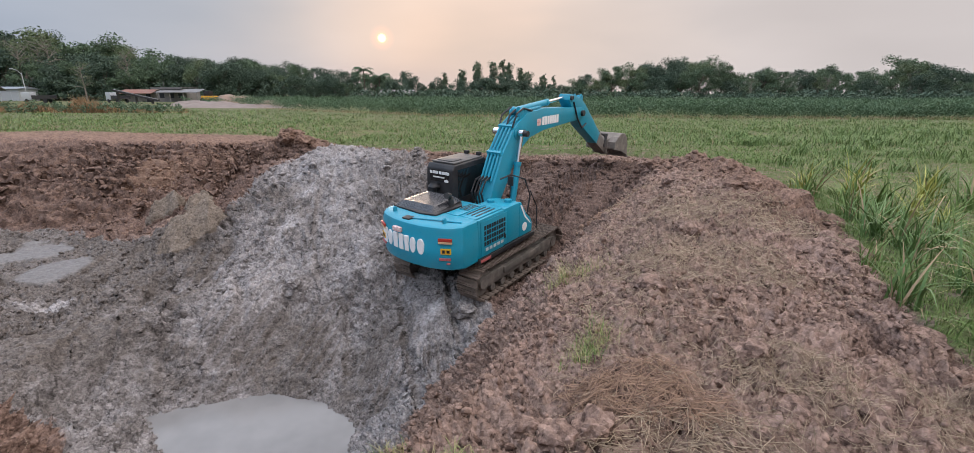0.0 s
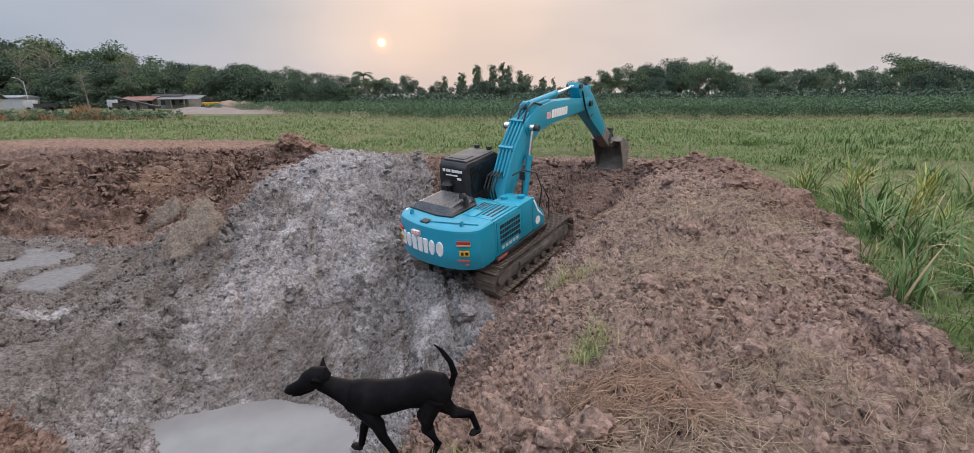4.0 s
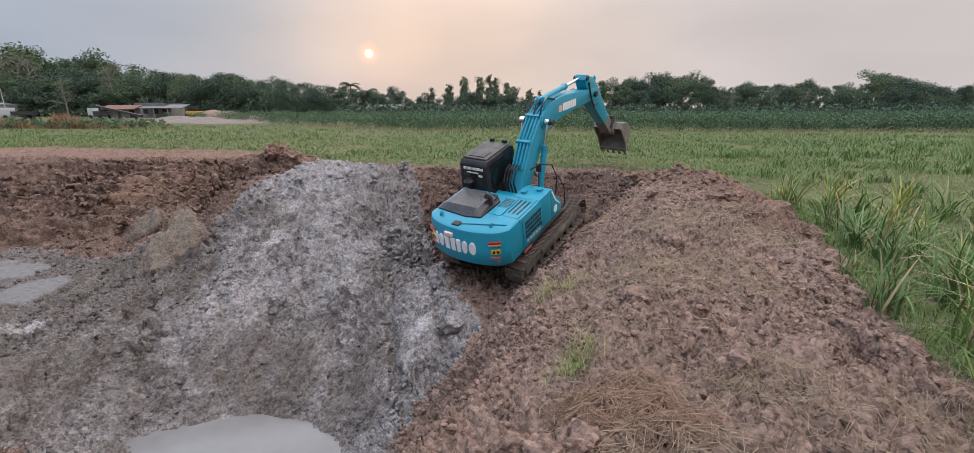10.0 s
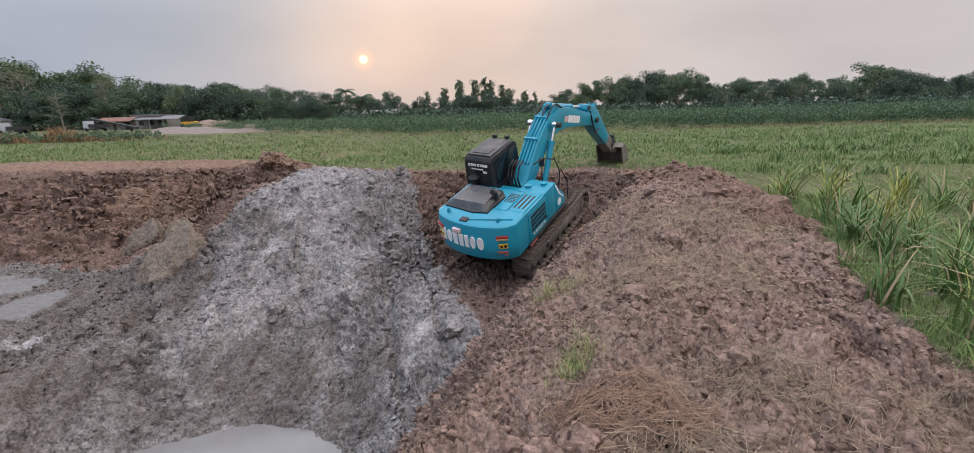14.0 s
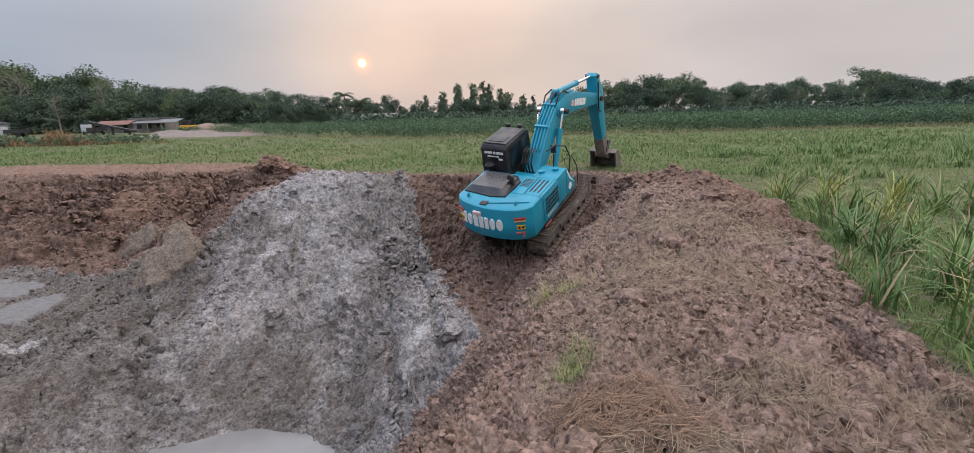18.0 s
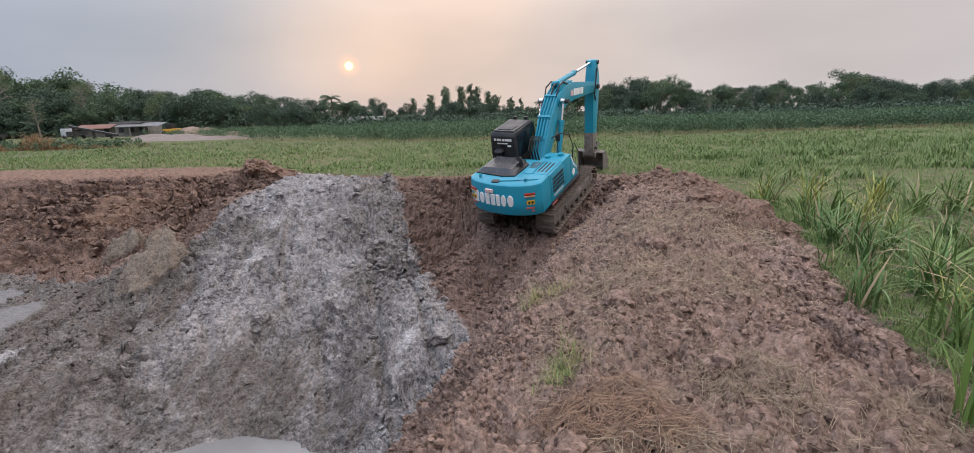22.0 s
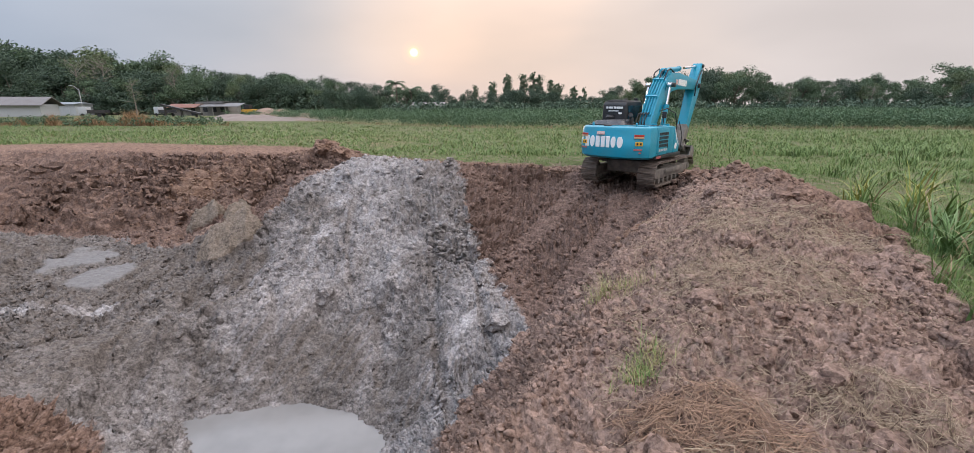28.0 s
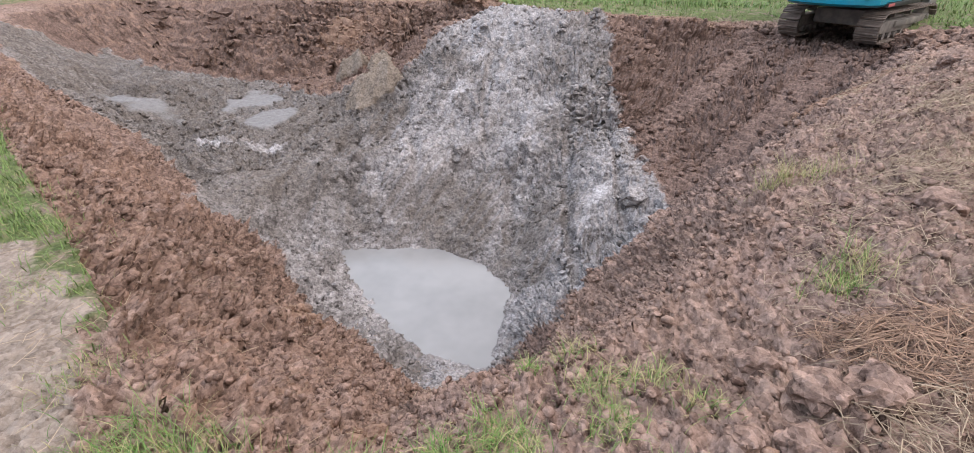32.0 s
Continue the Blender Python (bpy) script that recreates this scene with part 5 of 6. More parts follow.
        part("sign_mark", put(merge(box((-0.07, -0.012, 1.525), (-0.01, -0.006, 1.60)), box((0.03, -0.012, 1.53), (0.10, -0.006, 1.60))), m), BLACK, sign)
        part("sticker", put(box((-0.15, -0.008, 1.345), (0.12, 0.03, 1.40)), m), REDFADE, ex)
    part("sticker", put(box((0.02, -0.008, 1.25), (0.10, 0.03, 1.29)), rear_frame(1.0)), REDFADE, ex)
    # plain upright shapes in place of the maker's lettering
    widths = (0.19, 0.20, 0.17, 0.15, 0.13, 0.17, 0.20)
    x = -0.98
    for i, w in enumerate(widths):
        if i in (1, 5, 6):
            disc = slab([(w / 2 * math.cos(a), 0.19 * math.sin(a)) for a in [2 * math.pi * k / 20 for k in range(20)]], -0.006, 0.05, 0.006, 1)
            bar = put(disc, Matrix.Translation((0, 0, 1.60)) @ Euler((-math.pi / 2, 0, 0)).to_matrix().to_4x4())
        else:
            bar = box((-w / 2, -0.006, 1.41), (w / 2, 0.05, 1.79), 0.012, 1)
        part("logo_block", put(bar, rear_frame(x + w / 2)), WHITE, ex)
        x += w + 0.045
    part("sticker", box((-0.44, -2.79, 1.84), (-0.17, -2.70, 1.95), 0.01), worn("white_and_red_sticker", (0.75, 0.62, 0.60), (0.45, 0.08, 0.07), 22, 0.5, 0, 1.0), ex)


def rear_y(x):
    a = abs(x) / 1.28
    return -2.76 + 0.34 * a**2.2 + 0.14 * max(a - 0.85, 0) / 0.15


def rear_frame(x):
    """A frame on the bowed rear face at x, its y axis pointing into the machine."""
    slope = math.atan2(rear_y(x + 0.12) - rear_y(x - 0.12), 0.24)
    return Matrix.Translation((x, rear_y(x) - 0.008, 0)) @ Euler((0, 0, slope)).to_matrix().to_4x4()


PALE_LENS = mat("pale_lens", (0.6, 0.42, 0.25), 0.3)


def hood_cover():
    """A low dome with ribs."""
    bm = bmesh.new()
    nx, ny = 13, 9
    g = []
    for j in range(ny):
        row = []
        for i in range(nx):
            u, v = i / (nx - 1), j / (ny - 1)
            x = -1.10 + (1.32 - 0.18 * v) * u + 0.08 * v
            y = -2.02 + 1.12 * v
            e = min(u, 1 - u, v * 0.9, (1 - v) * 0.9)
            z = 2.16 + 0.13 * min(e / 0.10, 1) ** 0.7 + 0.04 * v
            if e > 0.12 and i % 2:
                z -= 0.022
            row.append(bm.verts.new((x, y, z)))
        g.append(row)
    for j in range(ny - 1):
        for i in range(nx - 1):
            bm.faces.new([g[j][i], g[j][i + 1], g[j + 1][i + 1], g[j + 1][i]])
    return bm


def build_cab():
    side = [(-0.55, 1.14), (-0.62, 2.20), (-0.58, 2.84), (-0.48, 2.96), (0.82, 2.98), (0.98, 2.88), (1.12, 2.0), (1.10, 1.14)]
    shell = part("cab", prism(side, -1.36, -0.42, 0.05, 3), BLACK, ex, "black cab with dark covered windows")
    part("cab_roof", merge(box((-1.30, -0.44, 2.965), (-0.48, 0.80, 3.01), 0.02), box((-1.16, -0.35, 3.0), (-0.62, 0.05, 3.035), 0.015)), worn("dusty_roof", (0.06, 0.06, 0.062), (0.16, 0.145, 0.13), 3, 0.6, 0, 0.8), shell, "dusty dark roof panel")
    for x in (-1.16, -0.72):
        part("roof_lamp", merge(box((x, 0.80, 3.0), (x + 0.14, 0.90, 3.10), 0.015)), BLACK, shell)
    glass = mat("dark_glass", (0.012, 0.013, 0.014), 0.08, 0, 0.6)
    part("rear_window", prism([(-0.604, 2.22), (-0.600, 2.80), (-0.585, 2.80), (-0.59, 2.22)], -1.22, -0.56), glass, shell)
    part("side_window", box((-0.42, -0.38, 2.05), (-0.412, 0.95, 2.82)), glass, shell)
    part("door_window", box((-1.368, -0.2, 2.05), (-1.36, 0.9, 2.82)), glass, shell)
    part("cab_lining", box((-0.36, -0.52, 1.16), (-0.30, 0.2, 1.62), 0.01), DARKMETAL, shell)
    # unreadable white writing on the rear window
    for z, h, xs in ((2.70, 0.075, (-1.20, -1.09, -1.00, -0.88, -0.78, -0.69, -0.60)), (2.595, 0.035, (-1.10, -1.04, -0.98, -0.92, -0.86, -0.80, -0.74)), (2.50, 0.06, (-0.70, -0.64))):
        for x in xs:
            part("letter_bar", box((x, -0.617, z), (x + (0.075 if h > 0.05 else 0.045), -0.6, z + h)), WHITE, shell)


def build_boom():
    mid = [(0.0, 0.0, 0.22), (0.48, 0.38, 0.29), (1.1, 0.84, 0.34), (1.8, 1.18, 0.37), (2.4, 1.24, 0.37), (3.2, 1.02, 0.33), (4.4, 0.53, 0.26), (5.35, 0.13, 0.21), (5.65, 0.0, 0.19)]
    up, lo = [], []
    for i, (y, z, h) in enumerate(mid):
        a, b = mid[max(i - 1, 0)], mid[min(i + 1, len(mid) - 1)]
        l = math.hypot(b[0] - a[0], b[1] - a[1])
        ny, nz = -(b[1] - a[1]) / l, (b[0] - a[0]) / l
        up.append((y + h * ny, z + h * nz))
        lo.append((y - h * ny, z - h * nz))
    tip = [(5.65 + 0.19 * math.cos(a), 0.19 * math.sin(a)) for a in (-0.9, -0.3, 0.3, 0.9)]
    foot = [(-0.20, -0.12), (-0.24, 0.05), (-0.20, 0.16)]
    prof = lo[::1] + tip + up[::-1] + foot[::-1]
    boom = part("boom", prism(prof, -0.24, 0.24, 0.025), TEAL, ex, "long teal box-section boom")
    part("boom_foot_pin", tube([(-0.42, 0, 0), (0.42, 0, 0)], 0.12, 14), DARKMETAL, boom)
    part("cylinder_pin", tube([(-0.58, 1.8, 1.32), (0.58, 1.8, 1.32)], 0.085, 12), DARKMETAL, boom)
    part("stick_pin", tube([(-0.33, 5.65, 0), (0.33, 5.65, 0)], 0.10, 12), DARKMETAL, boom)
    for s in (-1, 1):
        part("boss", tube([(s * 0.24, 1.8, 1.32), (s * 0.27, 1.8, 1.32)], 0.20, 18), TEAL, boom)
    # bracket for the stick cylinder, hydraulic pipes along the back
    part("bracket", merge(*[prism([(2.0, 1.5), (2.2, 1.80), (2.42, 1.80), (2.7, 1.42)], s * 0.16 - 0.03, s * 0.16 + 0.03, 0.01) for s in (-1, 1)]), TEAL, boom)
    for k, x in enumerate((-0.20, -0.09, 0.03, 0.14)):
        top = [(x, y - 0.0, z + 0.05) for y, z in up[1:6]]
        part("hydraulic_pipe", tube([(x, up[1][0] - 0.05, up[1][1] - 0.35)] + top, 0.030, 6), TEAL, boom)
    for k, x in enumerate((-0.24, 0.0, 0.2)):
        part("hose", tube([(x, 1.65, 1.56), (x * 1.2, 1.95, 1.76 + 0.04 * k), (x, 2.35, 1.80), (x, 2.75, 1.52)], 0.028, 6), BLACK, boom)
    for j in range(3):
        y, z = up[2 + j]
        part("pipe_clamp", box((-0.26, y - 0.06, z - 0.02), (0.20, y + 0.06, z + 0.085), 0.015), TEAL, boom)
    part("work_lamp", merge(box((-0.36, 1.55, 1.22), (-0.25, 1.68, 1.34), 0.02)), BLACK, boom)
    # blocks in place of the lettering on the boom's flank
    ang = math.atan2(0.53 - 1.02, 4.4 - 3.2)
    for s in (-1, 1):
        m = Matrix.Translation((s * 0.2405, 3.12, 1.0)) @ Euler((ang, 0, 0)).to_matrix().to_4x4()
        part("sticker", put(box((-0.004, -0.30, -0.11), (0.004, -0.06, 0.09)), m), worn("red_white_sticker", (0.72, 0.55, 0.53), (0.45, 0.07, 0.06), 22, 0.5, 0, 1.0), boom)
        y = 0.0
        for i, w in enumerate((0.14, 0.145, 0.125, 0.12, 0.11, 0.125, 0.145)):
            part("logo_block", put(box((-0.004, y, -0.12), (0.004, y + w, 0.13), 0.003, 1), m), WHITE, boom)
            y += w + 0.02
    return boom


def build_stick():
    prof = [(-1.06, -0.10), (-1.10, 0.08), (-0.98, 0.16), (-0.30, 0.40), (0.1, 0.42), (2.75, 0.16), (3.02, 0.12), (3.06, -0.04), (2.95, -0.13), (0.45, -0.30), (0.05, -0.30), (-0.5, -0.24)]
    stick = part("stick", prism(prof, -0.20, 0.20, 0.022), TEAL, ex, "teal dipper stick with a muddy lower end")
    part("muddy_end", prism([(1.95, -0.215), (1.95, 0.275), (2.75, 0.19), (3.03, 0.13), (3.07, -0.04), (2.95, -0.15)], -0.206, 0.206, 0.02), STEEL, stick, "mud-caked lower end")
    part("end_pin", tube([(-0.27, -0.98, 0.02), (0.27, -0.98, 0.02)], 0.075, 12), DARKMETAL, stick)
    part("bucket_pin", tube([(-0.30, STICK_LEN, 0), (0.30, STICK_LEN, 0)], 0.07, 12), DARKMETAL, stick)
    part("bucket_cylinder", tube([(0, -0.20, 0.50), (0, 1.45, 0.40)], 0.085, 12), TEAL, stick)
    part("bucket_rod", tube([(0, 1.45, 0.40), (0, 2.50, 0.44)], 0.045, 10), CHROME, stick)
    part("rod_lug", merge(*[prism([(-0.35, 0.3), (-0.28, 0.58), (-0.12, 0.58), (0.0, 0.3)], s * 0.12 - 0.02, s * 0.12 + 0.02) for s in (-1, 1)]), TEAL, stick)
    part("link", merge(*[tube([(s * 0.24, 2.50, 0.44), (s * 0.24, 2.62, -0.02)], 0.05, 8) for s in (-1, 1)], *[tube([(s * 0.15, 2.50, 0.44), (s * 0.15, 3.05, 0.36)], 0.055, 8) for s in (-1, 1)], tube([(-0.28, 2.5, 0.44), (0.28, 2.5, 0.44)], 0.05, 8)), DARKMETAL, stick, "dark steel bucket linkage")
    part("hose", tube([(0.22, -0.75, 0.0), (0.30, -0.3, -0.36), (0.28, 0.25, -0.42), (0.22, 0.55, -0.1)], 0.03, 6), BLACK, stick)
    return stick


def build_bucket():
    back = [(-0.10, 0.05), (-0.16, 0.30), (0.05, 0.52), (0.35, 0.74), (0.70, 0.80), (1.02, 0.68), (1.22, 0.42), (1.34, 0.02)]
    inner = [(1.30, 0.03), (1.17, 0.39), (0.99, 0.62), (0.70, 0.73), (0.37, 0.68), (0.09, 0.47), (-0.08, 0.26), (-0.05, 0.08)]
    w = 0.58
    bm = prism(back + inner, -w, w)
    for s in (-1, 1):
        cheek = [(-0.12, 0.02), (-0.16, 0.30), (0.05, 0.52), (0.35, 0.74), (0.70, 0.80), (1.02, 0.68), (1.22, 0.42), (1.34, 0.02), (0.7, 0.08)]
        x = s * w
        bm = merge(bm, prism(cheek, x - 0.025, x + 0.025, 0.008, 1))
    bucket = part("bucket", bm, STEEL, ex, "muddy worn steel digging bucket", smooth=False)
    part("cutting_edge", box((-0.60, 1.28, -0.03), (0.60, 1.42, 0.05), 0.01), STEEL, bucket)
    for i in range(5):
        x = -0.52 + i * 0.26
        part("tooth", prism([(1.38, -0.06), (1.38, 0.07), (1.66, 0.0), (1.66, -0.03)], x - 0.055, x + 0.055, 0.012, 1), STEEL, bucket)
    part("ear", merge(*[prism([(-0.12, -0.13), (-0.2, 0.36), (0.05, 0.52), (0.18, 0.1), (0.08, -0.13)], s * 0.26 - 0.03, s * 0.26 + 0.03, 0.01) for s in (-1, 1)]), STEEL, bucket)
    return bucket


def cylinder(name, length, bore, rod, x):
    """A ram: the barrel from its foot along +y, and the rod whose eye is at its far end, along -y."""
    barrel = part(name + "_barrel", merge(tube([(x, 0, 0), (x, length, 0)], bore, 14), tube([(x, length - 0.06, 0), (x, length + 0.05, 0)], bore * 1.15, 14), tube([(x - 0.09, 0, 0), (x + 0.09, 0, 0)], bore * 1.1, 12)), TEAL, ex)
    shaft = part(name + "_rod", merge(tube([(x, -length, 0), (x, 0, 0)], rod, 12), tube([(x - 0.08, 0, 0), (x + 0.08, 0, 0)], rod * 1.9, 12)), CHROME, ex, "bright chromed ram rod")
    return barrel, shaft


SHOES = 47
TR_R, TR_H, TR_Y = 0.40, 1.72, 0.16


def track_point(s):
    """A place on the loop of the track, s from 0 to 1, and the slope there."""
    flat, arc = 2 * TR_H, math.pi * TR_R
    d = (s % 1.0) * 2 * (flat + arc)
    zc = 0.06 + TR_R
    if d < flat:
        return TR_H - d, zc - TR_R, math.pi
    d -= flat
    if d < arc:
        a = d / TR_R
        return -TR_H - TR_R * math.sin(a), zc - TR_R * math.cos(a), math.pi - a
    d -= arc
    if d < flat:
        return -TR_H + d, zc + TR_R, 0.0
    a = (d - flat) / TR_R
    return TR_H + TR_R * math.sin(a), zc + TR_R * math.cos(a), -a


def build_track(x):
    t = part("track_frame", put(merge(box((x - 0.20, -TR_H, 0.28), (x + 0.20, TR_H, 0.62), 0.05), box((x - 0.26, -0.9, 0.42), (x + 0.26, 0.9, 0.60), 0.04)), Matrix.Translation((0, TR_Y, 0))), STEEL, ex, "mud-caked crawler track")
    for y in (TR_H + TR_Y, -TR_H + TR_Y):
        part("drive_wheel" if y < 0 else "idler_wheel", merge(tube([(x - 0.13, y, 0.46), (x + 0.13, y, 0.46)], 0.34, 22), tube([(x - 0.22, y, 0.46), (x + 0.22, y, 0.46)], 0.15, 14)), STEEL, t)
    for i in range(7):
        part("track_roller", tube([(x - 0.19, -1.16 + i * 0.44, 0.2), (x + 0.19, -1.16 + i * 0.44, 0.2)], 0.10, 12), STEEL, t)
    for i in range(2):
        part("carrier_roller", tube([(x - 0.12, -0.6 + i * 1.2, 0.74), (x + 0.12, -0.6 + i * 1.2, 0.74)], 0.07, 10), STEEL, t)
    out = []
    for k in range(SHOES):
        sh = part("shoe", SHOE_MESH, None, t)
        y, z, a = track_point(k / SHOES)
        sh.matrix_local = Matrix.Translation((x, y + TR_Y, z)) @ Euler((a, 0, 0)).to_matrix().to_4x4()
        out.append(sh)
    return out


LOUVRE = mesh_of("louvre", box((-0.004, -0.035, -0.05), (0.006, 0.035, 0.05), 0.003, 1), BLACK)
SHOE_MESH = mesh_of("shoe", merge(box((-0.30, -0.088, -0.012), (0.30, 0.088, 0.018)), box((-0.30, -0.075, 0.016), (0.30, -0.055, 0.045)), box((-0.30, -0.005, 0.016), (0.30, 0.012, 0.040)), box((-0.30, 0.06, 0.016), (0.30, 0.078, 0.040)), box((-0.10, -0.08, -0.08), (-0.06, 0.08, -0.01)), box((0.06, -0.08, -0.08), (0.10, 0.08, -0.01))), SHOE)
build_house()
build_cab()
BOOM, STICK, BUCKET = build_boom(), build_stick(), build_bucket()
RAMS = {"left": cylinder("boom_ram", 1.55, 0.095, 0.055, -0.42), "right": cylinder("boom_ram", 1.55, 0.095, 0.055, 0.42), "stick": cylinder("stick_ram", 1.75, 0.095, 0.055, 0.0)}
part("car_body", merge(box((-0.72, -1.25, 0.42), (0.72, 1.25, 0.86), 0.08), box((-1.1, -0.55, 0.40), (1.1, 0.55, 0.70), 0.06)), STEEL, ex)
SHOES_L, SHOES_R = build_track(-1.10), build_track(1.10)
part("handrail", tube([(0.98, 0.90, 1.5), (1.02, 0.98, 2.05), (0.98, 0.75, 2.55), (0.80, 0.35, 2.72), (0.62, 0.1, 2.62)], 0.022, 6), BLACK, ex)
part("rail_post", tube([(1.22, 1.02, 1.12), (1.23, 1.0, 1.75), (1.16, 0.75, 2.25)], 0.018, 6), BLACK, ex)
part("mirror", merge(tube([(0.62, 0.55, 1.8), (0.62, 0.6, 2.4)], 0.015, 6), box((0.55, 0.56, 2.35), (0.72, 0.60, 2.6), 0.01)), BLACK, ex)
for i in range(4):
    part("hose", tube([(-0.2 + 0.11 * i, 0.05, 1.75), (-0.2 + 0.11 * i, -0.08, 2.2), (-0.2 + 0.11 * i, 0.12, 2.5), (-0.2 + 0.1 * i, 0.38, 2.55)], 0.028, 6), BLACK, ex)

# ---- the dog ----
COAT = mat("black_coat", (0.006, 0.006, 0.007), 0.7, 0, 0.06)
_n = Nodes(COAT)
_n.color(_n.mix(_n.rng(_n.noise(9, 4), 0.45, 0.75), (0.004, 0.004, 0.005), (0.011, 0.010, 0.011)))
_n.bump(_n.noise(160, 3), 0.25, 0.003)
DUSTY = worn("dusty_coat", (0.010, 0.010, 0.010), (0.07, 0.06, 0.052), 16, 0.8, 0, 0.6, 0.15, 0.1)
DOG_SIZE = 0.92
dog = tagged(new("dog"), "black short-haired dog with pricked ears and raised tail", "dog")


def build_dog():
    bm = tube([(0, -0.40, 0.50), (0, -0.34, 0.515), (0, -0.24, 0.53), (0, -0.08, 0.52), (0, 0.10, 0.505), (0, 0.24, 0.515), (0, 0.34, 0.545), (0, 0.40, 0.57)],
              [0.055, 0.118, 0.138, 0.112, 0.128, 0.145, 0.120, 0.07], 16)
    for v in bm.verts:
        v.co.x *= 0.88
    part("torso", bm, COAT, dog)
    neck = part("neck", tube([(0, -0.06, -0.02), (0, 0.03, 0), (0, 0.12, 0.005), (0, 0.20, 0.01), (0, 0.27, 0.015), (0, 0.30, 0.015)], [0.085, 0.100, 0.080, 0.066, 0.060, 0.04], 14), COAT, dog)
    neck.location = (0, 0.31, 0.545)
    head = part("head", merge(tube([(0, -0.08, 0.0), (0, -0.05, 0.02), (0, 0.02, 0.03), (0, 0.08, 0.012), (0, 0.13, -0.012), (0, 0.22, -0.028), (0, 0.245, -0.03)], [0.035, 0.075, 0.082, 0.070, 0.048, 0.036, 0.018], 14)), COAT, dog)
    head.location = (0, 0.49, 0.78)
    for s in (-1, 1):
        e = bmesh.new()
        a, b, c, d = (e.verts.new(p) for p in ((s * 0.025, -0.02, 0.07), (s * 0.078, 0.02, 0.035), (s * 0.085, -0.05, 0.03), (s * 0.165, -0.02, 0.105)))
        for f in ((a, b, d), (b, c, d), (c, a, d), (a, c, b)):
            e.faces.new(f)
        bmesh.ops.subdivide_edges(e, edges=e.edges[:], cuts=1, smooth=0.4)
        part("ear", e, COAT, head)
    part("jaw", tube([(0, 0.06, -0.035), (0, 0.15, -0.062), (0, 0.205, -0.07)], [0.035, 0.026, 0.014], 10), COAT, head)
    part("tongue", box((-0.018, 0.10, -0.058), (0.018, 0.20, -0.050), 0.003, 1), mat("tongue", (0.45, 0.12, 0.12), 0.4), head)
    part("nose", tube([(0, 0.238, -0.026), (0, 0.256, -0.028)], [0.017, 0.010], 8), BLACK, head)
    tail = part("tail", tube([(0, 0, 0), (0, -0.05, 0.09), (0, -0.045, 0.20), (0, -0.01, 0.30), (0, 0.03, 0.36)], [0.030, 0.024, 0.020, 0.015, 0.006], 9), COAT, dog)
    tail.location = (0, -0.40, 0.55)
    legs = []
    for s in (-1, 1):
        f = part("front_leg", tube([(0, 0, 0.02), (0, -0.03, -0.16), (0, 0.0, -0.26), (0, 0.0, -0.42), (0, 0.015, -0.455), (0, 0.055, -0.465)], [0.062, 0.052, 0.034, 0.025, 0.028, 0.018], 10), COAT, dog)
        f.location = (s * 0.068, 0.26, 0.465)
        part("paw", tube([(0, -0.01, -0.445), (0, 0.05, -0.455), (0, 0.075, -0.46)], [0.026, 0.028, 0.012], 8), DUSTY, f)
        h = part("hind_leg", tube([(0, 0, 0.03), (s * 0.01, 0.04, -0.13), (s * 0.02, 0.01, -0.22), (s * 0.035, -0.085, -0.31), (s * 0.045, -0.055, -0.43), (s * 0.05, -0.04, -0.46), (s * 0.05, 0.01, -0.468)], [0.075, 0.068, 0.048, 0.028, 0.023, 0.026, 0.018], 10), COAT, dog)
        h.location = (s * 0.066, -0.28, 0.47)
        part("paw", tube([(s * 0.05, -0.06, -0.45), (s * 0.05, 0.0, -0.458), (s * 0.05, 0.03, -0.463)], [0.026, 0.028, 0.012], 8), DUSTY, h)
        legs += [f, h]
    return head, neck, tail, legs


DOG_HEAD, DOG_NECK, DOG_TAIL, DOG_LEGS = build_dog()
for p_ in [dog, *dog.children_recursive]:
    if p_.type == "MESH":
        b_ = bmesh.new()
        b_.from_mesh(p_.data)
        bmesh.ops.recalc_face_normals(b_, faces=b_.faces[:])
        bmesh.ops.scale(b_, vec=(DOG_SIZE,) * 3, verts=b_.verts[:])
        b_.to_mesh(p_.data)
        b_.free()
    if p_ is not dog:
        p_.location *= DOG_SIZE


# ---- clods, straw and tufts on the diggings ----
def lump_shape(rs):
    """A rough angular lump of about unit radius."""
    bm = bmesh.new()
    bmesh.ops.create_icosphere(bm, subdivisions=1, radius=1.0)
    bmesh.ops.transform(bm, matrix=Euler(rs.uniform(0, 6.28, 3)).to_matrix().to_4x4(), verts=bm.verts[:])
    # broken faces: the ball is cut back to a few planes
    for _ in range(9):
        d = Vector(rs.normal(size=3)).normalized()
        h = rs.uniform(0.45, 0.85)
        for v in bm.verts:
            v.co -= max(v.co.dot(d) - h, 0) * d
    for v in bm.verts:
        v.co *= rs.uniform(0.88, 1.12)
        v.co.z *= 0.75
    bm.verts.ensure_lookup_table()
    vs = np.array([v.co[:] for v in bm.verts])
    fs = np.array([[v.index for v in f.verts] for f in bm.faces])
    bm.free()
    return vs, fs


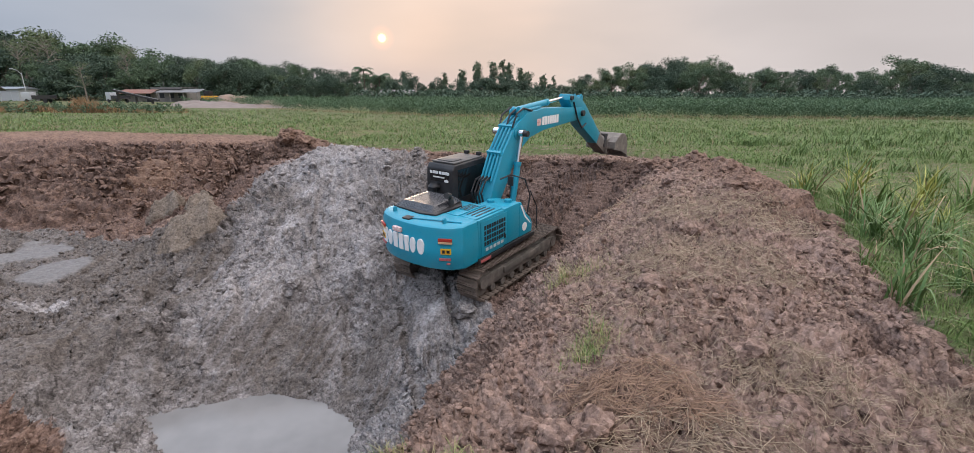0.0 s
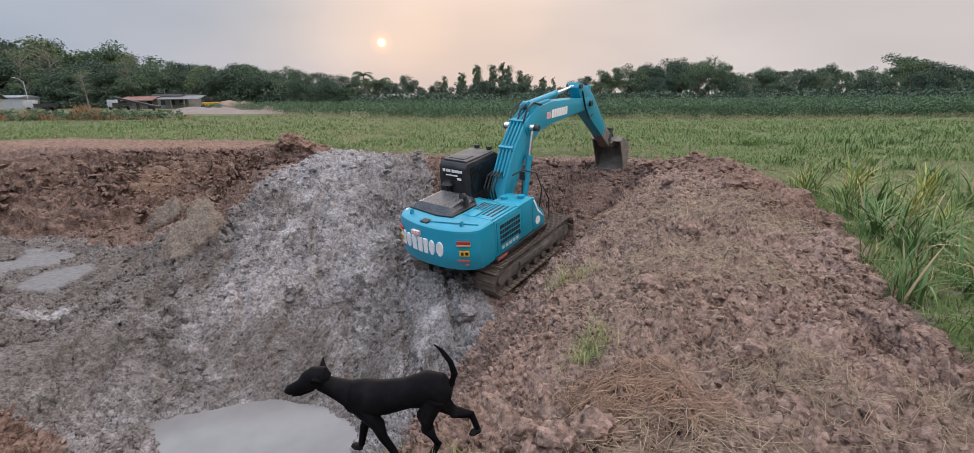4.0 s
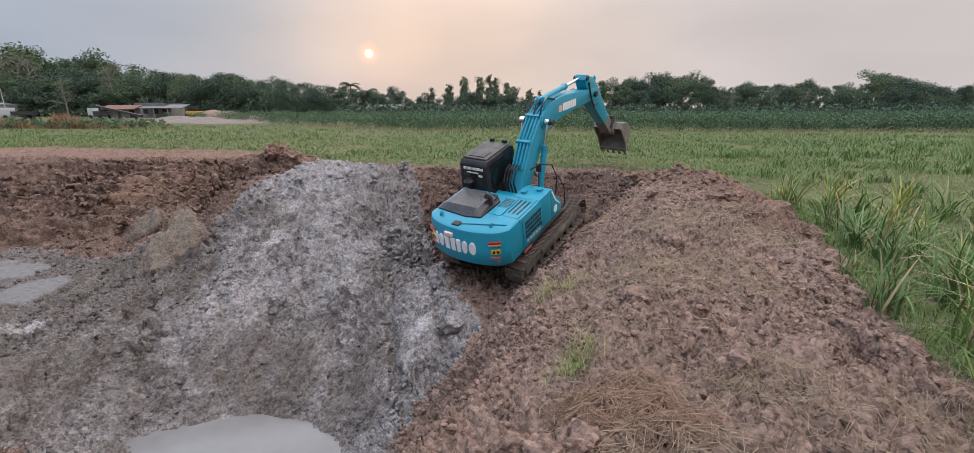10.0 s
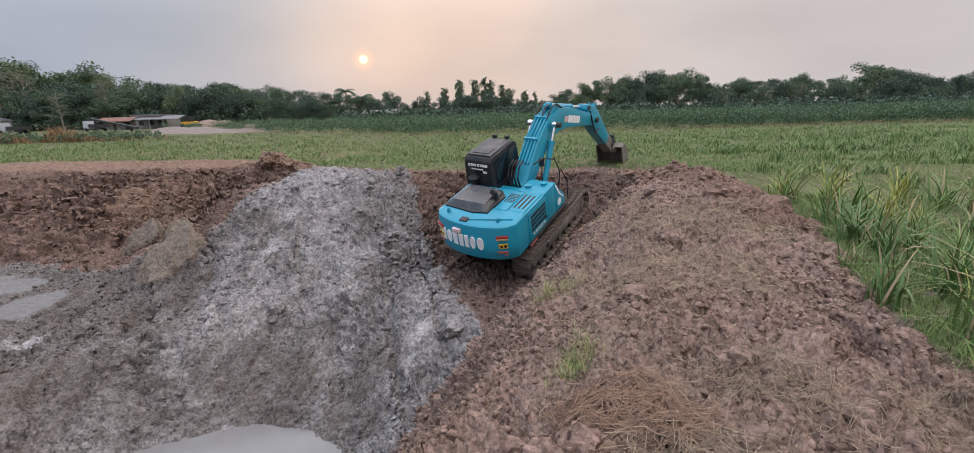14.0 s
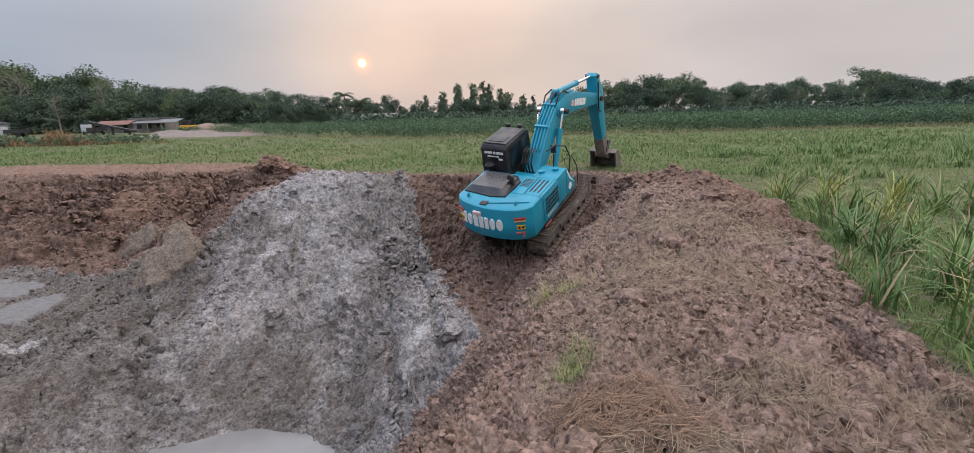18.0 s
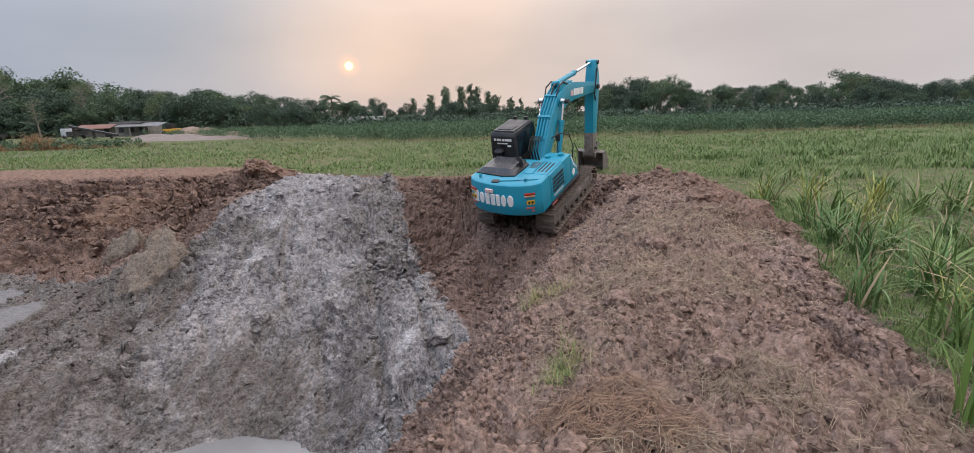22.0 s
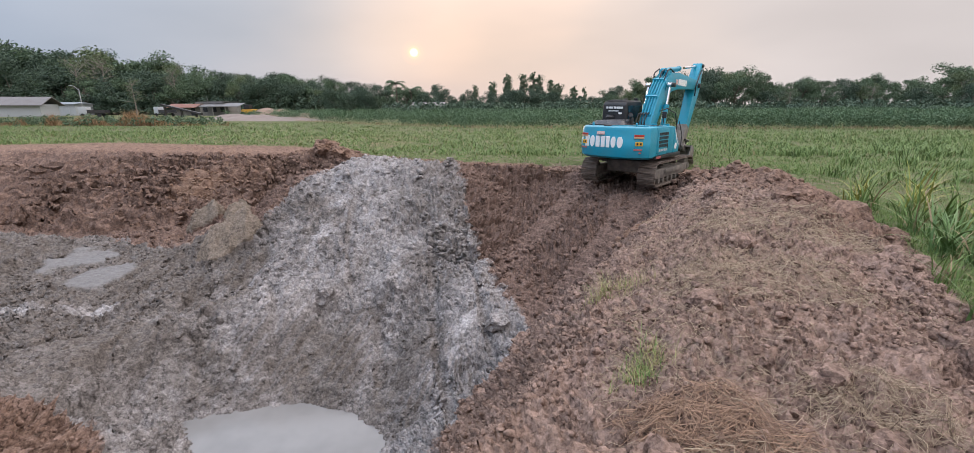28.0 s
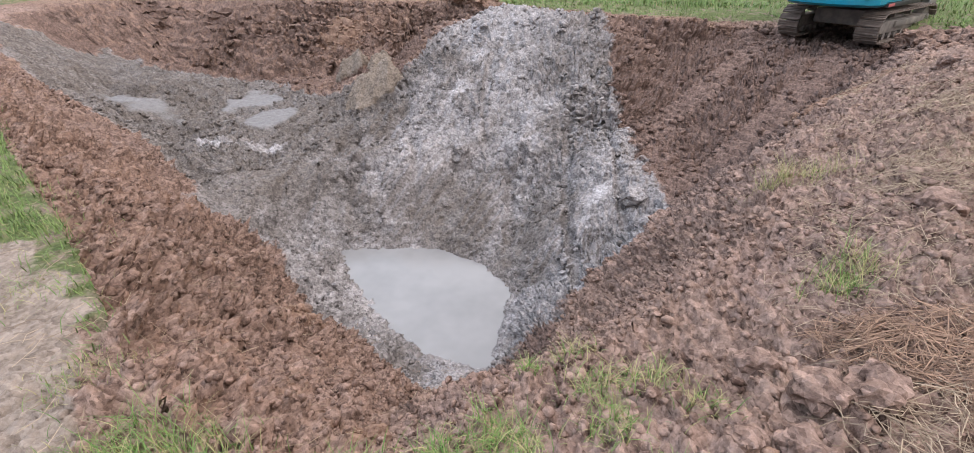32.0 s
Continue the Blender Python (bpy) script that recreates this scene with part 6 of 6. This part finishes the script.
def lump_object(name, pts, sizes, masks, label, rs):
    """Loose lumps that take the soil that they lie on."""
    shapes = [lump_shape(rs) for _ in range(12)]
    V, F, k, A = [], [], 0, {m: [] for m in masks}
    which = rs.randint(0, 12, len(pts))
    for s in range(12):
        sel = np.where(which == s)[0]
        if not len(sel):
            continue
        vs, fs = shapes[s]
        a = rs.uniform(0, 6.28, len(sel))
        ca, sa = np.cos(a), np.sin(a)
        R = np.zeros((len(sel), 3, 3))
        R[:, 0, 0], R[:, 0, 1], R[:, 1, 0], R[:, 1, 1], R[:, 2, 2] = ca, -sa, sa, ca, 1
        st = rs.uniform(0.65, 1.35, (len(sel), 1, 3)) * sizes[sel][:, None, None]
        v = np.einsum("nij,mj->nmi", R, vs * 1.0) * st + pts[sel][:, None, :]
        V.append(v.reshape(-1, 3))
        F.append((fs[None] + (np.arange(len(sel)) * len(vs))[:, None, None] + k).reshape(-1, 3))
        for m in masks:
            A[m].append(np.repeat(masks[m][sel], len(vs)))
        k += len(sel) * len(vs)
    me = raw_mesh(name, np.concatenate(V), np.concatenate(F), SOIL)
    for m in masks:
        me.attributes.new(m, "FLOAT", "POINT").data.foreach_set("value", np.concatenate(A[m]).astype(np.float32))
    return tagged(new(name, me), label, "soil", kind="stuff")


def scatter_clods():
    rs = np.random.RandomState(3)
    def batch(n, x0, x1, y0, y1, lo, hi, power=2.2):
        x, y = rs.uniform(x0, x1, n), rs.uniform(y0, y1, n)
        return x, y, lo + (hi - lo) * rs.rand(n) ** power

    sets = [batch(11000, -3.5, 5.0, 1.2, 6.0, 0.008, 0.045, 3.2), batch(13000, -8, 7.5, 4.0, 14.0, 0.014, 0.075, 3.0), batch(19000, -20, 8.0, 8, 23.5, 0.025, 0.12, 3.0), batch(2200, -9, -2, 1.4, 8, 0.012, 0.06), batch(4200, -3, 7, 11, 20.5, 0.03, 0.17, 2.4), batch(2600, -19, -1, 16.5, 24, 0.04, 0.20, 3.2), batch(1500, -9, -2, 1.6, 8, 0.02, 0.11, 2.4)]
    x, y, s = (np.concatenate(k) for k in zip(*sets))
    z, m = land(x, y)
    bald = (m["clay"] > 0.5) & (along(x, y, POND + POND[:1])[0] < 3.2) & (rs.rand(len(x)) < 0.75)
    ok = (m["sod"] < 0.25) & (m["wet"] < 0.3) & (m["pale"] < 0.8) & (m["block"] < 0.3) & ~bald & (z > WATER_Z + 0.1) & (rs.rand(len(x)) < 0.2 + 1.3 * np.clip(fbm(x * 0.5, y * 0.5, 2, 2) + 0.5, 0, 1) ** 2)
    x, y, s, z = x[ok], y[ok], s[ok], z[ok]
    m = {k: v[ok] for k, v in m.items()}
    pts = np.stack([x, y, z + s * 0.05], 1)
    for sel, words in ((m["clay"] > 0.5, "loose lumps of pale grey clay"), (m["clay"] <= 0.5, "loose crumbling clods of brown earth")):
        lump_object("loose_clods", pts[sel], s[sel], {k: v[sel] for k, v in m.items()}, words, rs)


def boulder(x, y, r, seed, flat=0.7):
    """One larger clod with a broken surface."""
    rs = np.random.RandomState(seed)
    bm = bmesh.new()
    bmesh.ops.create_icosphere(bm, subdivisions=3 if r < 0.4 else 4, radius=1.0)
    o = rs.uniform(0, 50, 3)
    for v in bm.verts:
        p = Vector(v.co) * 1.3 + Vector(o)
        d = noise.noise(p) * 0.45 + noise.noise(p * 2.6) * 0.26 + noise.noise(p * 6) * 0.15
        v.co *= 1 + d
        v.co.z *= flat
        v.co *= r
    me = mesh_of("clod", bm, SOIL)
    for k, v in land(np.array([x]), np.array([y]))[1].items():
        me.attributes.new(k, "FLOAT", "POINT").data.foreach_set("value", np.full(len(me.vertices), v[0], np.float32))
    ob = tagged(new("clod", me), "large broken clod of earth lying on the spoil", "clod", "large clods on the spoil heap")
    ob.location = (x, y, height(x, y) + r * flat * 0.15)
    ob.rotation_euler[2] = rs.uniform(0, 6.28)


def straw(name, cx, cy, rx, ry, n, lift, rs, material, label, length=(0.12, 0.45), thick=0.004, kind="stuff"):
    """A tangle of dry stalks lying over the ground."""
    a = rs.uniform(0, 6.28, n)
    r = np.sqrt(rs.rand(n))
    x, y = cx + rx * r * np.cos(a), cy + ry * r * np.sin(a)
    return stalks(name, x, y, lift * (1 - 0.8 * r), rs, material, label, length, thick, kind)


def stalks(name, x, y, lift, rs, material, label, length, thick, kind="stuff"):
    n = len(x)
    L = rs.uniform(length[0], length[1], n)
    h = rs.uniform(0, 6.28, n)
    d = np.stack([np.cos(h), np.sin(h)], 1)
    V = []
    bow = rs.normal(0, 0.26, n) * L
    rise = rs.uniform(-0.05, 0.22, n) * L
    z0 = land(x, y)[0]
    rows = []
    for u in (-0.5, 0.0, 0.5):
        px, py = x + d[:, 0] * L * u - d[:, 1] * bow * (1 - 4 * u * u), y + d[:, 1] * L * u + d[:, 0] * bow * (1 - 4 * u * u)
        zz = np.maximum(land(px, py)[0], z0 - 0.06) + 0.012 + lift * rs.uniform(0.2, 1.0, n) + rise * (u + 0.5)
        rows.append(np.stack([px, py, zz], 1))
    w = np.stack([-d[:, 1], d[:, 0], np.zeros(n)], 1) * thick
    up = np.array([0, 0, thick * 1.6])
    for c in rows:
        V += [c - w, c + w, c + up]
    v = np.stack(V, 1).reshape(-1, 3)
    i = np.arange(n)[:, None] * 9
    f = np.concatenate([i + np.array(q) + 3 * k for k in (0, 1) for q in ([0, 3, 5, 2], [2, 5, 4, 1])], 0)
    return tagged(new(name, raw_mesh(name, v, f, material)), label, "straw", kind=kind)


REDSTRAW = varied("reddish_straw", (0.075, 0.042, 0.030), (0.42, 0.275, 0.190), 0.75)
OLDSTRAW = varied("weathered_straw", (0.085, 0.055, 0.038), (0.46, 0.36, 0.255), 0.75)


def heap_straw():
    rs = np.random.RandomState(41)
    for dx, dy, rx, ry, n in ((0, 0, 0.34, 0.26, 330), (0.26, -0.12, 0.30, 0.22, 260), (-0.24, 0.10, 0.22, 0.20, 160), (0.1, 0.26, 0.42, 0.16, 170)):
        straw("straw_pile", 0.98 + dx, 2.72 + dy, rx, ry, n, 0.06, rs, REDSTRAW, "tangled pile of reddish dry straw", (0.06, 0.30), 0.0021)
    straw("straw_pile", 1.15, 2.15, 0.7, 0.35, 320, 0.06, rs, OLDSTRAW, "loose pile of pale dry stalks", (0.08, 0.40), 0.0020)
    straw("straw_pile", 2.15, 2.95, 0.45, 0.40, 600, 0.08, rs, OLDSTRAW, "tangled patch of yellowish dry grass", (0.05, 0.22), 0.0014)
    straw("straw_pile", 3.5, 2.8, 0.6, 0.5, 600, 0.08, rs, OLDSTRAW, "tangled patch of yellowish dry grass", (0.05, 0.24), 0.0015)
    straw("straw_pile", 2.6, 5.4, 1.1, 0.9, 1500, 0.05, rs, OLDSTRAW, "thin mat of dry straw on the heap", (0.06, 0.28), 0.0019)
    straw("straw_pile", 4.2, 8.0, 1.4, 1.2, 1500, 0.05, rs, OLDSTRAW, "thin mat of dry straw on the heap", (0.08, 0.34), 0.0028)
    # thin straw everywhere on the heap
    n = 24000
    y = 1.4 + 13 * rs.rand(n) ** 1.7
    x = rs.uniform(-1.2, 8, n)
    _, m = land(x, y)
    ok = (m["sod"] < 0.4) & (m["clay"] < 0.2) & (m["dark"] < 0.4) & (m["red"] < 0.3) & (vnoise(x * 0.8, y * 0.8, 4) > rs.uniform(-0.25, 0.35, n)) & (x > 0.2 + 0.3 * y - 0.8)
    x, y = x[ok], y[ok]
    for lo, hi, th in ((0, 4.0, 0.0019), (4.0, 8.0, 0.0025), (8.0, 20, 0.004)):
        k = (y >= lo) & (y < hi)
        stalks("scattered_straw", x[k], y[k], 0.015, rs, OLDSTRAW, "scattered dry straw over brown earth", (0.03, 0.20), th * 0.85)
    n = 500
    x, y = rs.uniform(-7, -1.6, n), rs.uniform(0.8, 6, n)
    stalks("scattered_straw", x, y, 0.01, rs, OLDSTRAW, "scattered dry stalks on the reddish slope", (0.06, 0.3), 0.002)
    n = 350
    x, y = rs.uniform(-16, 6, n), rs.uniform(19.5, 23.5, n)
    stalks("scattered_straw", x, y, 0.02, rs, OLDSTRAW, "dry stalks along the far bank", (0.15, 0.4), 0.0035)


TUFT_GREEN = varied("tuft_blades", (0.062, 0.135, 0.028), (0.195, 0.285, 0.080), 0.5)
TUFT_DRY = varied("tuft_dry_blades", (0.20, 0.18, 0.075), (0.42, 0.38, 0.19), 0.6)


def tuft(x, y, n, h, spread, seed, dry=0.3, width=0.005):
    rs = np.random.RandomState(seed)
    z = height(x, y)
    bx, by = rs.normal(0, spread, n), rs.normal(0, spread, n)
    bz = land(bx + x, by + y)[0] - z
    v, f = blade_arrays(bx, by, rs.uniform(0.35, 1.0, n) * h, width, rs, 0.9, bz, 4)
    me = raw_mesh("grass_tuft", v, f, TUFT_GREEN, True)
    me.materials.append(TUFT_DRY)
    me.polygons.foreach_set("material_index", np.tile(np.arange(n) < n * dry, 4).astype(np.int32))
    g = tagged(new("grass_tuft", me), "tuft of fresh green grass with dry blades" if dry < 0.5 else "tuft of mostly dry grass", "grass tuft", "grass tufts on the bank", "stuff")
    g.location = (x, y, z)


def tufts():
    for k, (x, y, n, h, sp, dry) in enumerate(((-2.75, 1.22, 560, 0.27, 0.15, 0.25), (-2.4, 1.28, 420, 0.23, 0.15, 0.3), (-1.55, 1.5, 260, 0.18, 0.10, 0.3), (-0.15, 1.75, 160, 0.15, 0.07, 0.4), (-1.22, 1.72, 260, 0.18, 0.07, 0.25), (-1.0, 1.95, 320, 0.20, 0.09, 0.3), (-0.95, 2.48, 90, 0.15, 0.04, 0.2), (-0.8, 1.8, 160, 0.16, 0.07, 0.4),
                                               (-0.72, 2.75, 130, 0.18, 0.07, 0.6), (-0.51, 2.38, 240, 0.18, 0.09, 0.45), (-0.26, 2.5, 180, 0.16, 0.09, 0.6), (-0.42, 2.05, 200, 0.16, 0.07, 0.35), (0.9, 3.65, 200, 0.30, 0.10, 0.55), (0.78, 3.4, 150, 0.22, 0.08, 0.4),
                                               (-0.02, 2.25, 120, 0.13, 0.06, 0.5), (-4.8, 2.0, 260, 0.14, 0.22, 0.5), (-3.55, 1.55, 260, 0.14, 0.16, 0.55), (-7.2, 3.3, 220, 0.16, 0.3, 0.5), (1.05, 6.25, 220, 0.42, 0.14, 0.8), (1.45, 6.5, 160, 0.35, 0.14, 0.85), (-5.9, 2.7, 240, 0.14, 0.25, 0.6), (-3.0, 0.9, 260, 0.15, 0.14, 0.5))):
        tuft(x, y, n, h, sp, 300 + k, dry)


def big_cane():
    """The broad green stalk close by the path's right."""
    rs = np.random.RandomState(8)
    x, y = 3.66, 2.86
    z = height(x, y)
    p = tagged(new("cane_plant"), "broad-leaved fresh green cane plant in straw", "plant")
    p.location = (x, y, z)
    for i in range(7):
        n = 1
        lean = rs.uniform(0.05, 0.35) if i else 0.05
        v, f = blade_arrays(rs.normal(0, 0.035, n), rs.normal(0, 0.035, n), np.array([rs.uniform(0.45, 0.95) if i else 1.0]), 0.075 if i < 2 else 0.045, rs, lean, np.zeros(n), 8)
        part("leaf", raw_mesh("leaf", v, f, TUFT_GREEN, True), None, p)


scatter_clods()
for k_, (x_, y_, r_) in enumerate(((0.42, 2.30, 0.115), (0.63, 2.36, 0.12), (0.78, 2.48, 0.07), (0.10, 1.98, 0.075), (0.32, 2.02, 0.10), (0.24, 2.60, 0.10), (0.02, 2.80, 0.07), (1.9, 2.55, 0.12), (2.0, 3.2, 0.14), (4.3, 4.2, 0.22), (4.9, 5.6, 0.24), (5.6, 7.0, 0.30), (6.3, 8.6, 0.35), (6.9, 10.4, 0.34),
                                   (1.7, 4.6, 0.16), (2.9, 6.6, 0.2), (5.2, 9.6, 0.35), (6.2, 12.2, 0.35), (7.2, 14.8, 0.38), (5.9, 16.8, 0.32), (4.6, 11.6, 0.28), (2.2, 19.9, 0.55), (1.4, 20.2, 0.4), (-9.9, 23.3, 0.55), (-9.0, 22.9, 0.4), (-2.1, 2.35, 0.10), (-2.35, 2.3, 0.07))):
    boulder(x_, y_, r_, 500 + k_)
for k_, (x_, y_, r_) in enumerate(((-0.2, 9.6, 0.3), (0.05, 9.2, 0.25), (-0.6, 10.4, 0.28), (-16.9, 15.4, 0.22), (-5.5, 12.2, 0.2), (-7.3, 12.0, 0.22))):
    boulder(x_, y_, r_, 700 + k_)
heap_straw()
tufts()
big_cane()

# ---- what moves ----
# seconds, place, nose up, lean, heading
DRIVE = [(0, -0.27, 12.68, -2.38, 3.5, 1.8, -36), (1.8, -0.27, 12.68, -2.38, 3.5, 1.8, -36), (3, -0.05, 12.9, -2.30, 6.0, 2.5, -36), (4.5, 0.25, 13.25, -2.19, 9.5, 3, -36), (6, 0.57, 13.58, -2.07, 12.5, 3.5, -36), (7.5, 0.93, 14.06, -1.92, 16, 4, -35.6),
         (9, 1.24, 14.45, -1.79, 18, 4.5, -35.5), (10.5, 1.26, 14.36, -1.80, 17.4, 4.2, -35.7), (13, 1.27, 14.33, -1.81, 17.6, 4.4, -35.8), (14, 1.52, 14.78, -1.64, 18.6, 4.6, -35.8), (14.5, 1.64, 15.0, -1.56, 19, 4.7, -35.8),
         (16.5, 1.93, 15.5, -1.37, 20, 4.8, -35.7), (18, 2.13, 15.89, -1.22, 20.4, 4.8, -35.5), (20, 2.55, 16.45, -1.04, 18.5, 3.8, -35.3), (22, 2.89, 16.92, -0.89, 16.6, 2.8, -35), (24, 3.40, 17.9, -0.66, 16.4, 2.5, -35),
         (25, 3.62, 18.05, -0.60, 12, 2.2, -35.2), (26.5, 4.02, 18.3, -0.55, 1.0, 1.7, -35.5), (27, 4.17, 18.4, -0.54, -0.5, 1.5, -35.6), (28, 4.5, 19.0, -0.52, -0.4, 0.5, -35.8), (28.5, 4.72, 19.25, -0.51, -0.4, 0.4, -35.8), (29, 4.88, 19.48, -0.50, -0.4, 0.3, -35.8), (30, 5.2, 19.95, -0.45, -0.2, 0.3, -35.8), (32, 5.2, 19.95, -0.45, -0.2, 0.3, -35.8)]
# seconds, boom, stick and bucket in degrees over the machine's own level
ARM = [(0, 21.3, -34, -17), (0.5, 17.8, -31, -19), (1, 15.8, -28, -22), (2, 17.8, -28, -36), (3, 20, -36, -58), (4.5, 18, -43, -75), (6, 15.8, -45.8, -80), (7.5, 15.2, -57, -82), (9, 14.2, -68.9, -84), (9.5, 14, -67, -80), (10, 14.2, -47, -56), (10.5, 5.6, -39.5, -58),
       (11, 0.5, -41, -80), (11.5, -1, -41.5, -80), (13, -1.1, -41.9, -82), (14, 0.5, -46, -84), (14.5, 1.5, -50, -84), (16.5, 3.6, -68, -86), (18, 4.9, -75.8, -88), (20, 9, -90, -92), (22, 11.5, -99.5, -96), (24, 9.5, -102, -100),
       (25, 11, -112, -108), (26.5, 16, -125, -118), (27, 17.4, -126.5, -120), (28, 20.5, -114, -125), (29, 21.5, -113, -125), (32, 21.5, -113, -125)]


# seconds, place, heading, head turned, neck raised, head raised, tail
DOG = [(0, -1.05, 1.05, -18, 0, 50, 5, 0), (0.3, -0.88, 1.55, -20, 5, 45, 0, 10), (0.5, -0.76, 1.80, -18, -5, 40, 0, 15), (0.7, -0.64, 2.00, -22, 4, 36, 5, -12), (1.0, -0.50, 2.32, -24, 18, 26, 2, -14), (1.2, -0.44, 2.50, -18, 15, 8, -15, 12), (1.5, -0.43, 2.78, -2, 20, -30, -55, -22), (2.0, -0.29, 2.90, 2, 40, -28, -45, 8),
       (2.2, -0.26, 2.90, 4, 20, 40, -10, 10), (2.5, -0.26, 2.88, 8, 5, 62, 5, 16), (3.0, -0.24, 2.87, 4, 0, 66, 8, -2), (3.3, -0.25, 2.86, 14, 30, 45, 5, -4), (3.5, -0.27, 2.84, 26, 45, 30, -2, -2), (4.0, -0.50, 2.70, 85, 10, 30, 0, -10), (4.6, -0.85, 2.45, 135, 0, 30, 0, 10), (5.2, -1.04, 1.98, 165, 0, 30, 0, 25), (5.5, -1.10, 1.70, 166, 0, 30, 0, 35), (5.8, -1.2, 1.3, 166, 0, 30, 0, 10),
       (8, -2.1, -1.6, 165, 0, 30, 0, 0), (9, -2.4, -2.8, 165, 0, 35, 5, 0), (32, -2.4, -2.8, 165, 0, 35, 5, 0)]


def turn_x(deg):
    return Euler((radians(deg), 0, 0)).to_matrix().to_4x4()


def machine_pose(x, y, z, up, lean, head):
    return Matrix.Translation((x, y, z)) @ Euler((0, 0, radians(head))).to_matrix().to_4x4() @ turn_x(up) @ Euler((0, radians(lean), 0)).to_matrix().to_4x4()


def ram_rows(foot, eye):
    """Rows for a ram's barrel at foot and rod at eye, both pointing along their line."""
    barrel, rod = [], []
    for (t, a), (_, b) in zip(foot, eye):
        d = b - a
        m = turn_x(math.degrees(math.atan2(d.z, d.y)))
        barrel.append((t, Matrix.Translation((0, a.y, a.z)) @ m))
        rod.append((t, Matrix.Translation((0, b.y, b.z)) @ m))
    return barrel, rod


def motions():
    walk(ex, [(t, machine_pose(*row)) for t, *row in DRIVE])
    # how far the tracks have run at each row, and in steps short enough for the turns at their ends
    run, steps = 0.0, [(0.0, 0.0)]
    for (t0, *p), (t1, *q) in zip(DRIVE, DRIVE[1:]):
        a = radians(p[5])
        d = math.hypot(q[1] - p[1], q[2] - p[2], q[0] - p[0]) * (1 if (q[1] - p[1]) * math.cos(a) - (q[0] - p[0]) * math.sin(a) >= 0 else -1)
        n = max(math.ceil(abs(d) / 0.22), 1)
        steps += [(t0 + (t1 - t0) * (j + 1) / n, run + d * (j + 1) / n) for j in range(n)]
        run += d
    loop = 2 * (2 * TR_H + math.pi * TR_R)
    for x, shoes in ((-1.10, SHOES_L), (1.10, SHOES_R)):
        for k, shoe in enumerate(shoes):
            rows = []
            for t, d in steps:
                y, z, a = track_point(k / SHOES + d / loop)
                rows.append((t, Matrix.Translation((x, y + TR_Y, z)) @ Euler((a, 0, 0)).to_matrix().to_4x4()))
            walk(shoe, rows)
    booms, sticks, buckets = [], [], []
    for t, b, s, k in ARM:
        mb = Matrix.Translation(FOOT) @ turn_x(b)
        ms = Matrix.Translation(mb @ Vector((0, BOOM_LEN, 0))) @ turn_x(s)
        mk = Matrix.Translation(ms @ Vector((0, STICK_LEN, 0))) @ turn_x(k)
        booms.append((t, mb)), sticks.append((t, ms)), buckets.append((t, mk))
    walk(BOOM, booms), walk(STICK, sticks), walk(BUCKET, buckets)
    b, r = ram_rows([(t, Vector((0, 0.90, 1.30))) for t, _ in booms], [(t, m @ Vector((0, 1.8, 1.32))) for t, m in booms])
    for side in ("left", "right"):
        walk(RAMS[side][0], b), walk(RAMS[side][1], r)
    b, r = ram_rows([(t, m @ Vector((0, 2.3, 1.74))) for t, m in booms], [(t, m @ Vector((0, -0.98, 0.02))) for t, m in sticks])
    walk(RAMS["stick"][0], b), walk(RAMS["stick"][1], r)

    place = lambda o, m: Matrix.Translation(o) @ m
    z = lambda a: Euler((0, 0, radians(a))).to_matrix().to_4x4()
    def stand(x, y, h):
        c, q = math.cos(radians(h)), -math.sin(radians(h))
        back, front = height(x - q * 0.27, y - c * 0.27), height(x + q * 0.22, y + c * 0.22)
        tip = max(min(math.degrees(math.atan2(front - back, 0.49)), 10), -10)
        return Matrix.Translation((x, y, max(back + 0.27 * math.sin(radians(tip)), (back + front) / 2) - 0.005)) @ z(h) @ turn_x(tip)

    walk(dog, [(t, stand(x, y, h)) for t, x, y, h, *_ in DOG])
    at = DOG_NECK.location.copy()
    necks = [(t, place(at, z(turn * 0.5) @ turn_x(raised))) for t, _, _, _, turn, raised, _, _ in DOG]
    walk(DOG_NECK, necks)
    walk(DOG_HEAD, [(t, place(m @ Vector((0, 0.29 * DOG_SIZE, 0.02 * DOG_SIZE)), z(turn) @ turn_x(up))) for (t, m), (_, _, _, _, turn, _, up, _) in zip(necks, DOG)])
    end = DOG_TAIL.location.copy()
    walk(DOG_TAIL, [(t, place(end, Euler((0, radians(wag), 0)).to_matrix().to_4x4())) for t, _, _, _, _, _, _, wag in DOG])
    for k, leg in enumerate(DOG_LEGS):
        rows, far, hip = [], 0.0, leg.location.copy()
        for (t, x, y, *_), (t1, x1, y1, *_) in zip(DOG, DOG[1:] + DOG[-1:]):
            n = max(int((t1 - t) / 0.1), 1) if math.hypot(x1 - x, y1 - y) > 0.15 else 1
            for j in range(n):
                u = j / n
                d = far + math.hypot(x1 - x, y1 - y) * u
                swing = 22 * math.sin(d * 2 * math.pi / 0.75 + math.pi * (k in (0, 3))) if math.hypot(x1 - x, y1 - y) > 0.15 else (-3, 4, 3, -4)[k]
                rows.append((t + (t1 - t) * u, place(hip, turn_x(swing))))
            far += math.hypot(x1 - x, y1 - y)
        walk(leg, rows)


motions()
